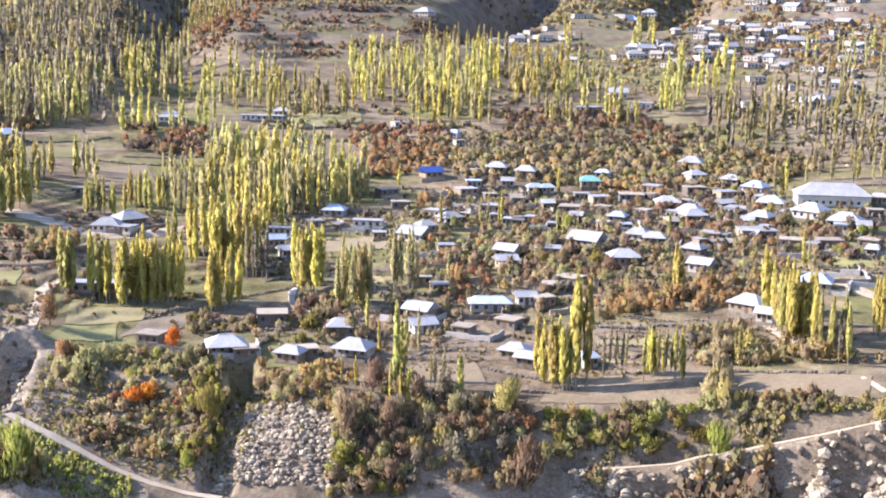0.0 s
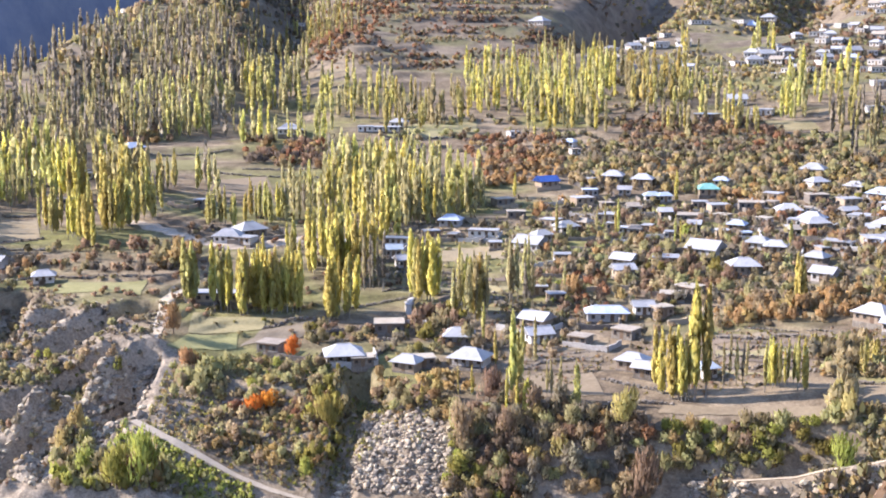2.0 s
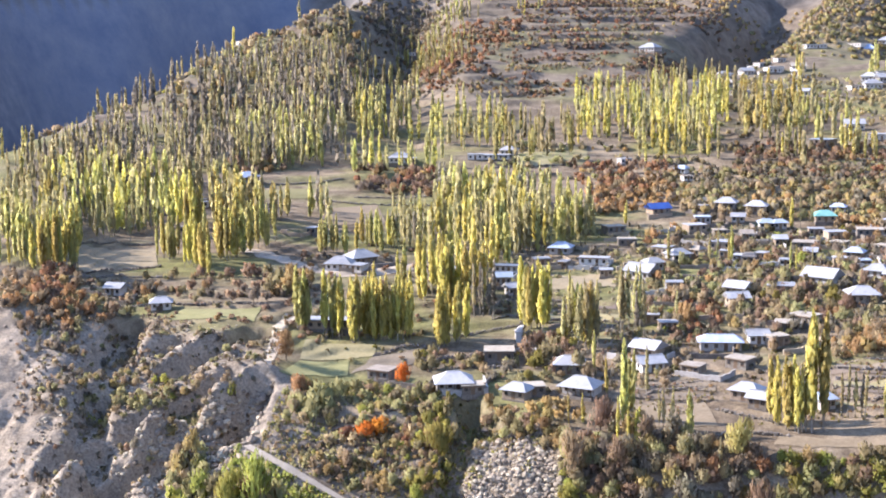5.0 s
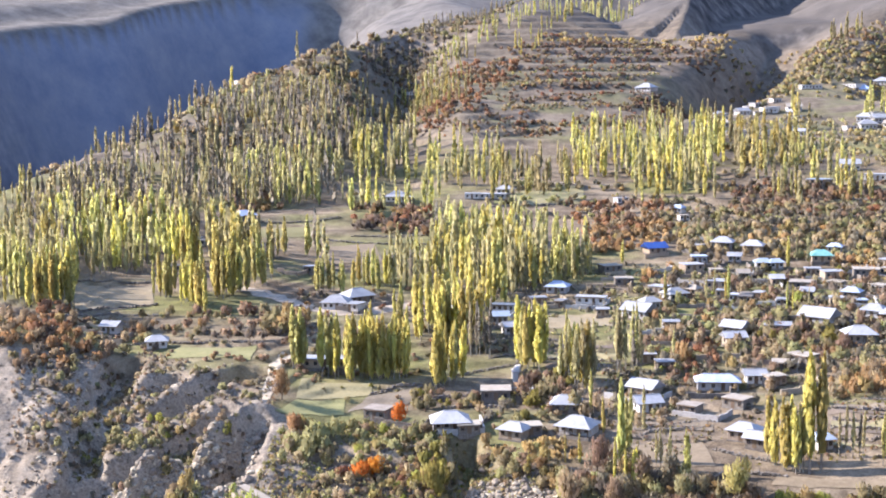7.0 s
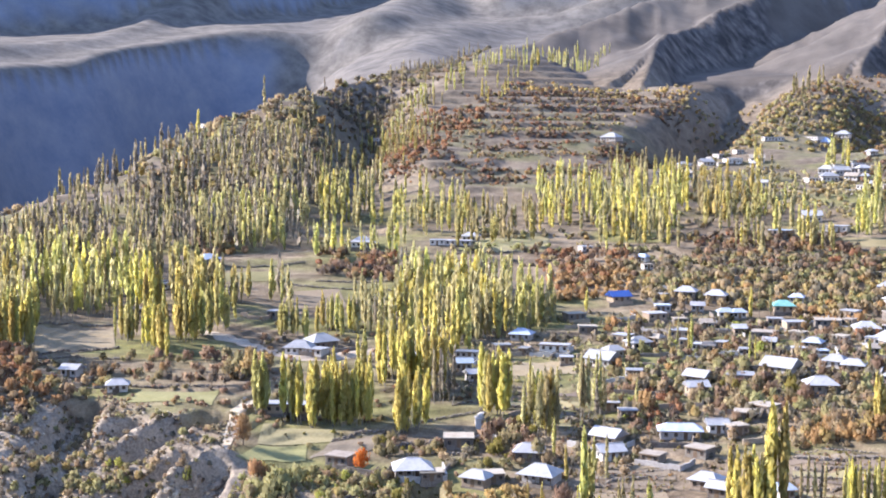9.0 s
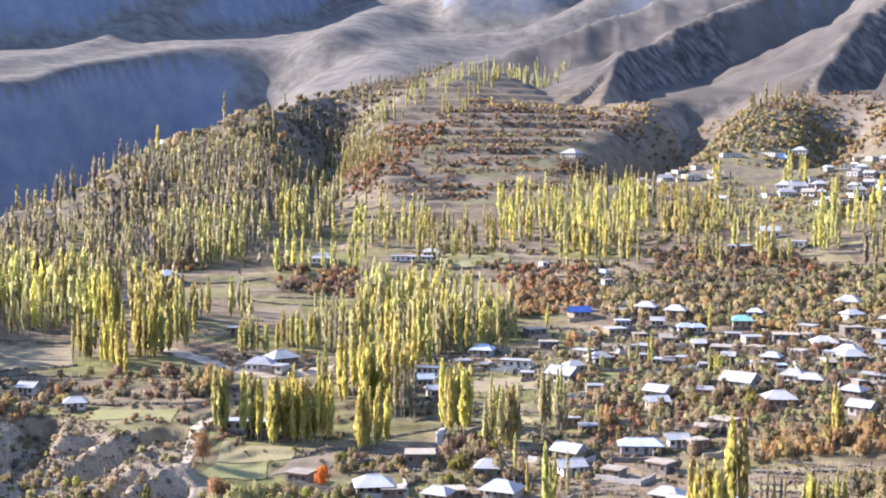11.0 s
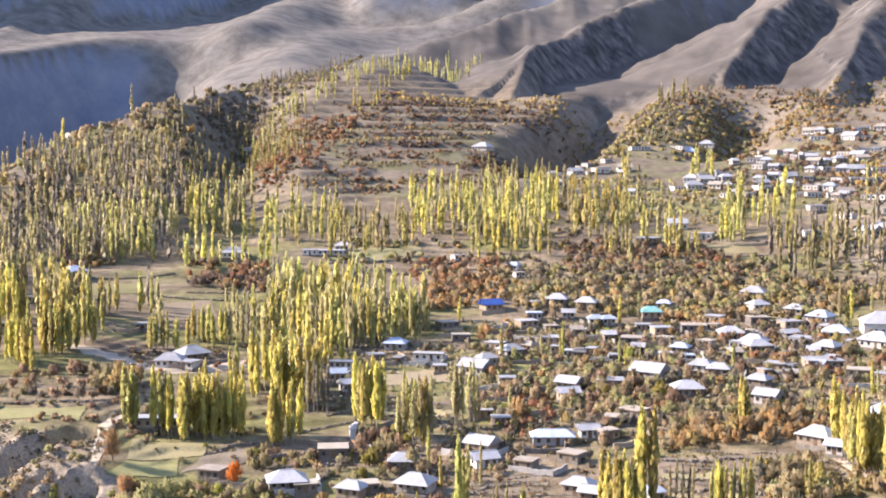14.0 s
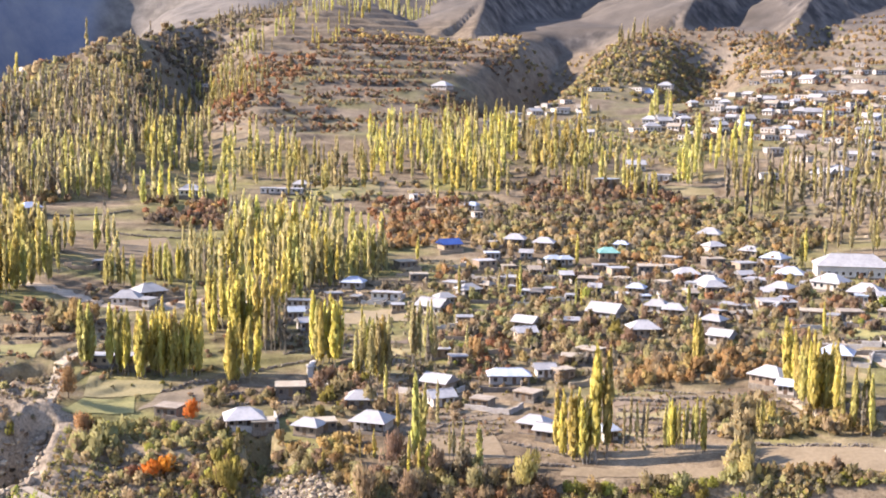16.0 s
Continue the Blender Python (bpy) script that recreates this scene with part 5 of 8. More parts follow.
scrub([(-735, 1752), (-671, 2137), (-225, 904), (-169, 729), (-188, 626), (-254, 641)], 320, 12.6, "brown", "brown scrub under the wooded slope", 2.5, 0, 1.00)
hedges([(-159, 748), (-135, 962), (-103, 1071), (45, 1090), (12, 829), (-71, 743)], 620, 5.6, "brown", "hedges on the terrace banks", 0.12)
hedges([(34, 915), (90, 1082), (181, 1153), (200, 1083), (147, 792), (57, 755)], 330, 6.5, "gold", "autumn hedges on the terrace banks", 0.15)
hedges([(-157, 628), (35, 753), (147, 792), (103, 548), (-4, 535), (-140, 561)], 460, 4.5, "brown", "hedges on the field banks", 0.15)
hedges([(162, 831), (280, 833), (171, 496), (106, 531)], 300, 5.5, "grey", "thorn scrub on the rocky slope", 0.15)
hedges([(-97, 325), (-48, 379), (38, 395), (131, 374), (99, 278), (15, 285), (-50, 293)], 300, 2.1, "olive", "weeds and shrubs along field walls", 0.10)
hedges([(-190, 359), (-123, 400), (-129, 456), (-45, 455), (-34, 341), (-99, 324)], 260, 2.9, "brown", "weeds and shrubs along field walls", 0.10)
hedges([(-32, 491), (25, 496), (164, 474), (131, 374), (20, 395)], 150, 2.8, "grey", "weeds and shrubs between the houses", 0.10)
scrub([(-77, 278), (-50, 287), (-47, 263), (-63, 260)], 70, 2.4, "gold", "small golden shrubs on orchard terraces", 1.2, 2, 1.00)
# scrub of the field-edge bank, packed densely to imitate the shade there
scrub([(61, 265), (84, 257), (83, 255), (62, 259)], 85, 2.6, "olive", "olive-green shrubs on the slope", 0.8, 2, 1.00)
scrub([(60, 264), (80, 257), (77, 256), (61, 260)], 36, 3.1, "grey", "grey thorn scrub among stones", 1.0, 2, 1.00)
scrub([(-157, 293), (-147, 312), (-101, 292), (-98, 263), (-111, 238), (-131, 241)], 110, 1.8, "grey", "grey thorn scrub among stones", 1.0, 2, 1.00)
scrub([(-150, 285), (-130, 299), (-105, 284), (-117, 268), (-137, 262)], 34, 2.4, "olive", "olive-green shrubs on the slope", 1.0, 2, 1.00)
scrub([(-91, 254), (-84, 252), (-66, 248), (-63, 246), (-86, 239)], 60, 3.9, "olive", "olive-green shrubs on the slope", 1.3, 2, 1.00)
scrub([(-91, 255), (-86, 254), (-79, 240), (-86, 239)], 14, 6.0, "green", "yellow-green shrubs below the track", 1.6, 2, 1.60)
scrub([(24, 262), (59, 259), (60, 257), (26, 259)], 28, 2.3, "grey", "grey thorn scrub among stones", 0.9, 2, 1.00)
poplar_wood([(-162, 739), (-178, 973), (-145, 988), (-128, 818), (-140, 728)], 60, 13.6, "green", 3.6, 1.10)
scrub([(-179, 803), (-212, 1011), (-193, 1057), (-141, 769)], 60, 6.5, "brown", "leafless brown orchard trees and scrub", 4.0, 0, 1.00)
# scrub added to darken the hollow where shade should lie
scrub([(151, 1050), (216, 1090), (198, 975), (141, 950)], 70, 8.1, "brown", "brown scrub standing in for shade in the hollow", 3.0, 0, 1.00)
scrub([(-197, 773), (-235, 977), (-222, 1110), (-193, 920), (-171, 749)], 45, 6.5, "grey", "grey scrub in the shaded fold", 3.0, 0, 1.00)
scrub([(217, 1092), (277, 1104), (210, 834), (196, 925)], 90, 6.7, "rust", "rust-red autumn orchard trees", 3.5, 0, 1.00)
scrub([(226, 1100), (382, 1196), (283, 881), (207, 891)], 110, 7.4, "gold", "golden-brown autumn shrubs", 4.0, 0, 1.00)
hedges([(226, 1100), (382, 1196), (276, 857), (196, 946)], 120, 6.5, "brown", "brown scrub on the upper slope", 0.10)
scrub([(80, 257), (92, 257), (91, 254), (81, 255)], 36, 2.6, "olive", "olive-green shrubs on the slope", 0.9, 2, 1.00)

poplar_wood([(-246, 1000), (-222, 1170), (-185, 1300), (-150, 1290), (-165, 1120), (-212, 960)], 70, 13.0, "bare", 4.0, 1.10)
poplar_wood([(-200, 930), (-160, 1080), (-120, 1210), (-105, 1190), (-140, 1040), (-180, 900)], 70, 13.5, "green", 3.6, 1.15)
scrub([(-250, 985), (-225, 1170), (-185, 1310), (-140, 1290), (-160, 1100), (-212, 940)], 170, 8.0, "grey", "grey and brown scrub on the shaded fold", 3.0, 0, 1.00)
scrub([(70, 1060), (190, 1140), (300, 1130), (260, 1050), (130, 1000), (60, 980)], 120, 7.0, "brown", "brown scrub along the foot of the bare spur", 3.0, 0, 1.00)
scrub([(-110, 1080), (0, 1110), (110, 1130), (60, 1060), (-20, 1060), (-100, 1040)], 60, 7.0, "rust", "rust-brown shrubs on the upper terraces", 3.0, 0, 1.00)
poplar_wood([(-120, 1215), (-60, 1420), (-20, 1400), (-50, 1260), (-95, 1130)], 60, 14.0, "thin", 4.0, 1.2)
scrub([(-170, 320), (-150, 340), (-104, 318), (-96, 290), (-112, 262), (-150, 278)], 170, 3.4, "grey", "grey-green thorn scrub on the eroded flank", 1.2, 1, 0.9)
scrub([(-150, 300), (-128, 306), (-110, 290), (-122, 272), (-142, 280)], 70, 3.6, "olive", "olive scrub in the hollows of the flank", 1.2, 1, 0.9)
VILLAGE = [(-4, 345), (-12, 400), (0, 440), (20, 480), (120, 478), (150, 450), (132, 372), (96, 345), (40, 340)]
scrub(VILLAGE, 210, 5.6, "brown", "leafless brown fruit trees between the houses", 2.0, 1, 0.95)
scrub(VILLAGE, 150, 5.4, "grey", "grey leafless fruit trees between the houses", 2.0, 1, 0.95)
scrub(VILLAGE, 110, 5.2, "olive", "dull olive fruit trees between the houses", 2.0, 1, 0.95)
scrub([(-50, 300), (-40, 335), (0, 345), (40, 345), (38, 318), (0, 298)], 90, 4.2, "grey", "grey shrubs about the yards", 1.8, 1, 0.95)
scrub([(130, 800), (150, 860), (260, 910), (275, 860), (215, 700), (125, 720)], 150, 7.0, "brown", "brown fruit trees of the upper village", 3.0, 0, 1.0)
# path slope: real shrubs, thickened with added ones that stand in for shade
tufts([(57, 266), (92, 257), (93, 251), (60, 258)], 700, 1.9, "brown", "dark brown scrub deepening shade on the path bank")
tufts([(27, 259), (60, 254), (91, 246), (90, 238), (60, 244), (27, 252)], 1500, 2.6, "brown", "brown thorn among the rocks below the path")
tufts([(30, 256), (60, 251), (91, 243), (90, 236), (60, 243), (28, 249)], 900, 3.6, "grey", "grey-brown shrubs on the rocks below the path", 2.4)
tufts([(58, 255), (91, 248), (91, 242), (58, 246)], 900, 2.2, "grey", "low grey shrubs right below the path", 0.8)
tufts([(-92, 291), (-77, 300), (-45, 293), (-20, 268), (-44, 250), (-88, 257)], 2600, 1.0, "olive", "dry herbs and low thorn on the orchard bank")
tufts([(-95, 262), (-86, 258), (-62, 250), (-62, 243), (-95, 238)], 900, 1.3, "green", "green and yellow herbs below the track")
tufts([(-175, 320), (-150, 345), (-100, 322), (-94, 292), (-92, 262), (-110, 238), (-140, 245)], 1500, 1.2, "grey", "grey thorn cushions on the eroded flank")
tufts([(24, 268), (60, 262), (92, 254), (92, 243), (60, 246), (26, 252)], 1800, 1.0, "brown", "dry brown herbs on the path bank")
tufts([(-45, 320), (-35, 345), (0, 350), (80, 330), (100, 290), (60, 280), (0, 278), (-40, 296)], 2200, 0.9, "olive", "weeds and dry grass between the yards")
tufts([(-95, 400), (-20, 490), (140, 480), (130, 350), (-10, 340)], 2600, 1.6, "grey", "weeds and thorn between the houses")

# ---- houses ----
def part(name, bm, material, parent, label=""):
    """One mesh object under a thing or under a part."""
    me = bpy.data.meshes.new(name)
    bm.normal_update()
    bm.to_mesh(me)
    bm.free()
    me.materials.append(material)
    ob = new(name, me)
    ob.parent = parent
    if label:
        ob["label"] = label
    return ob


def box(bm, x0, x1, y0, y1, z0, z1):
    v = [bm.verts.new(p) for p in ((x0, y0, z0), (x1, y0, z0), (x1, y1, z0), (x0, y1, z0), (x0, y0, z1), (x1, y0, z1), (x1, y1, z1), (x0, y1, z1))]
    for f in ((3, 2, 1, 0), (4, 5, 6, 7), (0, 1, 5, 4), (1, 2, 6, 5), (2, 3, 7, 6), (3, 0, 4, 7)):
        bm.faces.new([v[i] for i in f])


def boxed(*size):
    bm = bmesh.new()
    box(bm, *size)
    return bm


def pitched(bm, w, d, z, rise, hip, over, thick=0.12):
    """A hipped (hip > 0) or gabled roof over a w by d plan, with eaves and a sheet's thickness."""
    x, y = w / 2 + over, d / 2 + over
    top = []
    for t in (0, thick):
        c = [bm.verts.new(p) for p in ((-x, -y, z + t), (x, -y, z + t), (x, y, z + t), (-x, y, z + t))]
        r = [bm.verts.new((-(x - hip), 0, z + rise + t)), bm.verts.new((x - hip, 0, z + rise + t))]
        top.append((c, r))
    (c0, r0), (c1, r1) = top
    for c, r, flip in ((c0, r0, True), (c1, r1, False)):
        for f in ((c[0], c[1], r[1], r[0]), (c[2], c[3], r[0], r[1]), (c[1], c[2], r[1]), (c[3], c[0], r[0])):
            bm.faces.new(list(reversed(f)) if flip else list(f))
    for i in range(4):
        bm.faces.new((c0[i], c0[(i + 1) % 4], c1[(i + 1) % 4], c1[i]))


def windows_along(parent, w, y, z0, n, door, wide=0.95, high=1.15, far=False):
    """Windows with frame and pane, and a door, along one long wall that faces -y."""
    slots = n + (1 if door else 0)
    for i in range(slots):
        cx = -w / 2 + (i + 0.5) * w / slots
        if door and i == slots // 2:
            bm = boxed(cx - 0.5, cx + 0.5, y - 0.05, y + 0.03, z0 - 0.75, z0 + 1.25)
            part("door", bm, M_WOOD, parent, "weathered wooden door")
            continue
        if far:
            part("window", boxed(cx - wide / 2, cx + wide / 2, y - 0.04, y + 0.02, z0, z0 + high), M_PANE, parent)
            continue
        bm = bmesh.new()
        for a in ((cx - wide / 2, cx + wide / 2, y - 0.07, y + 0.02, z0, z0 + 0.1), (cx - wide / 2, cx + wide / 2, y - 0.07, y + 0.02, z0 + high - 0.1, z0 + high),
                  (cx - wide / 2, cx - wide / 2 + 0.1, y - 0.07, y + 0.02, z0 + 0.1, z0 + high - 0.1), (cx + wide / 2 - 0.1, cx + wide / 2, y - 0.07, y + 0.02, z0 + 0.1, z0 + high - 0.1),
                  (cx - 0.04, cx + 0.04, y - 0.06, y + 0.02, z0 + 0.1, z0 + high - 0.1)):
            box(bm, *a)
        win = part("window", bm, M_WOOD, parent)
        part("pane", boxed(cx - wide / 2 + 0.1, cx + wide / 2 - 0.1, y - 0.035, y - 0.005, z0 + 0.1, z0 + high - 0.1), M_PANE, win, "dark glass")


def house(x, y, w, d, turn=0, roof="white", shape="hip", wall="white", high=2.9, porch=False, far=False, label=""):
    """A one-storey village house on a stone footing."""
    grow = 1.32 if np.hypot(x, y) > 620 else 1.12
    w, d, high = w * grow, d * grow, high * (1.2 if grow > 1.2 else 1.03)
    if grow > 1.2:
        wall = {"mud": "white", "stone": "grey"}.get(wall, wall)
    zs = [at(x + a * w / 2, y + b * d / 2) for a in (-1, 1) for b in (-1, 1)]
    base = sum(zs) / 4 if grow > 1.2 else 0.5 * (max(zs) + sum(zs) / 4)
    name = "house" if shape != "flat" else "flat_roofed_house"
    words = {"white": "white metal", "grey": "grey metal", "blue": "bright blue", "slate": "pale blue metal", "green": "green metal", "red": "red metal", "mud": "mud"}[roof]
    kind = {"hip": "hipped", "gable": "gabled", "flat": "flat"}[shape]
    walls = {"white": "whitewashed", "mud": "mud-plastered", "stone": "dry-stone", "grey": "grey cement"}[wall]
    home = tagged(new(name), label or f"{walls} village house with a {kind} {words} roof", "house", "houses of the village")
    home.matrix_world = pose(x, y, base, 0, 0, turn)
    part("footing", boxed(-w / 2 - 0.15, w / 2 + 0.15, -d / 2 - 0.15, d / 2 + 0.15, min(zs) - base - 0.6, 0.12), M_WALL["stone"], home, "rough stone footing")
    y0 = -d / 2 + (1.6 if porch else 0)
    bm = boxed(-w / 2, w / 2, y0, d / 2, 0.12, high)
    rise = d * (0.31 if shape == "hip" else 0.32)
    if shape == "gable":
        for s in (-1, 1):
            v = [bm.verts.new(p) for p in ((s * w / 2, y0, high), (s * w / 2, d / 2, high), (s * w / 2, 0, high + rise * 0.93))]
            bm.faces.new(v if s > 0 else v[::-1])
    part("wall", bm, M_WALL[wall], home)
    if shape == "flat":
        part("roof", boxed(-w / 2 - 0.25, w / 2 + 0.25, -d / 2 - 0.25, d / 2 + 0.25, high, high + 0.22), M_ROOF[roof], home)
        if not far:
            part("roof_beam", boxed(-w / 2 + 0.2, w / 2 - 0.2, -d / 2 - 0.4, -d / 2 - 0.22, high - 0.18, high - 0.02), M_WOOD, home)
    else:
        bm = bmesh.new()
        pitched(bm, w, d, high, rise, min(d / 2, w / 2 - 0.6) * 0.95 if shape == "hip" else 0.0, 0.7)
        roof_ob = part("roof", bm, M_ROOF[roof], home)
        if not far:
            hip = min(d / 2, w / 2 - 0.6) * 0.95 if shape == "hip" else 0.0
            half = w / 2 + 0.7 - hip
            part("ridge_cap", boxed(-half, half, -0.16, 0.16, high + rise + 0.1, high + rise + 0.19), M_ROOF["grey"], roof_ob)
    n = max(2, int(w / 2.6))
    windows_along(home, w * 0.96, y0, 0.9, n, True, far=far, high=min(1.1, high - 1.2))
    if porch:
        for i in range(5):
            cx = -w / 2 + 0.15 + i * (w - 0.3) / 4
            part("porch_post", boxed(cx - 0.09, cx + 0.09, -d / 2 + 0.02, -d / 2 + 0.2, 0.12, high), M_WOOD, home)
    if not far:
        side = bmesh.new()
        box(side, -w / 2 - 0.04, -w / 2 + 0.02, -0.5, 0.5, 1.0, 2.1)
        part("side_window", side, M_PANE, home)
    return home


# besides real mud and cement, these tones put shade into many white walls
house(-51.3, 297.7, 7.4, 6.3, 14, "white", "hip", "grey", 2.2, True, False)
house(-35.2, 292.8, 5.1, 4.3, -20, "white", "hip", "mud", 2.2, False, False)
house(-24.6, 312.1, 6.0, 5.1, 3, "white", "hip", "stone", 2.4, False, False)
house(-20.7, 296.1, 7.1, 6.0, -18, "white", "hip", "grey", 2.2, True, False)
house(-5.6, 327.1, 6.0, 5.1, -30, "white", "gable", "mud", 2.4, False, False)
house(-5.1, 315.5, 5.2, 4.4, 25, "white", "gable", "white", 2.3, False, False)
house(5.5, 314.1, 4.4, 3.7, -26, "mud", "flat", "stone", 2.2, False, False)
house(12.6, 332.1, 9.2, 4.6, 3, "slate", "hip", "grey", 2.3, False, False)
house(22.2, 336.0, 4.2, 3.6, 8, "white", "gable", "white", 2.2, False, False)
house(26.8, 334.0, 4.4, 3.8, 28, "mud", "flat", "mud", 2.5, False, False)
house(17.0, 317.4, 5.1, 4.3, -33, "mud", "flat", "stone", 2.4, False, False)
house(17.4, 294.1, 5.5, 4.6, -25, "white", "hip", "mud", 2.3, False, False)
house(19.9, 288.5, 3.8, 3.6, -25, "white", "gable", "stone", 2.2, False, False)
house(33.3, 287.1, 3.3, 3.6, 27, "slate", "hip", "grey", 2.3, False, False)
house(77.9, 319.3, 7.2, 6.1, -41, "white", "hip", "mud", 2.3, False, False)
# white roof in shade, the shade's blue put into the sheet colour
house(80.2, 311.1, 3.6, 3.6, -29, "slate", "gable", "white", 2.2, False, False)
house(-43.3, 320.9, 6.6, 5.6, 8, "mud", "flat", "stone", 2.5, False, False)
house(-70.0, 303.0, 5.2, 4.4, -15, "mud", "flat", "stone", 2.4, False, False)
house(-94.3, 339.4, 13.1, 4.6, 3, "white", "flat", "mud", 2.5, False, False)
house(-46.6, 296.3, 4.6, 3.9, 14, "mud", "flat", "stone", 2.1, False, False)
house(-31.9, 295.7, 4.5, 3.9, 15, "mud", "flat", "stone", 2.1, False, False)
house(-103.6, 419.4, 8.0, 6.8, 43, "white", "hip", "stone", 2.3, False, False)
house(-108.3, 409.9, 7.3, 6.2, 1, "grey", "hip", "white", 2.3, False, False)
house(-101.8, 407.4, 5.6, 4.7, -19, "grey", "flat", "white", 2.3, False, False)
house(-37.8, 444.0, 6.2, 5.3, -8, "slate", "hip", "grey", 2.2, False, False)
house(-43.0, 426.8, 4.8, 4.1, 18, "grey", "flat", "mud", 2.4, False, False)
house(-35.2, 424.7, 2.5, 3.6, -15, "white", "flat", "stone", 2.3, False, False)
house(-25.2, 427.0, 8.8, 3.6, -8, "grey", "flat", "white", 2.4, False, False)
house(-53.1, 415.9, 7.0, 3.6, -7, "white", "flat", "grey", 2.3, False, False)
house(-52.5, 399.5, 4.5, 3.9, 12, "slate", "gable", "grey", 2.5, False, False)
house(-48.0, 387.2, 3.1, 3.6, 31, "white", "gable", "grey", 2.4, False, False)
house(-9.0, 408.1, 7.6, 6.4, -30, "white", "gable", "white", 2.5, False, False)
house(-5.8, 418.7, 4.7, 4.0, 28, "white", "hip", "grey", 2.5, False, True)
house(-20.6, 411.3, 3.6, 3.6, 5, "white", "flat", "mud", 2.1, False, False)
house(2.1, 431.1, 6.0, 5.1, 33, "white", "hip", "grey", 2.3, False, True)
house(-2.9, 441.5, 5.3, 4.5, -26, "white", "flat", "mud", 2.5, False, True)
house(-5.2, 504.4, 6.6, 5.6, 26, "blue", "gable", "mud", 2.1, False, True)
house(11.3, 508.9, 3.7, 3.6, -33, "grey", "flat", "grey", 2.1, False, True)
house(21.0, 512.9, 6.8, 5.8, -10, "white", "hip", "stone", 2.2, False, True)
house(32.3, 508.8, 6.8, 5.7, -12, "white", "hip", "mud", 2.3, False, True)
house(34.7, 488.3, 4.9, 4.1, 5, "slate", "hip", "grey", 2.1, False, True)
house(39.2, 488.1, 4.2, 3.6, 14, "slate", "hip", "grey", 2.2, False, True)
house(45.7, 454.9, 7.6, 6.4, -11, "mud", "flat", "stone", 2.1, False, True)
house(17.0, 451.5, 6.7, 5.7, -11, "grey", "flat", "mud", 2.5, False, True)
house(19.7, 386.1, 5.6, 4.8, -29, "white", "gable", "mud", 2.4, False, False)
house(18.6, 372.0, 4.9, 4.2, 17, "white", "gable", "mud", 2.4, False, False)
house(31.9, 385.6, 6.9, 5.9, -3, "grey", "flat", "mud", 2.4, False, False)
house(44.8, 395.6, 8.2, 6.9, -31, "white", "gable", "grey", 2.4, False, False)
house(53.2, 373.2, 7.2, 6.1, 4, "white", "hip", "mud", 2.4, False, False)
house(59.3, 433.9, 4.7, 4.0, -22, "slate", "hip", "mud", 2.1, False, True)
house(69.5, 474.3, 7.9, 6.7, -4, "mud", "flat", "stone", 2.3, False, True)
house(56.3, 496.1, 6.6, 5.6, 4, "green", "hip", "mud", 2.3, False, True)
house(61.6, 401.7, 5.9, 5.0, -26, "white", "hip", "grey", 2.3, False, False)
house(66.0, 396.4, 5.6, 4.8, -15, "white", "hip", "mud", 2.1, False, False)
house(79.9, 456.5, 7.1, 6.0, 0, "white", "hip", "grey", 2.5, False, True)
house(84.7, 439.4, 7.4, 6.3, -27, "white", "hip", "grey", 2.2, False, True)
house(84.2, 430.3, 6.4, 5.4, 14, "white", "hip", "mud", 2.3, False, True)
house(99.1, 515.2, 7.6, 6.5, -23, "white", "hip", "grey", 2.4, False, True)
house(97.4, 498.6, 5.7, 4.9, 23, "white", "hip", "grey", 2.1, False, True)
house(93.9, 480.5, 6.5, 5.5, 9, "mud", "flat", "stone", 2.5, False, True)
house(109.7, 489.6, 5.7, 4.8, -31, "white", "hip", "mud", 2.2, False, True)
house(116.1, 476.2, 7.1, 6.1, -42, "slate", "hip", "grey", 2.4, False, True)
house(114.9, 448.8, 7.7, 6.5, -19, "slate", "hip", "grey", 2.3, False, True)
house(123.2, 428.0, 8.8, 7.5, -43, "white", "hip", "white", 2.5, False, True)
house(128.5, 407.4, 8.8, 7.4, -26, "white", "hip", "stone", 2.4, False, True)
house(152.9, 449.5, 4.1, 3.6, -7, "white", "hip", "mud", 2.4, False, True)
house(105.0, 421.0, 6.3, 5.4, -41, "white", "hip", "mud", 2.5, False, True)
house(98.5, 400.0, 9.8, 8.3, 3, "grey", "flat", "mud", 2.4, False, False)
house(73.2, 358.2, 5.3, 4.5, -34, "white", "gable", "grey", 2.5, False, False)
house(74.9, 378.6, 5.1, 4.4, -36, "white", "hip", "stone", 2.2, False, False)
house(97.8, 331.3, 6.8, 5.8, -22, "slate", "hip", "mud", 2.2, False, False)
house(116.9, 462.8, 6.3, 5.4, -42, "white", "flat", "mud", 2.2, False, True)
house(104.3, 474.0, 6.4, 5.5, 19, "grey", "flat", "mud", 2.3, False, True)
house(79.3, 486.7, 5.6, 4.7, -34, "grey", "flat", "mud", 2.3, False, True)
house(57.6, 472.5, 6.3, 5.4, 12, "grey", "flat", "mud", 2.4, False, True)
house(51.5, 478.8, 4.8, 4.1, 1, "grey", "flat", "mud", 2.4, False, True)
house(1.0, 393.9, 4.4, 3.8, 2, "grey", "flat", "mud", 2.3, False, False)
house(-6.2, 355.1, 5.2, 4.4, 5, "grey", "flat", "mud", 2.3, False, False)
house(-0.8, 348.8, 4.2, 3.6, 13, "grey", "flat", "mud", 2.2, False, False)
house(30.7, 346.6, 5.8, 4.9, -6, "mud", "flat", "stone", 2.3, False, False)
house(35.7, 352.2, 5.9, 5.0, -40, "mud", "flat", "stone", 2.4, False, False)
house(101.7, 439.8, 7.5, 6.4, -36, "grey", "flat", "grey", 2.4, False, True)
house(84.1, 398.9, 5.4, 4.6, -27, "grey", "flat", "mud", 2.4, False, False)
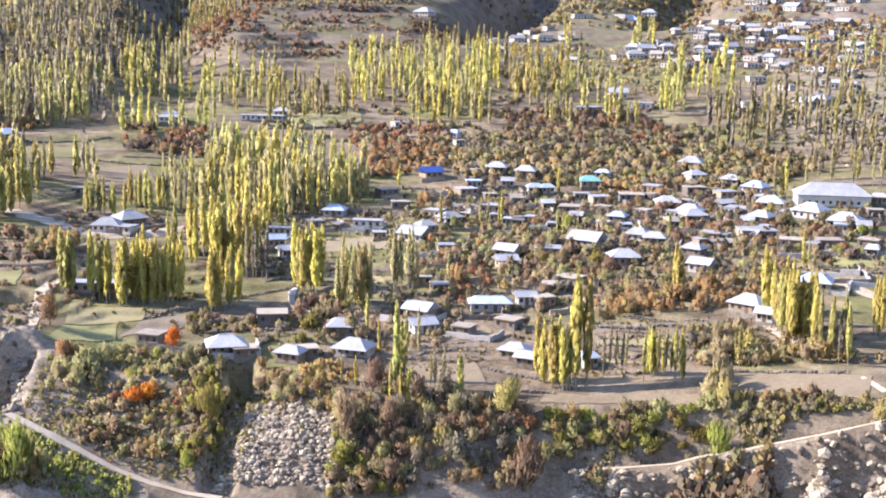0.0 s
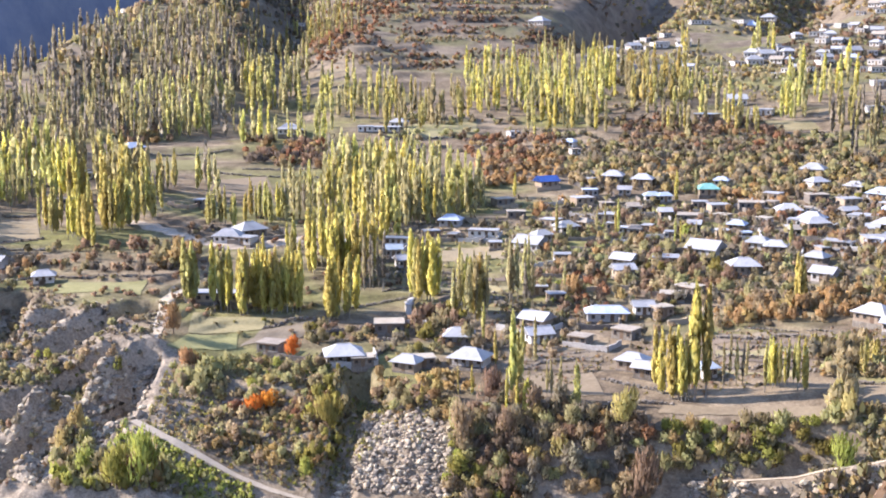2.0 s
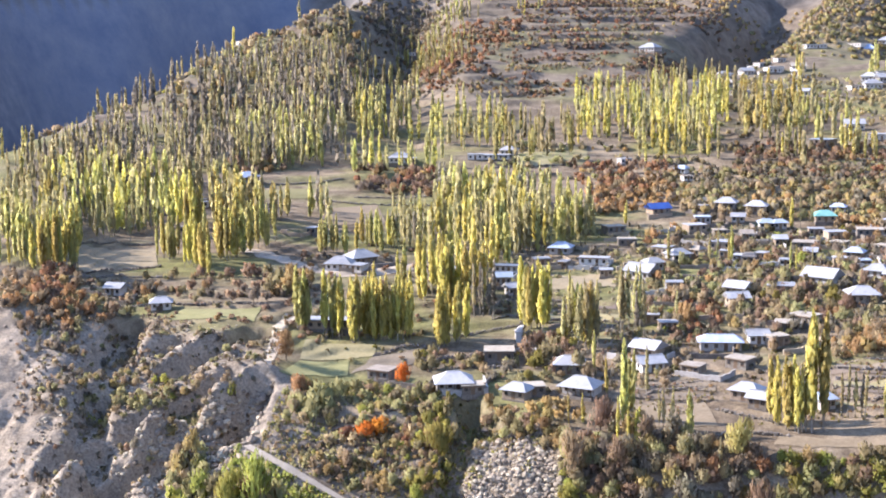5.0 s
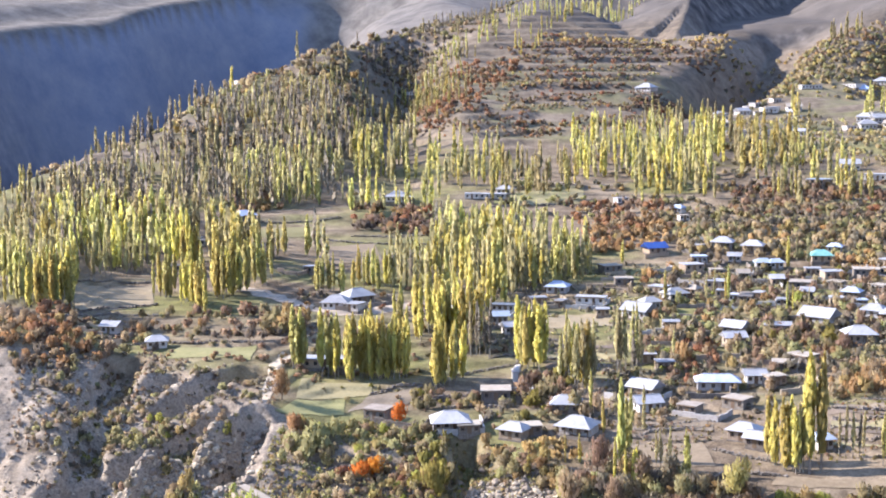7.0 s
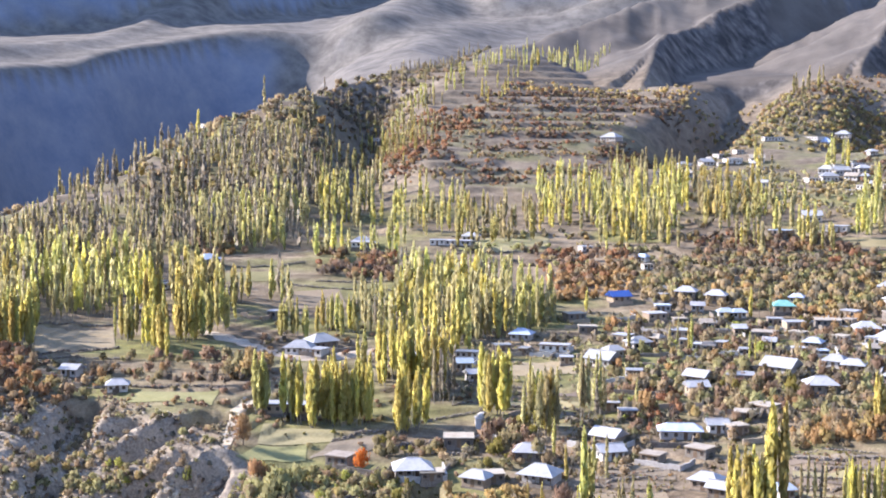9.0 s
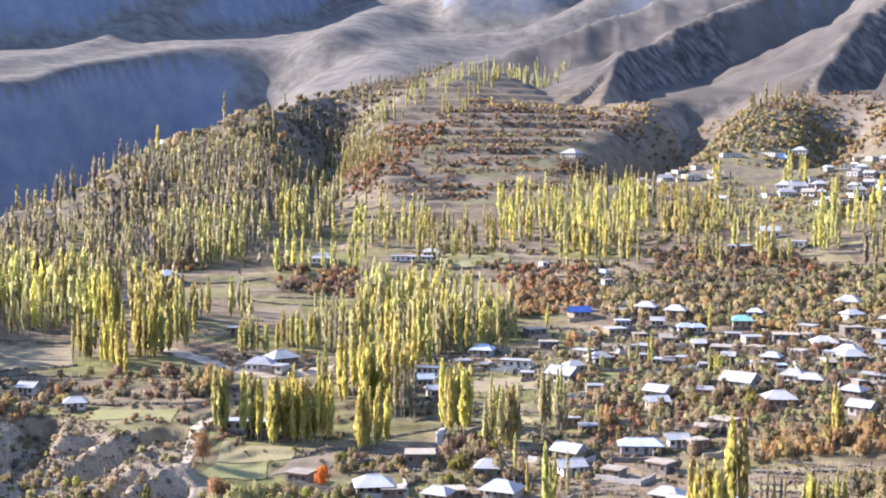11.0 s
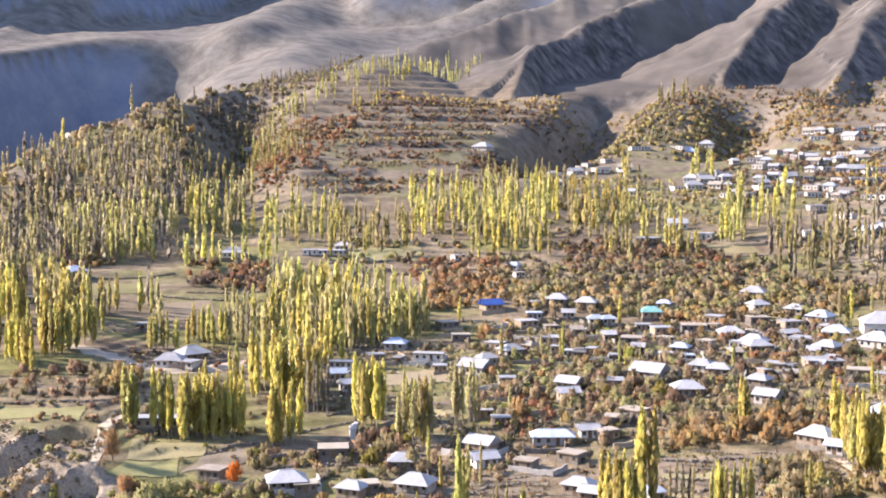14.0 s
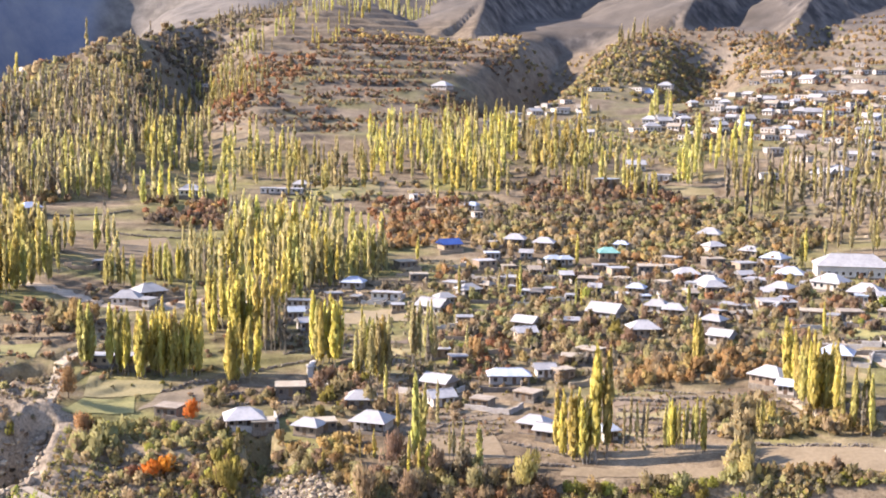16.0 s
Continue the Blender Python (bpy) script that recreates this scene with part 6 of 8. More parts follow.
house(104.9, 383.0, 6.0, 5.1, -15, "mud", "flat", "stone", 2.3, False, False)
house(114.4, 377.0, 6.0, 5.1, -2, "mud", "flat", "stone", 2.4, False, False)
house(126.0, 375.6, 5.3, 4.5, -31, "mud", "flat", "stone", 2.4, False, False)
house(76.5, 427.5, 4.3, 3.7, 0, "grey", "flat", "grey", 2.2, False, True)
house(8.4, 481.9, 6.4, 5.4, 23, "grey", "flat", "mud", 2.3, False, True)
house(-21.3, 478.5, 6.4, 5.4, 27, "mud", "flat", "stone", 2.3, False, True)
house(-15.5, 457.0, 5.5, 4.6, 10, "mud", "flat", "stone", 2.3, False, True)
house(62.6, 507.0, 4.4, 3.7, -14, "slate", "hip", "grey", 2.3, False, True)
house(143.8, 425.2, 4.5, 3.8, -10, "mud", "flat", "stone", 2.2, False, True)
house(22.5, 428.6, 4.3, 3.6, -20, "white", "flat", "grey", 2.2, False, True)
house(136.2, 449.2, 22.0, 11.0, -8, "white", "hip", "white", 3.7, False, False, "large whitewashed school hall with a broad white roof")
house(68.5, 615.0, 8.2, 7.0, -40, "slate", "flat", "mud", 2.3, False, True)
house(85.9, 645.8, 6.5, 5.5, 3, "white", "gable", "mud", 2.5, False, True)
house(95.4, 625.0, 7.5, 6.4, -20, "grey", "flat", "grey", 2.3, False, True)
house(169.2, 606.9, 7.1, 6.0, -48, "white", "gable", "stone", 2.2, False, True)
house(177.1, 612.3, 7.2, 6.1, -45, "white", "hip", "grey", 2.2, False, True)
house(171.3, 654.1, 6.7, 5.7, -42, "mud", "flat", "white", 2.3, False, True)
house(163.5, 685.2, 7.0, 6.0, 6, "grey", "flat", "stone", 2.3, False, True)
house(144.4, 614.7, 6.3, 5.3, 12, "grey", "flat", "white", 2.3, False, True)
house(-80.1, 592.2, 11.0, 5.0, -2, "white", "flat", "white", 2.2, False, True)
house(-89.9, 591.7, 6.0, 5.1, 4, "grey", "flat", "white", 2.3, False, True)
house(-126.3, 594.7, 8.5, 7.2, 1, "grey", "hip", "white", 2.4, False, True)
house(-183.0, 538.4, 7.2, 6.1, 48, "slate", "hip", "stone", 2.4, False, True)
house(4.3, 569.1, 4.5, 3.9, -32, "slate", "hip", "white", 2.2, False, True)
house(6.2, 560.1, 3.7, 3.6, 22, "mud", "flat", "white", 2.1, False, True)
house(-183.8, 940.8, 10.8, 9.2, 22, "grey", "flat", "white", 2.2, False, True)
house(-15.6, 915.4, 9.1, 7.8, -30, "white", "hip", "stone", 2.3, False, True)
house(-21.7, 597.4, 4.8, 4.1, 30, "white", "flat", "grey", 2.4, False, True)
house(-188.9, 496.8, 3.2, 3.6, -14, "grey", "flat", "grey", 2.2, False, True)
house(-185.7, 492.4, 2.4, 3.6, 9, "grey", "flat", "white", 2.2, False, True)
house(-178.2, 447.9, 2.6, 3.6, -5, "mud", "flat", "mud", 2.2, False, True)
house(-130.6, 457.3, 2.8, 3.6, -13, "white", "flat", "stone", 2.4, False, True)
house(-283.0, 842.0, 9.5, 5.5, 41, "mud", "flat", "mud", 2.4, False, True)
house(-293.0, 846.0, 7.0, 5.0, 37, "grey", "flat", "grey", 2.4, False, True)
house(-249.6, 880.0, 4.3, 3.6, 27, "white", "flat", "stone", 2.4, False, True)
house(-127.0, 597.1, 6.1, 5.2, 8, "grey", "flat", "stone", 2.3, False, True)
house(-120.9, 593.1, 4.4, 3.8, 9, "white", "flat", "mud", 2.4, False, True)
house(-76.3, 607.5, 6.1, 5.2, -14, "grey", "hip", "grey", 2.4, False, True)
house(94.8, 917.6, 10.4, 8.8, 7, "slate", "flat", "white", 2.2, False, True)
house(122.9, 930.5, 12.5, 10.6, -38, "mud", "flat", "white", 2.3, False, True)
house(130.2, 927.3, 9.3, 7.9, -19, "slate", "hip", "mud", 2.3, False, True)
house(150.3, 972.6, 7.8, 6.7, -21, "white", "hip", "mud", 2.4, False, True)
house(34.4, 855.4, 7.4, 6.3, 24, "mud", "flat", "mud", 2.5, False, True)
house(46.8, 861.7, 8.0, 6.8, -1, "red", "flat", "stone", 2.3, False, True)
house(62.3, 844.0, 7.3, 6.2, 24, "grey", "flat", "white", 2.5, False, True)
house(16.5, 786.4, 7.8, 6.7, -3, "grey", "flat", "grey", 2.3, False, True)
house(28.0, 801.6, 6.9, 5.9, -24, "white", "flat", "mud", 2.1, False, True)
house(37.5, 756.0, 7.5, 6.4, -17, "grey", "flat", "white", 2.3, False, True)
house(-146.5, 349.7, 5.0, 4.3, 20, "white", "hip", "white", 2.1, False, False)
house(-165.0, 360.1, 4.5, 3.8, -8, "white", "gable", "grey", 2.3, False, False)
house(-70.7, 407.1, 4.1, 3.6, 28, "white", "flat", "grey", 2.4, False, False)
house(168.1, 776.9, 6.9, 5.8, 14, "grey", "gable", "white", 2.2, False, True)
house(131.2, 798.7, 5.9, 5.0, 21, "slate", "flat", "grey", 2.3, False, True)
house(194.2, 763.4, 4.9, 4.1, -34, "grey", "flat", "white", 2.5, False, True)
house(260.2, 896.5, 4.2, 3.6, -31, "white", "flat", "mud", 2.1, False, True)
house(151.0, 778.2, 4.1, 3.6, -20, "white", "hip", "mud", 2.2, False, True)
house(208.2, 814.8, 5.8, 4.9, 9, "white", "hip", "grey", 2.4, False, True)
house(215.1, 779.7, 3.6, 3.6, 15, "mud", "flat", "mud", 2.3, False, True)
house(231.8, 877.5, 7.8, 6.7, -49, "white", "gable", "mud", 2.4, False, True)
house(253.7, 791.2, 3.9, 3.6, -42, "mud", "flat", "grey", 2.1, False, True)
house(166.5, 849.0, 3.8, 3.6, -46, "grey", "flat", "white", 2.5, False, True)
house(129.1, 789.0, 5.1, 4.4, 11, "white", "flat", "mud", 2.2, False, True)
house(229.2, 909.2, 5.9, 5.0, 18, "white", "flat", "grey", 2.2, False, True)
house(237.3, 730.8, 5.4, 4.6, -40, "white", "flat", "grey", 2.1, False, True)
house(130.5, 762.6, 3.4, 3.6, -14, "grey", "hip", "mud", 2.2, False, True)
house(121.1, 788.8, 6.5, 5.6, 13, "white", "gable", "stone", 2.3, False, True)
house(210.0, 839.0, 4.7, 4.0, 7, "mud", "flat", "stone", 2.3, False, True)
house(124.3, 767.2, 5.4, 4.6, -26, "mud", "gable", "mud", 2.1, False, True)
house(198.9, 810.0, 4.0, 3.6, 21, "white", "hip", "stone", 2.2, False, True)
house(222.6, 817.3, 5.3, 4.5, 3, "mud", "gable", "grey", 2.3, False, True)
house(278.6, 880.4, 6.1, 5.1, 14, "mud", "flat", "grey", 2.4, False, True)
house(248.0, 904.7, 5.9, 5.0, -21, "white", "flat", "white", 2.4, False, True)
house(219.8, 913.3, 5.6, 4.8, -29, "grey", "hip", "mud", 2.2, False, True)
house(185.7, 832.5, 4.9, 4.2, -43, "white", "flat", "stone", 2.4, False, True)
house(162.6, 724.2, 4.3, 3.7, -15, "white", "flat", "mud", 2.3, False, True)
house(169.6, 719.6, 6.3, 5.3, 5, "mud", "flat", "grey", 2.4, False, True)
house(147.9, 751.6, 6.5, 5.5, 22, "grey", "flat", "mud", 2.3, False, True)
house(181.6, 748.2, 4.7, 4.0, -37, "mud", "flat", "stone", 2.2, False, True)
house(112.0, 772.3, 7.0, 5.9, 5, "grey", "hip", "mud", 2.5, False, True)
house(221.7, 712.9, 4.8, 4.1, 2, "grey", "flat", "grey", 2.3, False, True)
house(204.1, 790.2, 6.9, 5.9, -18, "grey", "hip", "grey", 2.5, False, True)
house(250.8, 825.4, 6.4, 5.4, -42, "white", "gable", "grey", 2.1, False, True)
house(239.0, 799.3, 5.9, 5.0, 6, "grey", "flat", "mud", 2.5, False, True)
house(276.7, 914.9, 4.4, 3.8, -30, "white", "flat", "mud", 2.3, False, True)
house(186.2, 854.6, 4.7, 4.0, -39, "grey", "gable", "mud", 2.2, False, True)
house(187.7, 721.9, 6.1, 5.2, 5, "mud", "gable", "grey", 2.4, False, True)
house(203.0, 759.8, 4.5, 3.9, -3, "slate", "flat", "grey", 2.2, False, True)
house(235.9, 846.5, 7.0, 5.9, -19, "slate", "flat", "stone", 2.2, False, True)
house(164.2, 754.7, 5.7, 4.8, -20, "slate", "hip", "stone", 2.4, False, True)
house(199.2, 897.3, 4.0, 3.6, -32, "grey", "flat", "grey", 2.1, False, True)
house(165.6, 804.8, 4.3, 3.7, -24, "white", "gable", "grey", 2.3, False, True)
house(127.1, 739.2, 6.1, 5.2, -35, "mud", "flat", "mud", 2.2, False, True)
house(146.5, 834.4, 4.0, 3.6, 24, "white", "hip", "grey", 2.1, False, True)
house(202.7, 656.4, 4.1, 3.6, -36, "white", "flat", "mud", 2.2, False, True)
house(162.2, 822.0, 4.7, 4.0, -38, "white", "flat", "stone", 2.4, False, True)
house(176.2, 747.0, 6.6, 5.6, -40, "grey", "flat", "mud", 2.4, False, True)
house(238.0, 763.9, 7.0, 5.9, 9, "white", "flat", "mud", 2.5, False, True)
house(194.9, 848.3, 6.7, 5.7, 20, "mud", "flat", "grey", 2.4, False, True)
house(158.9, 834.3, 7.0, 6.0, -16, "mud", "flat", "grey", 2.5, False, True)
house(179.2, 772.9, 4.2, 3.6, -10, "grey", "flat", "grey", 2.1, False, True)
house(241.4, 756.7, 4.9, 4.2, -36, "slate", "flat", "mud", 2.5, False, True)
house(211.4, 679.9, 4.4, 3.8, -42, "white", "gable", "mud", 2.5, False, True)
house(271.9, 884.9, 7.4, 6.3, -5, "white", "flat", "grey", 2.4, False, True)
house(137.2, 734.2, 4.1, 3.6, -36, "grey", "flat", "mud", 2.1, False, True)
house(243.0, 901.3, 6.3, 5.3, 3, "white", "flat", "mud", 2.2, False, True)
house(103.2, 774.4, 6.4, 5.4, 19, "mud", "flat", "mud", 2.1, False, True)
house(228.7, 768.5, 4.3, 3.6, -14, "white", "flat", "white", 2.3, False, True)
house(226.9, 733.7, 4.6, 3.9, -45, "white", "hip", "grey", 2.3, False, True)
house(261.8, 865.3, 7.2, 6.1, -32, "white", "flat", "white", 2.2, False, True)
house(266.8, 883.5, 4.4, 3.7, -42, "grey", "flat", "mud", 2.2, False, True)
house(231.0, 791.6, 6.6, 5.6, -27, "white", "flat", "mud", 2.5, False, True)
house(179.6, 706.4, 3.5, 3.6, -44, "mud", "hip", "grey", 2.2, False, True)
house(120.9, 803.7, 6.4, 5.4, 26, "grey", "flat", "white", 2.5, False, True)
house(209.2, 752.4, 6.7, 5.7, -12, "grey", "flat", "grey", 2.5, False, True)
house(157.8, 810.1, 5.5, 4.7, -39, "grey", "flat", "grey", 2.4, False, True)
house(254.5, 869.3, 5.8, 5.0, -18, "mud", "hip", "mud", 2.4, False, True)
house(193.1, 655.4, 5.8, 5.0, -14, "grey", "flat", "grey", 2.4, False, True)
house(241.9, 847.3, 7.5, 6.4, -20, "mud", "flat", "mud", 2.3, False, True)
house(194.1, 828.2, 5.4, 4.6, -17, "white", "gable", "grey", 2.3, False, True)
house(216.2, 831.6, 6.4, 5.4, -35, "mud", "flat", "white", 2.3, False, True)
house(187.0, 736.5, 6.0, 5.1, 10, "mud", "flat", "white", 2.2, False, True)
house(178.1, 714.8, 4.1, 3.6, 10, "grey", "flat", "white", 2.2, False, True)
house(154.1, 781.8, 5.0, 4.2, -27, "grey", "flat", "mud", 2.2, False, True)
house(132.0, 814.1, 4.2, 3.6, -40, "grey", "flat", "mud", 2.5, False, True)
house(246.7, 787.1, 5.6, 4.7, -24, "mud", "hip", "grey", 2.4, False, True)
house(186.3, 796.1, 4.6, 3.9, -37, "white", "hip", "mud", 2.1, False, True)
house(209.8, 689.0, 3.3, 3.6, -4, "mud", "hip", "stone", 2.3, False, True)
house(228.2, 852.9, 6.9, 5.9, 4, "white", "flat", "mud", 2.1, False, True)
house(131.9, 738.4, 3.4, 3.6, -22, "grey", "gable", "grey", 2.3, False, True)
house(213.3, 918.1, 6.0, 5.1, -33, "mud", "gable", "mud", 2.3, False, True)
house(183.9, 745.0, 5.7, 4.9, -9, "grey", "flat", "grey", 2.4, False, True)
house(180.0, 905.7, 6.9, 5.9, -5, "mud", "flat", "grey", 2.4, False, True)
house(240.4, 875.9, 5.0, 4.2, 0, "mud", "flat", "white", 2.2, False, True)
house(223.5, 785.4, 6.6, 5.7, -3, "slate", "flat", "mud", 2.2, False, True)
house(181.5, 865.2, 7.2, 6.1, 21, "grey", "flat", "grey", 2.2, False, True)
house(191.9, 811.2, 5.8, 4.9, -35, "mud", "gable", "grey", 2.3, False, True)
house(184.2, 740.1, 5.1, 4.3, -33, "slate", "hip", "grey", 2.5, False, True)
house(218.5, 716.2, 4.2, 3.6, -1, "grey", "hip", "mud", 2.2, False, True)
house(202.1, 645.6, 3.7, 3.6, -21, "grey", "hip", "grey", 2.3, False, True)
house(165.7, 828.0, 5.2, 4.4, -9, "white", "hip", "mud", 2.4, False, True)
house(211.8, 889.7, 7.2, 6.1, -11, "white", "flat", "white", 2.3, False, True)
house(113.9, 797.3, 6.4, 5.5, -14, "white", "hip", "mud", 2.3, False, True)
house(210.8, 787.7, 7.0, 5.9, -7, "grey", "gable", "mud", 2.2, False, True)
house(262.2, 816.0, 3.7, 3.6, -36, "grey", "flat", "mud", 2.3, False, True)
house(229.1, 723.0, 5.1, 4.4, -27, "mud", "flat", "mud", 2.2, False, True)
house(170.9, 807.8, 4.1, 3.6, -9, "mud", "flat", "mud", 2.5, False, True)
house(160.7, 780.4, 4.5, 3.8, -16, "white", "gable", "grey", 2.4, False, True)
house(226.4, 836.9, 4.4, 3.7, -0, "white", "flat", "mud", 2.2, False, True)
house(237.1, 831.8, 4.5, 3.9, -25, "grey", "flat", "stone", 2.3, False, True)
house(195.1, 796.3, 5.5, 4.7, 15, "grey", "flat", "grey", 2.4, False, True)
house(234.9, 746.4, 6.5, 5.5, -45, "grey", "gable", "grey", 2.3, False, True)
house(183.7, 708.0, 3.5, 3.6, -24, "white", "gable", "mud", 2.3, False, True)
house(199.3, 695.7, 5.8, 4.9, -36, "white", "flat", "mud", 2.3, False, True)
house(195.5, 649.4, 4.4, 3.7, -14, "white", "gable", "mud", 2.5, False, True)
house(255.9, 893.6, 7.2, 6.1, -25, "mud", "hip", "stone", 2.4, False, True)
house(117.8, 732.7, 3.2, 3.6, -29, "white", "flat", "white", 2.2, False, True)
house(149.8, 759.2, 5.2, 4.5, 15, "grey", "gable", "stone", 2.3, False, True)
house(232.7, 734.8, 6.4, 5.4, -32, "white", "flat", "grey", 2.2, False, True)
house(133.5, 787.7, 5.4, 4.6, 13, "white", "hip", "grey", 2.3, False, True)
house(222.6, 824.7, 6.4, 5.5, -44, "white", "gable", "mud", 2.1, False, True)
house(193.0, 698.1, 3.5, 3.6, -26, "grey", "flat", "mud", 2.1, False, True)
house(75.5, 825.5, 4.5, 3.8, -27, "white", "gable", "white", 2.2, False, True)
house(31.2, 780.7, 6.1, 5.1, -10, "mud", "hip", "grey", 2.3, False, True)
house(77.0, 812.0, 3.8, 3.6, -10, "white", "flat", "mud", 2.4, False, True)
house(77.5, 845.5, 6.6, 5.6, 6, "mud", "gable", "grey", 2.3, False, True)
house(55.2, 838.7, 3.9, 3.6, 10, "mud", "flat", "stone", 2.1, False, True)
house(68.1, 774.4, 3.9, 3.6, -9, "grey", "flat", "mud", 2.4, False, True)
house(68.9, 881.1, 4.6, 3.9, 30, "white", "flat", "mud", 2.1, False, True)
house(53.9, 886.0, 6.8, 5.8, 25, "grey", "flat", "grey", 2.4, False, True)
house(72.4, 750.3, 4.3, 3.7, -17, "grey", "gable", "stone", 2.3, False, True)
house(40.9, 749.6, 3.9, 3.6, 3, "mud", "flat", "grey", 2.5, False, True)
house(45.8, 844.4, 5.7, 4.8, 29, "white", "gable", "grey", 2.1, False, True)
house(54.5, 753.6, 5.5, 4.7, -3, "mud", "flat", "grey", 2.5, False, True)
house(63.5, 842.7, 5.2, 4.4, 1, "white", "flat", "mud", 2.1, False, True)
house(30.6, 825.2, 4.8, 4.1, 21, "grey", "hip", "grey", 2.5, False, True)
house(57.8, 879.9, 6.9, 5.9, 30, "white", "flat", "grey", 2.4, False, True)
house(65.2, 854.2, 6.5, 5.6, 1, "grey", "flat", "mud", 2.2, False, True)
house(103.1, 439.9, 4.1, 3.6, -11, "grey", "flat", "stone", 2.3, False, True)
house(69.6, 443.1, 4.1, 3.6, -40, "mud", "flat", "grey", 2.3, False, True)
house(124.7, 399.8, 3.6, 3.6, -17, "slate", "flat", "white", 2.4, False, True)
house(29.7, 434.7, 2.9, 3.6, -22, "grey", "flat", "mud", 2.2, False, True)
house(24.9, 426.1, 3.0, 3.6, -7, "mud", "hip", "grey", 2.3, False, True)
house(131.1, 397.7, 3.3, 3.6, -11, "grey", "gable", "grey", 2.3, False, True)
house(108.7, 373.7, 3.0, 3.6, -32, "grey", "flat", "mud", 2.5, False, True)
house(79.0, 436.6, 4.3, 3.6, -30, "grey", "flat", "grey", 2.4, False, True)
house(102.5, 407.1, 3.8, 3.6, -15, "white", "flat", "stone", 2.2, False, True)
house(18.3, 437.4, 3.5, 3.6, -14, "grey", "flat", "mud", 2.4, False, True)
house(99.8, 418.0, 3.0, 3.6, -17, "white", "gable", "white", 2.3, False, True)
house(53.1, 424.0, 3.5, 3.6, -1, "white", "flat", "mud", 2.4, False, True)
house(37.3, 459.7, 3.4, 3.6, 8, "white", "gable", "mud", 2.4, False, True)
house(120.8, 430.6, 3.3, 3.6, -28, "mud", "flat", "white", 2.2, False, True)
house(45.8, 438.9, 3.2, 3.6, -13, "grey", "gable", "stone", 2.2, False, True)
house(77.1, 474.4, 3.4, 3.6, -36, "mud", "flat", "mud", 2.3, False, True)
house(87.4, 397.2, 3.3, 3.6, -31, "grey", "flat", "white", 2.2, False, True)
house(99.1, 450.3, 4.3, 3.6, 19, "white", "gable", "stone", 2.4, False, True)
house(115.9, 431.4, 3.0, 3.6, -34, "white", "flat", "white", 2.3, False, True)
house(78.9, 457.4, 3.3, 3.6, -33, "slate", "flat", "mud", 2.4, False, True)
house(124.1, 366.9, 2.6, 3.6, -24, "white", "hip", "white", 2.2, False, True)
house(75.7, 422.0, 2.6, 3.6, 10, "mud", "hip", "grey", 2.2, False, True)
house(60.4, 420.9, 2.8, 3.6, 8, "slate", "flat", "stone", 2.2, False, True)
house(79.1, 392.1, 2.6, 3.6, 22, "grey", "flat", "mud", 2.4, False, True)
house(86.5, 460.2, 4.1, 3.6, -27, "mud", "flat", "grey", 2.1, False, True)
house(84.7, 428.5, 2.7, 3.6, 3, "mud", "flat", "mud", 2.3, False, True)
house(24.8, 495.2, 3.9, 3.6, -7, "grey", "gable", "grey", 2.2, False, True)
house(17.2, 474.9, 4.1, 3.6, 12, "mud", "flat", "stone", 2.2, False, True)
house(8.3, 439.9, 3.9, 3.6, -35, "mud", "hip", "mud", 2.3, False, True)
house(26.3, 467.5, 3.1, 3.6, 6, "mud", "gable", "white", 2.3, False, True)
house(96.2, 396.6, 4.0, 3.6, -40, "white", "gable", "white", 2.4, False, True)
house(11.4, 492.9, 4.9, 4.2, 8, "slate", "flat", "grey", 2.5, False, True)
house(36.1, 421.3, 2.9, 3.6, -5, "grey", "flat", "white", 2.1, False, True)
house(56.9, 454.2, 4.5, 3.8, -32, "mud", "flat", "stone", 2.3, False, True)


# ---- fields, tracks, walls and stones ----
def draped(name, edge_a, edge_b, lift, material, label, category, steps_v=1.0):
    """A sheet between two lines of points, laid a little above the ground."""
    n = len(edge_a)
    width = max(np.hypot(*(np.array(edge_a[i]) - np.array(edge_b[i]))) for i in range(n))
    m = max(2, int(width / steps_v) + 1)
    k = np.linspace(0, 1, m)[None, :, None]
    g = np.array(edge_a)[:, None] * (1 - k) + np.array(edge_b)[:, None] * k
    x, y = g[..., 0], g[..., 1]
    z = surface_z(x, y) + lift
    v = np.stack([x, y, z], -1).reshape(-1, 3)
    i, j = np.meshgrid(np.arange(n - 1), np.arange(m - 1), indexing="ij")
    f = np.stack([i * m + j, i * m + j + 1, (i + 1) * m + j + 1, (i + 1) * m + j], -1).reshape(-1, 4)
    p = v[f[0]]
    if np.cross(p[1] - p[0], p[3] - p[0])[2] < 0:
        f = f[:, ::-1]
    return tagged(new(name, mesh_from(name, v, f, material, True)), label, category, kind="structure")


def field(c, tone, label):
    """A field between four corners, with uneven edges."""
    a, b, d, e = [np.array(p) for p in c]
    n = max(4, int(np.hypot(*(b - a)) / 1.0))
    k = np.linspace(0, 1, n)[:, None]
    wob = lambda s: np.stack([fbm(k[:, 0] * 9, np.full(n, s), 1.5, 2, 91) * 0.5, fbm(k[:, 0] * 9, np.full(n, s + 9), 1.5, 2, 92) * 0.9], 1)
    draped("field", a + (b - a) * k + wob(1.0), e + (d - e) * k + wob(5.0), 0.16, M_FIELD[tone], label, "field")


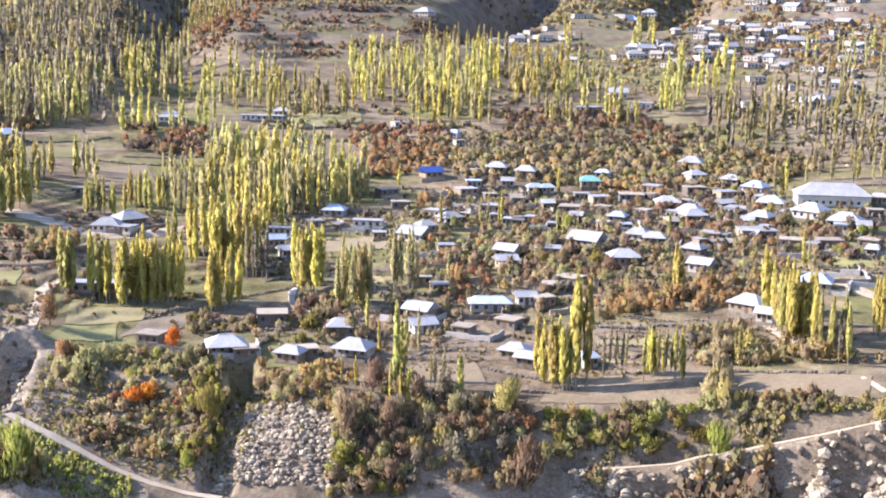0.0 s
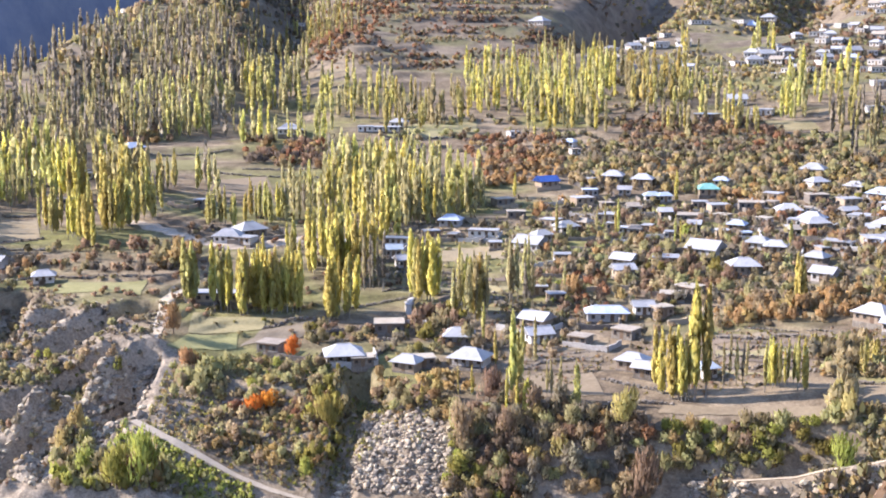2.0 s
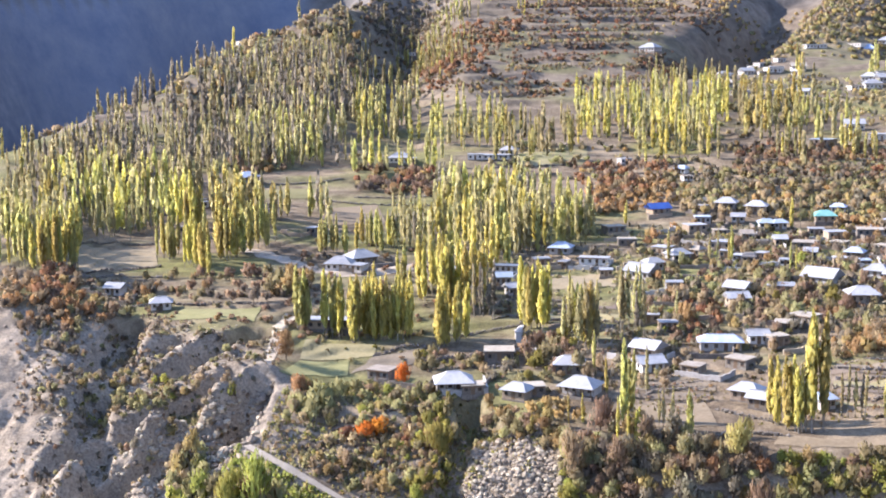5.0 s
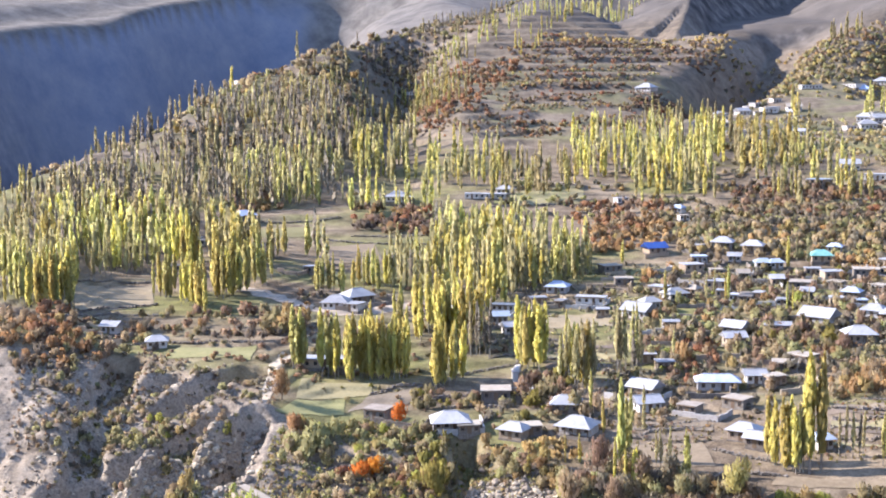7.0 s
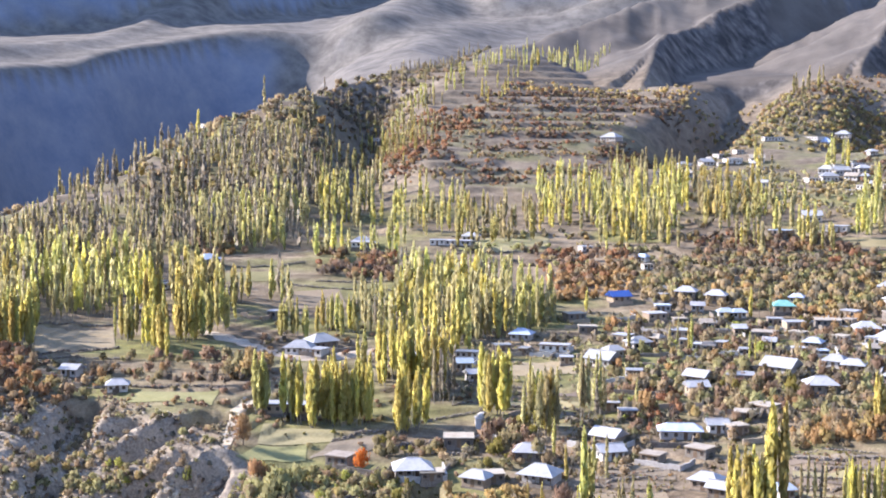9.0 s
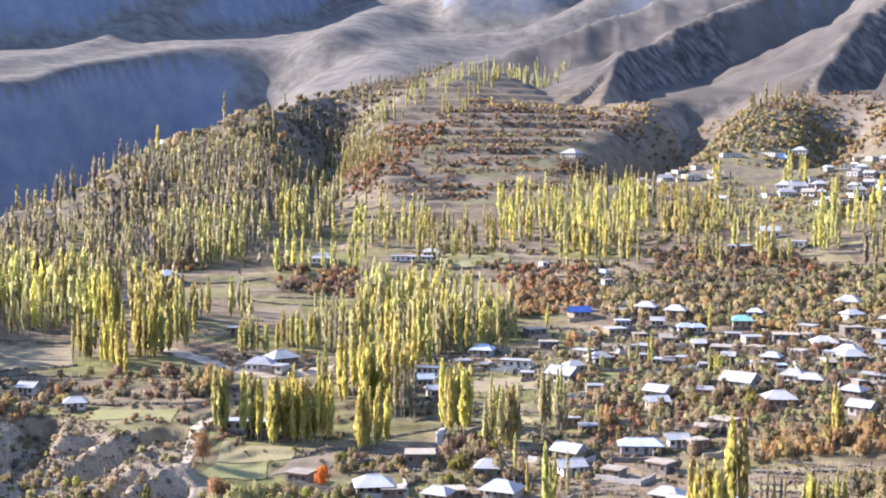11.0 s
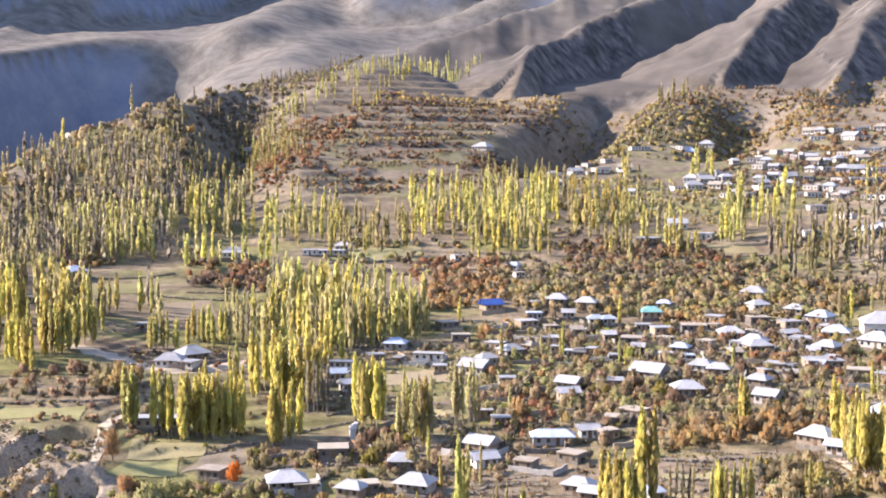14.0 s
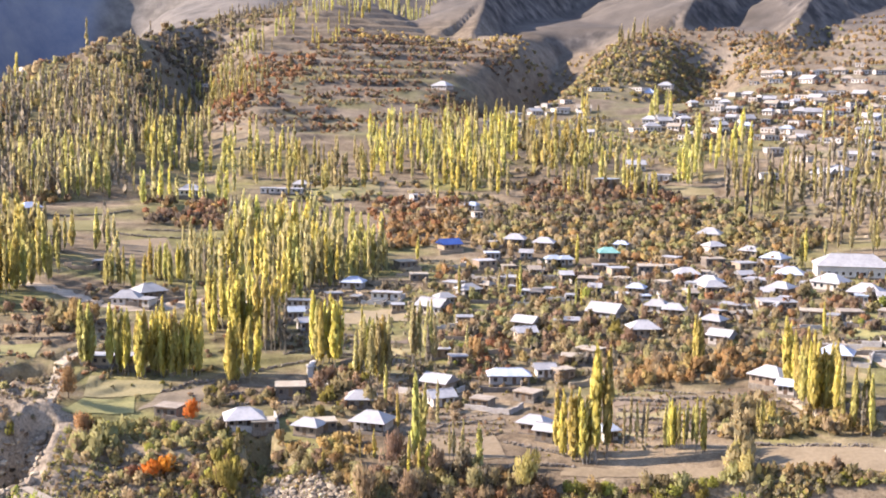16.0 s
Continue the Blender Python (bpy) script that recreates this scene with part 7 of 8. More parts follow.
def smooth_line(pts, step):
    p = np.array(pts, float)
    s = np.r_[0, np.cumsum(np.hypot(*np.diff(p, axis=0).T))]
    t = np.linspace(0, s[-1], max(3, int(s[-1] / step)))
    q = np.stack([np.interp(t, s, p[:, 0]), np.interp(t, s, p[:, 1])], 1)
    if len(q) > 8:
        for _ in range(6):
            q[1:-1] = (q[:-2] + 2 * q[1:-1] + q[2:]) / 4
    return q


def track(pts, width, label):
    q = smooth_line(pts, 1.0)
    d = np.gradient(q, axis=0)
    nrm = np.stack([-d[:, 1], d[:, 0]], 1) / np.linalg.norm(d, axis=1, keepdims=True)
    w = width / 2 * (1 + 0.45 * fbm(q[:, 0], q[:, 1], 4, 3, 95))[:, None]
    draped("track", q - nrm * w, q + nrm * w, 0.14, M_TRACK, label, "road", 0.7)


def stone_arrays(rough):
    """A broken stone of unit size."""
    bm = bmesh.new()
    bmesh.ops.create_icosphere(bm, subdivisions=1, radius=0.5)
    stretch = rng.uniform(0.6, 1.3, 3) * np.array([1, 1, 0.75])
    v = np.array([(p.co.x, p.co.y, p.co.z) for p in bm.verts]) * stretch * rng.uniform(1 - rough, 1 + rough, (len(bm.verts), 1))
    f = np.array([[q.index for q in p.verts] for p in bm.faces])
    bm.free()
    return v, f


STONES = [stone_arrays(0.28) for _ in range(7)]


def heap(name, xs, ys, zs, size, label, category, kind="", material=None):
    """Stones of the given sizes joined into one mesh."""
    verts, faces, off = [], [], 0
    for x, y, z, s in zip(xs, ys, zs, size):
        v, f = STONES[int(rng.integers(len(STONES)))]
        a = rng.uniform(0, 6.28)
        c, n = math.cos(a), math.sin(a)
        verts.append(np.stack([(v[:, 0] * c - v[:, 1] * n) * s + x, (v[:, 0] * n + v[:, 1] * c) * s + y, v[:, 2] * s + z], 1))
        faces.append(f + off)
        off += len(v)
    me = mesh_from(name, np.concatenate(verts), np.concatenate(faces), material or M_STONE)
    return tagged(new(name, me), label, category, kind=kind)


def strew(corners, n, lo, hi, label):
    p = off_the_tracks(spread(corners, n, 0.3), 0.4)
    size = lo + (hi - lo) * rng.uniform(0, 1, len(p)) ** 4
    heap("scree", p[:, 0], p[:, 1], surface_z(p[:, 0], p[:, 1]) + size * 0.12, size, label, "rocks", "stuff")


def stone_wall(pts, high, label):
    """A dry-stone wall: courses of uneven stones along a line."""
    q = smooth_line(pts, 0.55)
    xs, ys, zs, ss = [], [], [], []
    courses = max(1, int(high / 0.42))
    for c in range(courses):
        g = surface_z(q[:, 0], q[:, 1]) + 0.15 + c * 0.42
        keep = np.ones(len(q), bool) if c < courses - 1 else rng.uniform(0, 1, len(q)) < 0.75
        n = int(keep.sum())
        xs.append(q[keep, 0] + rng.normal(0, 0.1, n)), ys.append(q[keep, 1] + rng.normal(0, 0.1, n)), zs.append(g[keep]), ss.append(rng.uniform(0.6, 0.95, n))
    heap("stone_wall", np.concatenate(xs), np.concatenate(ys), np.concatenate(zs), np.concatenate(ss), label, "wall", material=M_WALL["stone"])


def yard_wall(x, y, w, d, turn, tone):
    """A low wall round two sides of a yard, stepping with the ground."""
    bm = bmesh.new()
    c, s = math.cos(radians(turn)), math.sin(radians(turn))
    for (x0, y0), (x1, y1) in (((-w / 2, -d / 2), (w / 2, -d / 2)), ((w / 2, -d / 2 + 0.4), (w / 2, d / 2))):
        n = max(2, int(math.hypot(x1 - x0, y1 - y0) / 2.5))
        for i in range(n):
            a, b = i / n, (i + 1) / n
            ax, ay, bx, by = x0 + (x1 - x0) * a, y0 + (y1 - y0) * a, x0 + (x1 - x0) * b, y0 + (y1 - y0) * b
            mx, my = (ax + bx) / 2, (ay + by) / 2
            g = at(x + mx * c - my * s, y + mx * s + my * c)
            box(bm, min(ax, bx) - (0.2 if ax == bx else 0), max(ax, bx) + (0.2 if ax == bx else 0), min(ay, by) - (0.2 if ay == by else 0), max(ay, by) + (0.2 if ay == by else 0), g - 0.8, g + rng.uniform(1.2, 1.6))
    me = bpy.data.meshes.new("yard_wall")
    bm.normal_update()
    bm.to_mesh(me)
    bm.free()
    me.materials.append(M_WALL[tone])
    ob = tagged(new("yard_wall", me), {"mud": "low mud wall round a village yard", "stone": "low dry-stone wall round a village yard", "grey": "low grey cement wall round a yard"}[tone], "wall")
    ob.matrix_world = pose(x, y, 0, 0, 0, turn)


def shrine(x, y):
    """A small whitewashed hut with a low dome."""
    hut = tagged(new("domed_hut"), "small whitewashed hut with a low dome", "hut")
    hut.matrix_world = pose(x, y, at(x, y) - 0.1, 0, 0, 12)
    part("wall", boxed(-1.9, 1.9, -1.9, 1.9, -0.4, 2.3), M_WALL["white"], hut)
    part("cornice", boxed(-2.1, 2.1, -2.1, 2.1, 2.3, 2.5), M_WALL["grey"], hut)
    bm = bmesh.new()
    bmesh.ops.create_uvsphere(bm, u_segments=20, v_segments=10, radius=1.7)
    bmesh.ops.delete(bm, geom=[v for v in bm.verts if v.co.z < -0.05], context="VERTS")
    for v in bm.verts:
        v.co.z = v.co.z * 0.85 + 2.5
    for f in bm.faces:
        f.smooth = True
    part("dome", bm, M_WALL["white"], hut)
    part("door", boxed(-0.45, 0.45, -1.96, -1.88, 0.0, 1.8), M_WOOD, hut)


yard_wall(-49.3, 299.4, 11.0, 10.0, 14, "grey")
yard_wall(-24.3, 310.4, 13.1, 11.3, 93, "mud")
yard_wall(-7.4, 325.2, 12.8, 11.6, -30, "grey")
yard_wall(8.3, 312.2, 12.0, 8.3, -26, "grey")
yard_wall(10.0, 329.5, 11.3, 8.2, 3, "stone")
yard_wall(32.1, 333.2, 13.7, 8.1, 28, "mud")
yard_wall(23.3, 295.9, 10.4, 10.8, 65, "mud")
yard_wall(-37.6, 321.0, 10.9, 7.7, 98, "grey")
yard_wall(-62.9, 302.4, 12.5, 10.1, -15, "stone")
yard_wall(-96.8, 337.4, 10.1, 8.5, 93, "stone")
yard_wall(-96.3, 421.3, 11.9, 9.9, 43, "stone")
yard_wall(-102.8, 410.6, 9.5, 10.8, 1, "mud")
yard_wall(-40.2, 427.7, 12.8, 11.7, 18, "mud")
yard_wall(-27.8, 425.2, 14.3, 7.2, 75, "stone")
yard_wall(-26.4, 426.4, 13.0, 9.9, -8, "grey")
yard_wall(-53.4, 413.7, 11.3, 8.0, 83, "grey")
yard_wall(-52.4, 388.8, 10.3, 8.7, 121, "stone")
yard_wall(-11.1, 419.2, 8.1, 10.7, 118, "mud")
yard_wall(3.3, 442.9, 9.9, 8.4, -26, "grey")
yard_wall(-6.4, 504.1, 10.1, 9.6, 26, "mud")
yard_wall(11.5, 508.5, 8.3, 10.6, -33, "stone")
yard_wall(15.0, 514.9, 15.9, 9.1, 80, "grey")
yard_wall(50.5, 455.8, 10.2, 9.9, -11, "mud")
yard_wall(50.9, 396.7, 8.7, 7.5, -31, "stone")
yard_wall(70.4, 473.5, 12.4, 7.5, 86, "stone")
yard_wall(70.0, 397.6, 15.8, 9.1, 75, "grey")
yard_wall(86.6, 455.9, 8.8, 10.7, 0, "stone")
yard_wall(87.7, 436.7, 10.5, 8.2, -27, "grey")
yard_wall(83.9, 430.4, 9.7, 7.1, 14, "stone")
yard_wall(100.7, 514.9, 15.9, 9.4, 67, "mud")
yard_wall(96.2, 478.6, 15.3, 11.5, 9, "stone")
yard_wall(115.5, 487.1, 9.5, 10.5, -31, "stone")
yard_wall(108.7, 476.0, 10.1, 11.6, 48, "stone")
yard_wall(113.1, 448.1, 12.7, 11.8, -19, "stone")
yard_wall(107.7, 420.4, 12.5, 9.6, -41, "stone")
yard_wall(101.1, 332.7, 11.9, 10.9, -22, "grey")
yard_wall(113.2, 461.4, 9.1, 9.4, 48, "stone")
yard_wall(61.5, 470.5, 9.5, 9.1, 102, "stone")
yard_wall(-6.5, 391.9, 10.0, 10.9, 2, "grey")
yard_wall(106.7, 437.2, 14.3, 8.1, -36, "mud")
yard_wall(90.9, 400.8, 11.7, 7.4, 63, "stone")
yard_wall(102.4, 381.5, 10.7, 8.6, -15, "mud")
yard_wall(120.2, 376.8, 14.5, 11.7, -2, "grey")
yard_wall(124.3, 375.2, 14.8, 10.5, -31, "grey")
yard_wall(71.4, 425.0, 14.1, 9.0, 90, "stone")
yard_wall(13.2, 482.6, 11.2, 11.8, 23, "stone")
yard_wall(-21.3, 477.3, 8.2, 9.9, 27, "mud")
yard_wall(-18.4, 458.9, 14.7, 9.0, 100, "mud")
yard_wall(56.1, 506.6, 15.7, 8.1, -14, "stone")
yard_wall(140.2, 423.3, 8.4, 10.6, -10, "stone")
yard_wall(143.7, 448.3, 8.7, 10.4, -8, "mud")
yard_wall(-182.6, 489.5, 14.6, 8.1, 99, "stone")
yard_wall(-178.2, 445.4, 14.8, 9.6, -5, "stone")
yard_wall(-135.5, 454.8, 8.2, 11.8, -13, "mud")
yard_wall(-165.9, 357.6, 14.3, 7.7, -8, "mud")
yard_wall(108.8, 438.2, 14.1, 11.5, -11, "grey")
yard_wall(65.0, 441.0, 9.6, 11.4, -40, "mud")
yard_wall(120.7, 397.4, 14.0, 8.6, 73, "mud")
yard_wall(22.5, 431.9, 10.3, 8.7, 68, "mud")
yard_wall(27.6, 425.0, 13.6, 8.1, -7, "grey")
yard_wall(124.4, 397.0, 10.4, 8.9, -11, "grey")
yard_wall(23.9, 437.0, 8.9, 9.6, 76, "stone")
yard_wall(93.3, 416.2, 14.6, 8.0, 73, "stone")
yard_wall(59.9, 422.7, 10.6, 9.1, -1, "grey")
yard_wall(33.3, 458.3, 11.8, 9.8, 98, "grey")
yard_wall(38.7, 438.5, 12.6, 7.5, -13, "stone")
yard_wall(74.1, 475.0, 11.1, 9.8, -36, "stone")
yard_wall(81.7, 397.4, 8.9, 8.9, 59, "stone")
yard_wall(96.6, 451.7, 10.1, 8.7, 109, "stone")
yard_wall(84.8, 455.7, 12.1, 8.9, 57, "grey")
yard_wall(116.6, 366.7, 15.2, 7.8, -24, "stone")
yard_wall(67.1, 421.9, 12.5, 10.7, 8, "stone")
yard_wall(79.8, 390.8, 13.9, 7.7, 112, "stone")
yard_wall(89.7, 459.0, 13.4, 7.5, 63, "grey")
yard_wall(24.7, 476.4, 12.1, 8.6, 12, "grey")
yard_wall(20.9, 467.6, 8.0, 8.1, 6, "stone")
yard_wall(97.6, 397.5, 8.8, 9.0, -40, "stone")
yard_wall(12.8, 491.7, 15.2, 8.0, 8, "stone")
yard_wall(57.3, 454.7, 12.2, 8.1, -32, "grey")
field([(-94.3, 295.8), (-79.0, 304.4), (-81.5, 314.6), (-92.4, 307.9)], "green", "green winter field on the cliff edge")
field([(-92.7, 308.9), (-76.0, 319.1), (-76.8, 327.6), (-96.6, 327.6)], "olive", "dry grass field beside the poplars")
field([(-78.8, 306.0), (-62.2, 317.0), (-64.2, 327.8), (-75.8, 318.1)], "plough_and_shade", "grey-brown ploughed field")
field([(-139.8, 338.3), (-113.9, 337.3), (-116.2, 349.7), (-139.3, 348.7)], "green", "small green field above the gully")
field([(-184.1, 375.3), (-166.8, 397.4), (-178.3, 422.4), (-202.8, 414.0)], "tan", "pale stubble field by the poplars")
field([(-131.1, 471.1), (-108.7, 483.4), (-118.6, 511.9), (-139.3, 501.0)], "tan", "pale stubble field")
field([(-176.9, 507.0), (-142.8, 522.3), (-147.9, 541.2), (-170.6, 528.7)], "green", "green field at the foot of the wooded slope")
field([(21.6, 271.1), (56.2, 265.6), (56.2, 269.2), (23.1, 274.5)], "tan", "pale stubble field on the edge of the bank")
field([(63.0, 266.7), (88.8, 258.7), (92.8, 267.9), (66.2, 276.2)], "tan", "pale stubble field on the edge of the bank")
field([(105.9, 353.5), (123.4, 353.6), (128.9, 370.2), (110.8, 365.1)], "green", "green field among the houses")
field([(108.5, 492.7), (124.7, 483.7), (127.7, 503.6), (113.4, 509.0)], "olive", "dry green field behind the houses")
field([(70.2, 493.5), (87.6, 493.3), (88.8, 508.8), (72.7, 509.3)], "olive", "dry green field behind the houses")
field([(-39.6, 396.5), (-16.6, 396.7), (-17.2, 411.1), (-41.1, 415.5)], "tan", "yellow stubble field among the poplars")
field([(-11.3, 276.3), (10.4, 279.3), (8.1, 292.9), (-9.8, 289.3)], "tan", "bare yellow field in front of the houses")
field([(-67.3, 585.1), (-38.3, 593.3), (-40.4, 624.7), (-70.4, 620.0)], "olive", "green field below the poplar wood")
field([(-0.2, 308.0), (13.7, 307.7), (12.6, 316.7), (1.2, 316.0)], "tan", "bare yard in front of the houses")
field([(-79.2, 586.2), (-44.0, 595.9), (-45.9, 620.7), (-80.4, 611.1)], "green", "green field below the poplar wood")
field([(78.0, 588.9), (118.2, 596.8), (114.1, 604.2), (85.9, 609.8)], "olive", "dry grass field on a terrace")
track([p[:2] for p in LEDGES[1][0]], 2.2, "pale dusty track along the slope")
track([p[:2] for p in LEDGES[0][0]], 1.05, "narrow pale footpath on the rocky slope")
track([(-148.7, 422.6), (-130.3, 411.9), (-108.4, 402.7), (-94.9, 409.1), (-82.5, 423.0)], 7.0, "broad pale dirt road into the village")
track([(80.0, 312.4), (80.6, 301.9), (81.9, 292.8)], 2.4, "short pale path beside poplars")
track([(104.3, 339.8), (109.4, 327.2), (112.9, 321.2)], 4.0, "pale dirt road between fields")
track([(90.4, 268.2), (91.7, 264.6), (93.2, 260.9)], 1.4, "pale dirt track at the field end")
track([(-106.1, 346.6), (-105.2, 330.2), (-100.8, 313.7), (-99.7, 300.4)], 3.5, "pale dirt track on the cliff edge")
stone_wall([(-76.0, 319.1), (-71.3, 325.3), (-64.2, 327.8)], 1.2, "dry-stone field wall of grey boulders")
stone_wall([(-57.6, 338.1), (-50.3, 346.4), (-41.9, 356.0)], 1.2, "dry-stone field wall of grey boulders")
stone_wall([(38.5, 307.1), (50.5, 304.3), (61.2, 302.9)], 1.0, "dry-stone field wall of grey boulders")
stone_wall([(61.7, 301.8), (71.4, 305.8), (76.4, 304.0)], 1.2, "dry-stone field wall of grey boulders")
stone_wall([(-47.4, 294.2), (-44.2, 299.8), (-42.6, 308.1)], 1.6, "dry-stone field wall of grey boulders")
stone_wall([(-54.9, 311.2), (-48.4, 314.3), (-39.8, 313.5)], 1.2, "dry-stone field wall of grey boulders")
stone_wall([(-58.9, 317.6), (-49.5, 321.7), (-38.4, 326.2)], 1.0, "dry-stone field wall of grey boulders")
stone_wall([(-12.1, 293.8), (-2.9, 299.0), (8.1, 303.9)], 0.9, "dry-stone field wall of grey boulders")
stone_wall([(-10.9, 297.8), (-0.2, 306.5), (10.9, 306.3)], 0.8, "dry-stone field wall of grey boulders")
stone_wall([(10.3, 287.3), (14.1, 284.7), (22.8, 280.1)], 1.2, "dry-stone field wall of grey boulders")
stone_wall([(10.0, 273.8), (15.0, 275.6), (24.9, 273.9)], 1.2, "dry-stone field wall of grey boulders")
stone_wall([(64.0, 277.7), (76.6, 273.0), (87.8, 269.6)], 1.0, "dry-stone field wall of grey boulders")
stone_wall([(37.8, 313.2), (47.6, 312.9), (58.5, 311.0)], 0.9, "dry-stone field wall of grey boulders")
stone_wall([(40.1, 320.5), (52.8, 319.2), (67.3, 313.3)], 0.8, "dry-stone field wall of grey boulders")
stone_wall([(37.2, 300.7), (47.0, 298.8), (56.8, 293.6)], 0.9, "dry-stone field wall of grey boulders")
stone_wall([(36.9, 292.7), (46.0, 291.9), (58.1, 286.2)], 0.9, "dry-stone field wall of grey boulders")
stone_wall([(-51.3, 378.5), (-42.0, 386.2), (-31.2, 380.2)], 0.9, "dry-stone field wall of grey boulders")
stone_wall([(-37.2, 357.1), (-26.3, 360.5), (-13.2, 356.3)], 0.9, "dry-stone field wall of grey boulders")
stone_wall([(-34.5, 345.8), (-20.7, 348.4), (-9.6, 343.4)], 0.9, "dry-stone field wall of grey boulders")
stone_wall([(-50.2, 358.5), (-46.0, 363.1), (-35.9, 359.7)], 0.9, "dry-stone field wall of grey boulders")
stone_wall([(103.5, 353.1), (110.6, 345.7), (120.6, 345.0)], 1.0, "dry-stone field wall of grey boulders")
stone_wall([(34.5, 374.4), (42.4, 370.6), (50.0, 365.1)], 1.2, "dry-stone field wall of grey boulders")
stone_wall([(-181.5, 364.3), (-172.7, 381.2), (-156.5, 382.7)], 1.0, "dry-stone field wall of grey boulders")
stone_wall([(-144.0, 355.4), (-129.2, 353.1), (-115.4, 352.6)], 1.0, "dry-stone field wall of grey boulders")
stone_wall([(-163.0, 347.1), (-155.9, 350.4), (-149.1, 355.0)], 1.0, "dry-stone field wall of grey boulders")
stone_wall([(-182.6, 371.5), (-177.2, 387.9), (-165.5, 396.3)], 0.9, "dry-stone field wall of grey boulders")
stone_wall([(-204.2, 416.7), (-195.7, 429.0), (-180.8, 428.4)], 1.0, "dry-stone field wall of grey boulders")
stone_wall([(-140.7, 514.6), (-128.0, 511.7), (-95.0, 511.3)], 1.0, "dry-stone field wall of grey boulders")
stone_wall([(-131.2, 524.3), (-112.1, 525.7), (-98.2, 528.5)], 1.0, "dry-stone field wall of grey boulders")
stone_wall([(-186.9, 535.8), (-169.6, 545.7), (-145.3, 560.5)], 1.2, "dry-stone field wall of grey boulders")
stone_wall([(-87.8, 625.0), (-65.5, 624.1), (-46.4, 626.8)], 1.2, "dry-stone field wall of grey boulders")
stone_wall([(-81.7, 581.3), (-61.5, 586.8), (-43.7, 591.4)], 1.2, "dry-stone field wall of grey boulders")
stone_wall([(77.6, 584.9), (94.9, 581.3), (118.9, 587.1)], 1.2, "dry-stone field wall of grey boulders")
stone_wall([(79.7, 581.1), (98.8, 573.6), (117.1, 564.5)], 1.2, "dry-stone field wall of grey boulders")
stone_wall([(71.5, 555.4), (95.4, 552.8), (110.7, 544.4)], 1.2, "dry-stone field wall of grey boulders")
stone_wall([(105.3, 614.5), (118.8, 615.1), (124.3, 602.2)], 1.0, "dry-stone field wall of grey boulders")
stone_wall([(-37.8, 585.3), (-12.3, 592.9), (3.3, 588.5)], 1.2, "dry-stone field wall of grey boulders")
stone_wall([(8.7, 617.3), (30.4, 618.1), (51.5, 612.2)], 1.2, "dry-stone field wall of grey boulders")
strew([(-46.8, 252.7), (-40.2, 272.0), (-32.4, 274.1), (-21.8, 264.1), (-20.6, 251.7)], 5200, 0.2, 1.9, "scree of pale grey boulders on the steep bank")
strew([(-146.1, 272.3), (-125.3, 275.3), (-105.1, 284.2), (-101.2, 261.6), (-109.9, 238.9), (-130.7, 240.8)], 1500, 0.20, 1.30, "loose grey stones in the eroded gully")
strew([(-125.1, 261.6), (-105.1, 284.2), (-95.0, 292.4), (-90.7, 261.7), (-104.2, 237.1), (-123.6, 251.8)], 2200, 0.3, 2.6, "broken rocks along the gully rim")
strew([(27, 259), (48, 256.2), (62, 253.5), (78, 249.0), (91, 247.0), (88, 239), (60, 247), (28, 253)], 2600, 0.35, 2.60, "broken grey rocks below the path")
strew([(-79.6, 269.0), (-54.6, 272.6), (-53.6, 254.9), (-68.4, 258.1)], 380, 0.30, 1.20, "stones between the orchard terraces")
strew([(162.0, 605.7), (205.4, 604.9), (170.2, 496.1), (142.7, 503.7)], 260, 0.50, 2.20, "rocky slope strewn with grey boulders")
strew([(-50.6, 1041.5), (-1.6, 1129.4), (-1.3, 1041.8), (-43.8, 992.0)], 120, 0.80, 3.00, "rock outcrop at the foot of the spur")
stone_wall([(-70.7, 267.3), (-62.9, 270.8), (-53.5, 270.2)], 0.9, "low stone wall of an orchard terrace")
stone_wall([(-70.3, 261.2), (-61.7, 265.4), (-52.6, 265.3)], 0.9, "low stone wall of an orchard terrace")
stone_wall([(-64.1, 259.7), (-57.1, 260.8), (-51.9, 261.4)], 0.9, "low stone wall of an orchard terrace")
stone_wall([(-75.7, 275.3), (-67.1, 278.5), (-56.9, 278.2)], 0.9, "low stone wall of an orchard terrace")
stone_wall([(-64.4, 283.8), (-57.3, 286.8), (-49.4, 286.3)], 0.9, "low stone wall of an orchard terrace")
stone_wall([(-77.1, 268.7), (-71.9, 272.2), (-65.7, 272.2)], 0.9, "low stone wall of an orchard terrace")
strew([(-165.4, 311.3), (-143.0, 332.0), (-110.2, 330.6), (-100.5, 291.7), (-123.5, 284.3), (-147.4, 275.0)], 1300, 0.20, 1.10, "loose stones on the eroded slope")
strew([(-44.6, 288.6), (-40.2, 285.2), (-19.4, 267.3), (-15.9, 251.5), (-25.1, 250.7)], 160, 0.40, 2.2, "larger boulders at the edge of the scree")
# the dark strips among these are painted shade of the terrace risers
field([(37.7, 311.7), (61.5, 304.8), (62.2, 308.3), (37.8, 313.2)], "plough_and_shade", "dark strip standing for a shaded terrace riser")
field([(37.2, 301.2), (59.8, 299.1), (60.5, 302.5), (37.6, 305.2)], "olive", "narrow terraced field strip")
field([(37.4, 297.2), (59.1, 291.6), (59.5, 293.5), (37.8, 300.1)], "plough_and_shade", "dark strip standing for a shaded terrace riser")
field([(35.2, 288.9), (53.9, 284.4), (54.3, 286.9), (35.3, 290.4)], "olive", "narrow terraced field strip")
field([(39.4, 314.5), (67.1, 311.9), (67.3, 312.9), (39.8, 318.5)], "plough_and_shade", "dark strip standing for a shaded terrace riser")
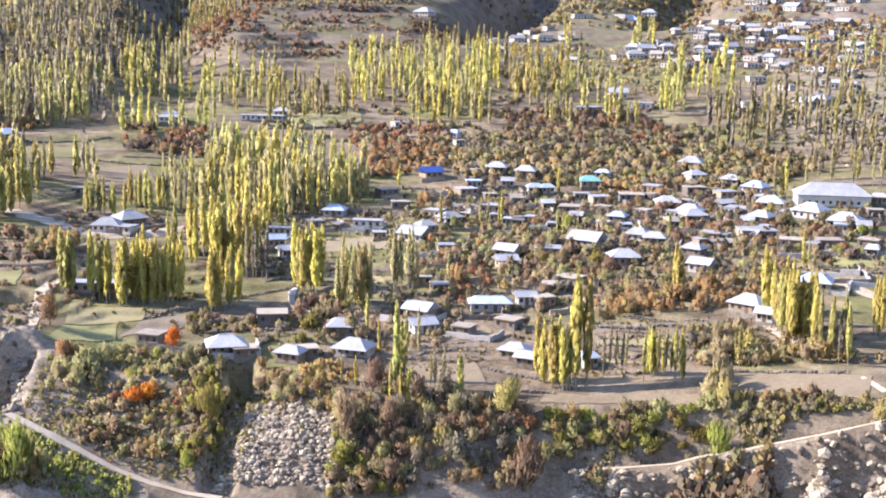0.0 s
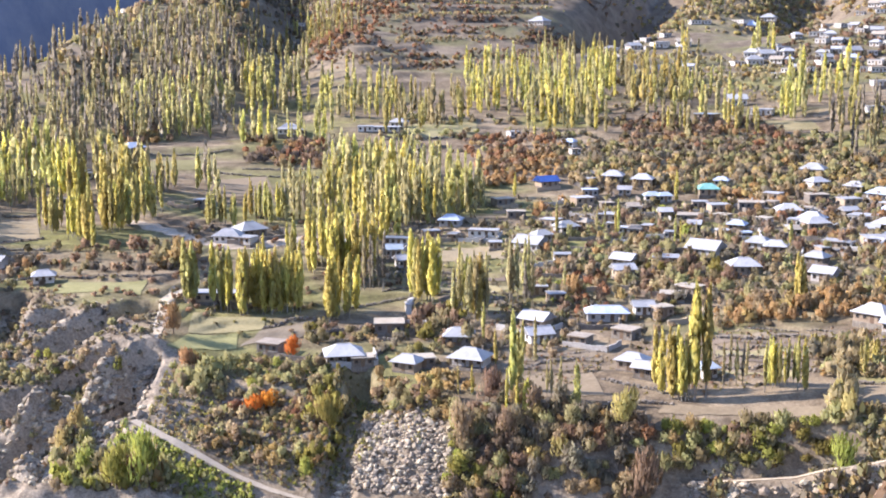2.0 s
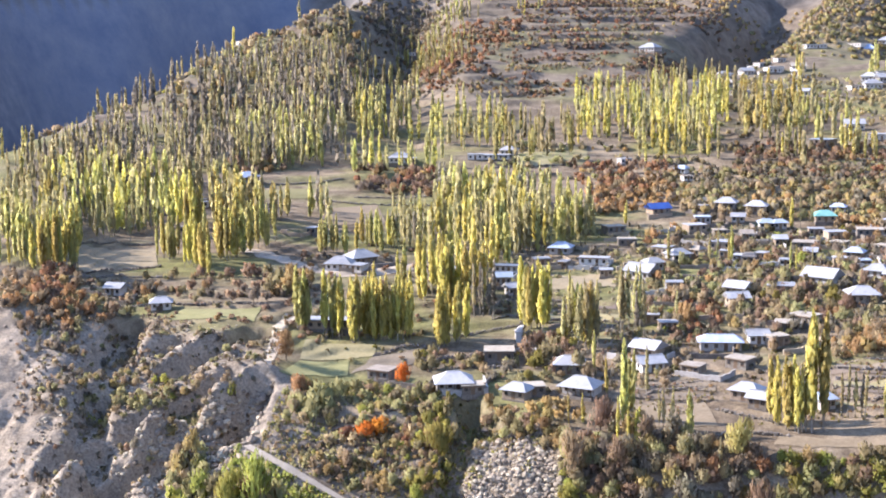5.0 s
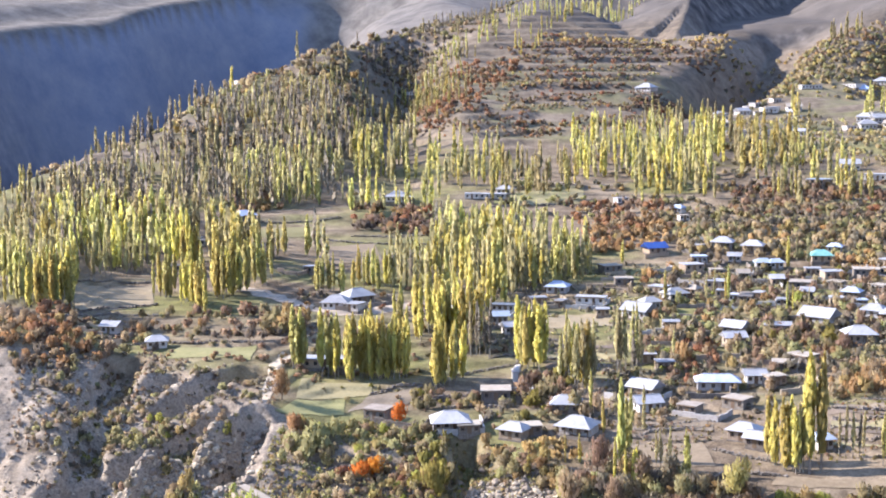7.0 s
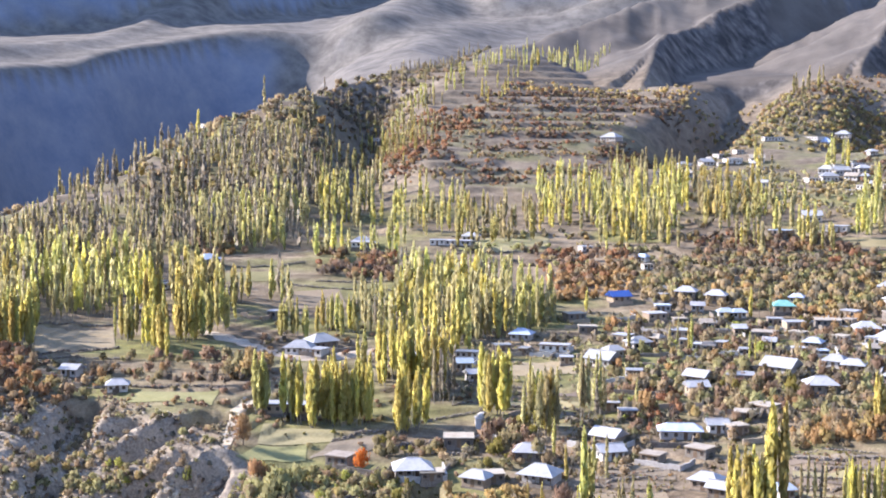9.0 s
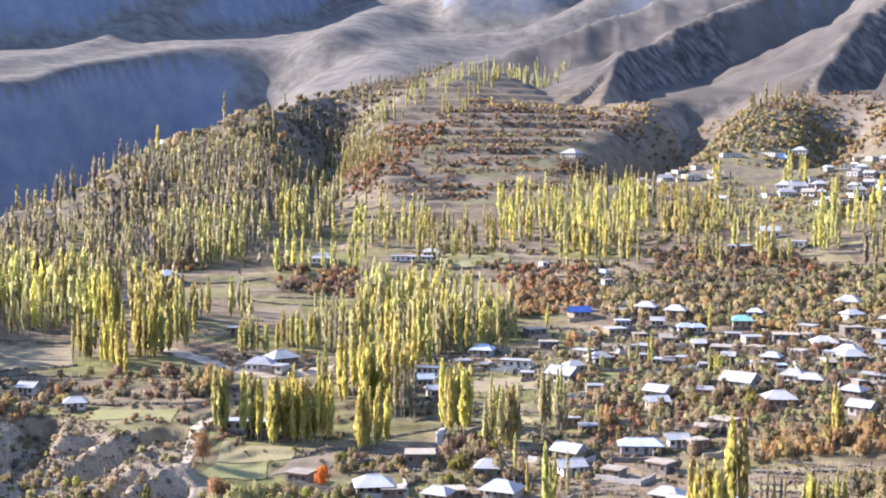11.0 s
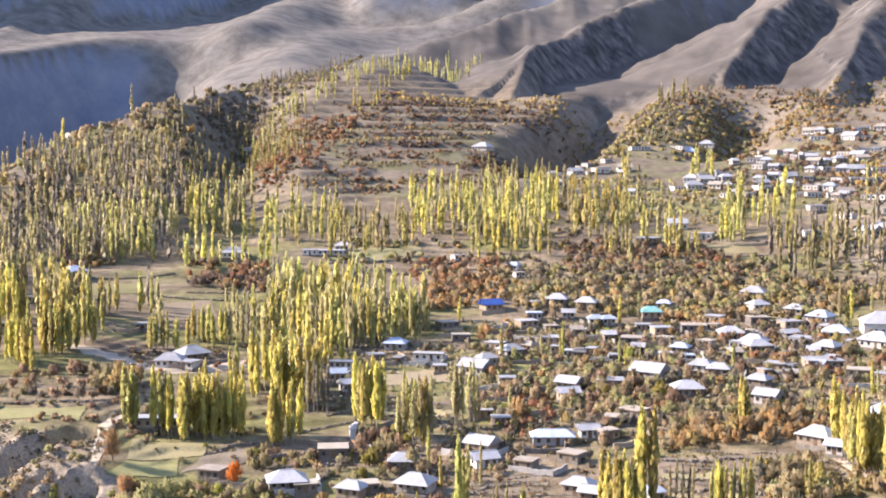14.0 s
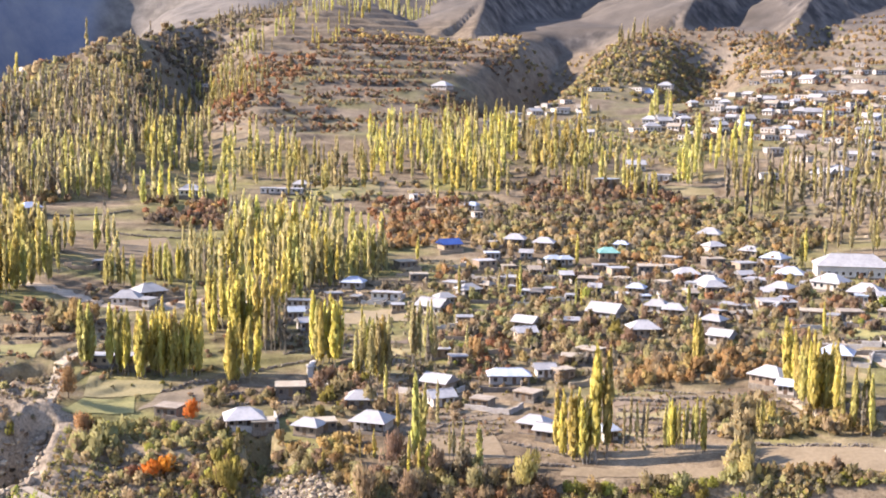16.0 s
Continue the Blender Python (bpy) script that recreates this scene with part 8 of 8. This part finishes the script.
field([(-37.1, 372.2), (-15.5, 371.7), (-15.7, 375.7), (-37.4, 375.1)], "plough_and_shade", "dark strip standing for a shaded terrace riser")
field([(-35.3, 361.3), (-13.3, 358.8), (-13.5, 363.2), (-35.8, 367.3)], "olive", "narrow terraced field strip")
field([(-33.6, 352.4), (-14.5, 349.7), (-14.7, 354.2), (-33.9, 355.4)], "plough_and_shade", "dark strip standing for a shaded terrace riser")
field([(-33.9, 339.3), (-15.6, 340.1), (-15.8, 344.1), (-34.2, 342.8)], "olive", "narrow terraced field strip")
field([(-12.6, 306.2), (9.4, 304.9), (9.5, 306.9), (-12.7, 308.2)], "plough_and_shade", "dark strip standing for a shaded terrace riser")
field([(-11.0, 299.8), (10.7, 301.8), (10.8, 303.8), (-11.1, 302.8)], "plough_and_shade", "dark strip standing for a shaded terrace riser")
field([(-12.2, 296.2), (9.2, 295.4), (9.3, 297.9), (-12.3, 297.7)], "plough_and_shade", "dark strip standing for a shaded terrace riser")
shrine(-39.3, 338.7)
yard_wall(109.2, 340.9, 9.9, 8.4, -2, "grey")
yard_wall(53.8, 435.2, 11.9, 6.1, 2, "grey")
yard_wall(141.1, 458.8, 14.5, 6.1, 2, "grey")
yard_wall(56.2, 486.3, 15.5, 8.6, 5, "mud")
yard_wall(138.2, 414.6, 13.1, 8.3, -8, "stone")
yard_wall(71.0, 365.7, 14.3, 9.2, -24, "mud")
yard_wall(24.8, 465.3, 18.0, 6.8, -10, "stone")
yard_wall(7.8, 423.4, 19.3, 7.1, 2, "stone")
yard_wall(10.4, 362.4, 18.8, 7.8, 0, "mud")
yard_wall(38.3, 478.0, 16.8, 9.3, 7, "mud")
yard_wall(50.0, 475.9, 10.1, 7.5, 4, "grey")
yard_wall(103.6, 372.9, 17.9, 9.8, 3, "grey")
yard_wall(107.5, 422.0, 13.1, 6.8, 5, "stone")
yard_wall(33.5, 402.6, 14.0, 7.2, 5, "stone")
yard_wall(10.7, 410.4, 15.0, 9.3, -15, "stone")
yard_wall(11.2, 461.9, 17.4, 8.6, -21, "grey")
yard_wall(97.4, 347.6, 13.5, 8.8, -8, "mud")
yard_wall(76.2, 416.6, 18.5, 8.4, -18, "stone")
yard_wall(130.3, 463.5, 12.7, 8.2, -10, "grey")
yard_wall(28.0, 356.4, 15.2, 8.2, -21, "mud")
yard_wall(104.3, 339.9, 19.9, 7.1, -5, "stone")
yard_wall(46.6, 375.1, 18.5, 6.8, -21, "stone")
yard_wall(21.3, 420.5, 9.9, 8.8, -6, "grey")
yard_wall(70.6, 346.9, 11.0, 8.1, -3, "stone")
yard_wall(105.6, 348.9, 17.5, 8.7, -17, "grey")
yard_wall(40.9, 442.1, 12.3, 9.8, -11, "stone")
yard_wall(22.0, 485.0, 16.3, 9.0, 13, "stone")
yard_wall(69.2, 381.3, 18.8, 10.0, -15, "mud")
yard_wall(78.9, 474.0, 10.3, 8.3, -11, "grey")
yard_wall(-4.2, 483.5, 10.2, 9.0, 12, "grey")
yard_wall(1.8, 375.0, 13.0, 6.6, -9, "stone")
yard_wall(87.6, 425.6, 15.9, 8.8, 8, "mud")
yard_wall(1.6, 470.5, 19.8, 6.5, 10, "mud")
yard_wall(136.1, 426.3, 12.2, 9.2, -2, "stone")
yard_wall(107.2, 380.7, 12.6, 6.5, -12, "stone")
yard_wall(112.8, 336.1, 11.4, 8.3, -8, "grey")
yard_wall(89.6, 398.0, 15.2, 9.0, -24, "grey")
yard_wall(152.5, 453.6, 17.5, 9.3, -23, "stone")
yard_wall(70.6, 431.8, 16.2, 6.6, -21, "stone")
yard_wall(64.3, 485.3, 13.7, 9.3, -15, "grey")
strew([(-172.6, 307.4), (-154.1, 328.7), (-123.9, 313.4), (-100.7, 285.8), (-111.9, 270.8), (-148.5, 261.3)], 700, 0.20, 1.10, "grey stones strewn over the eroded flank")
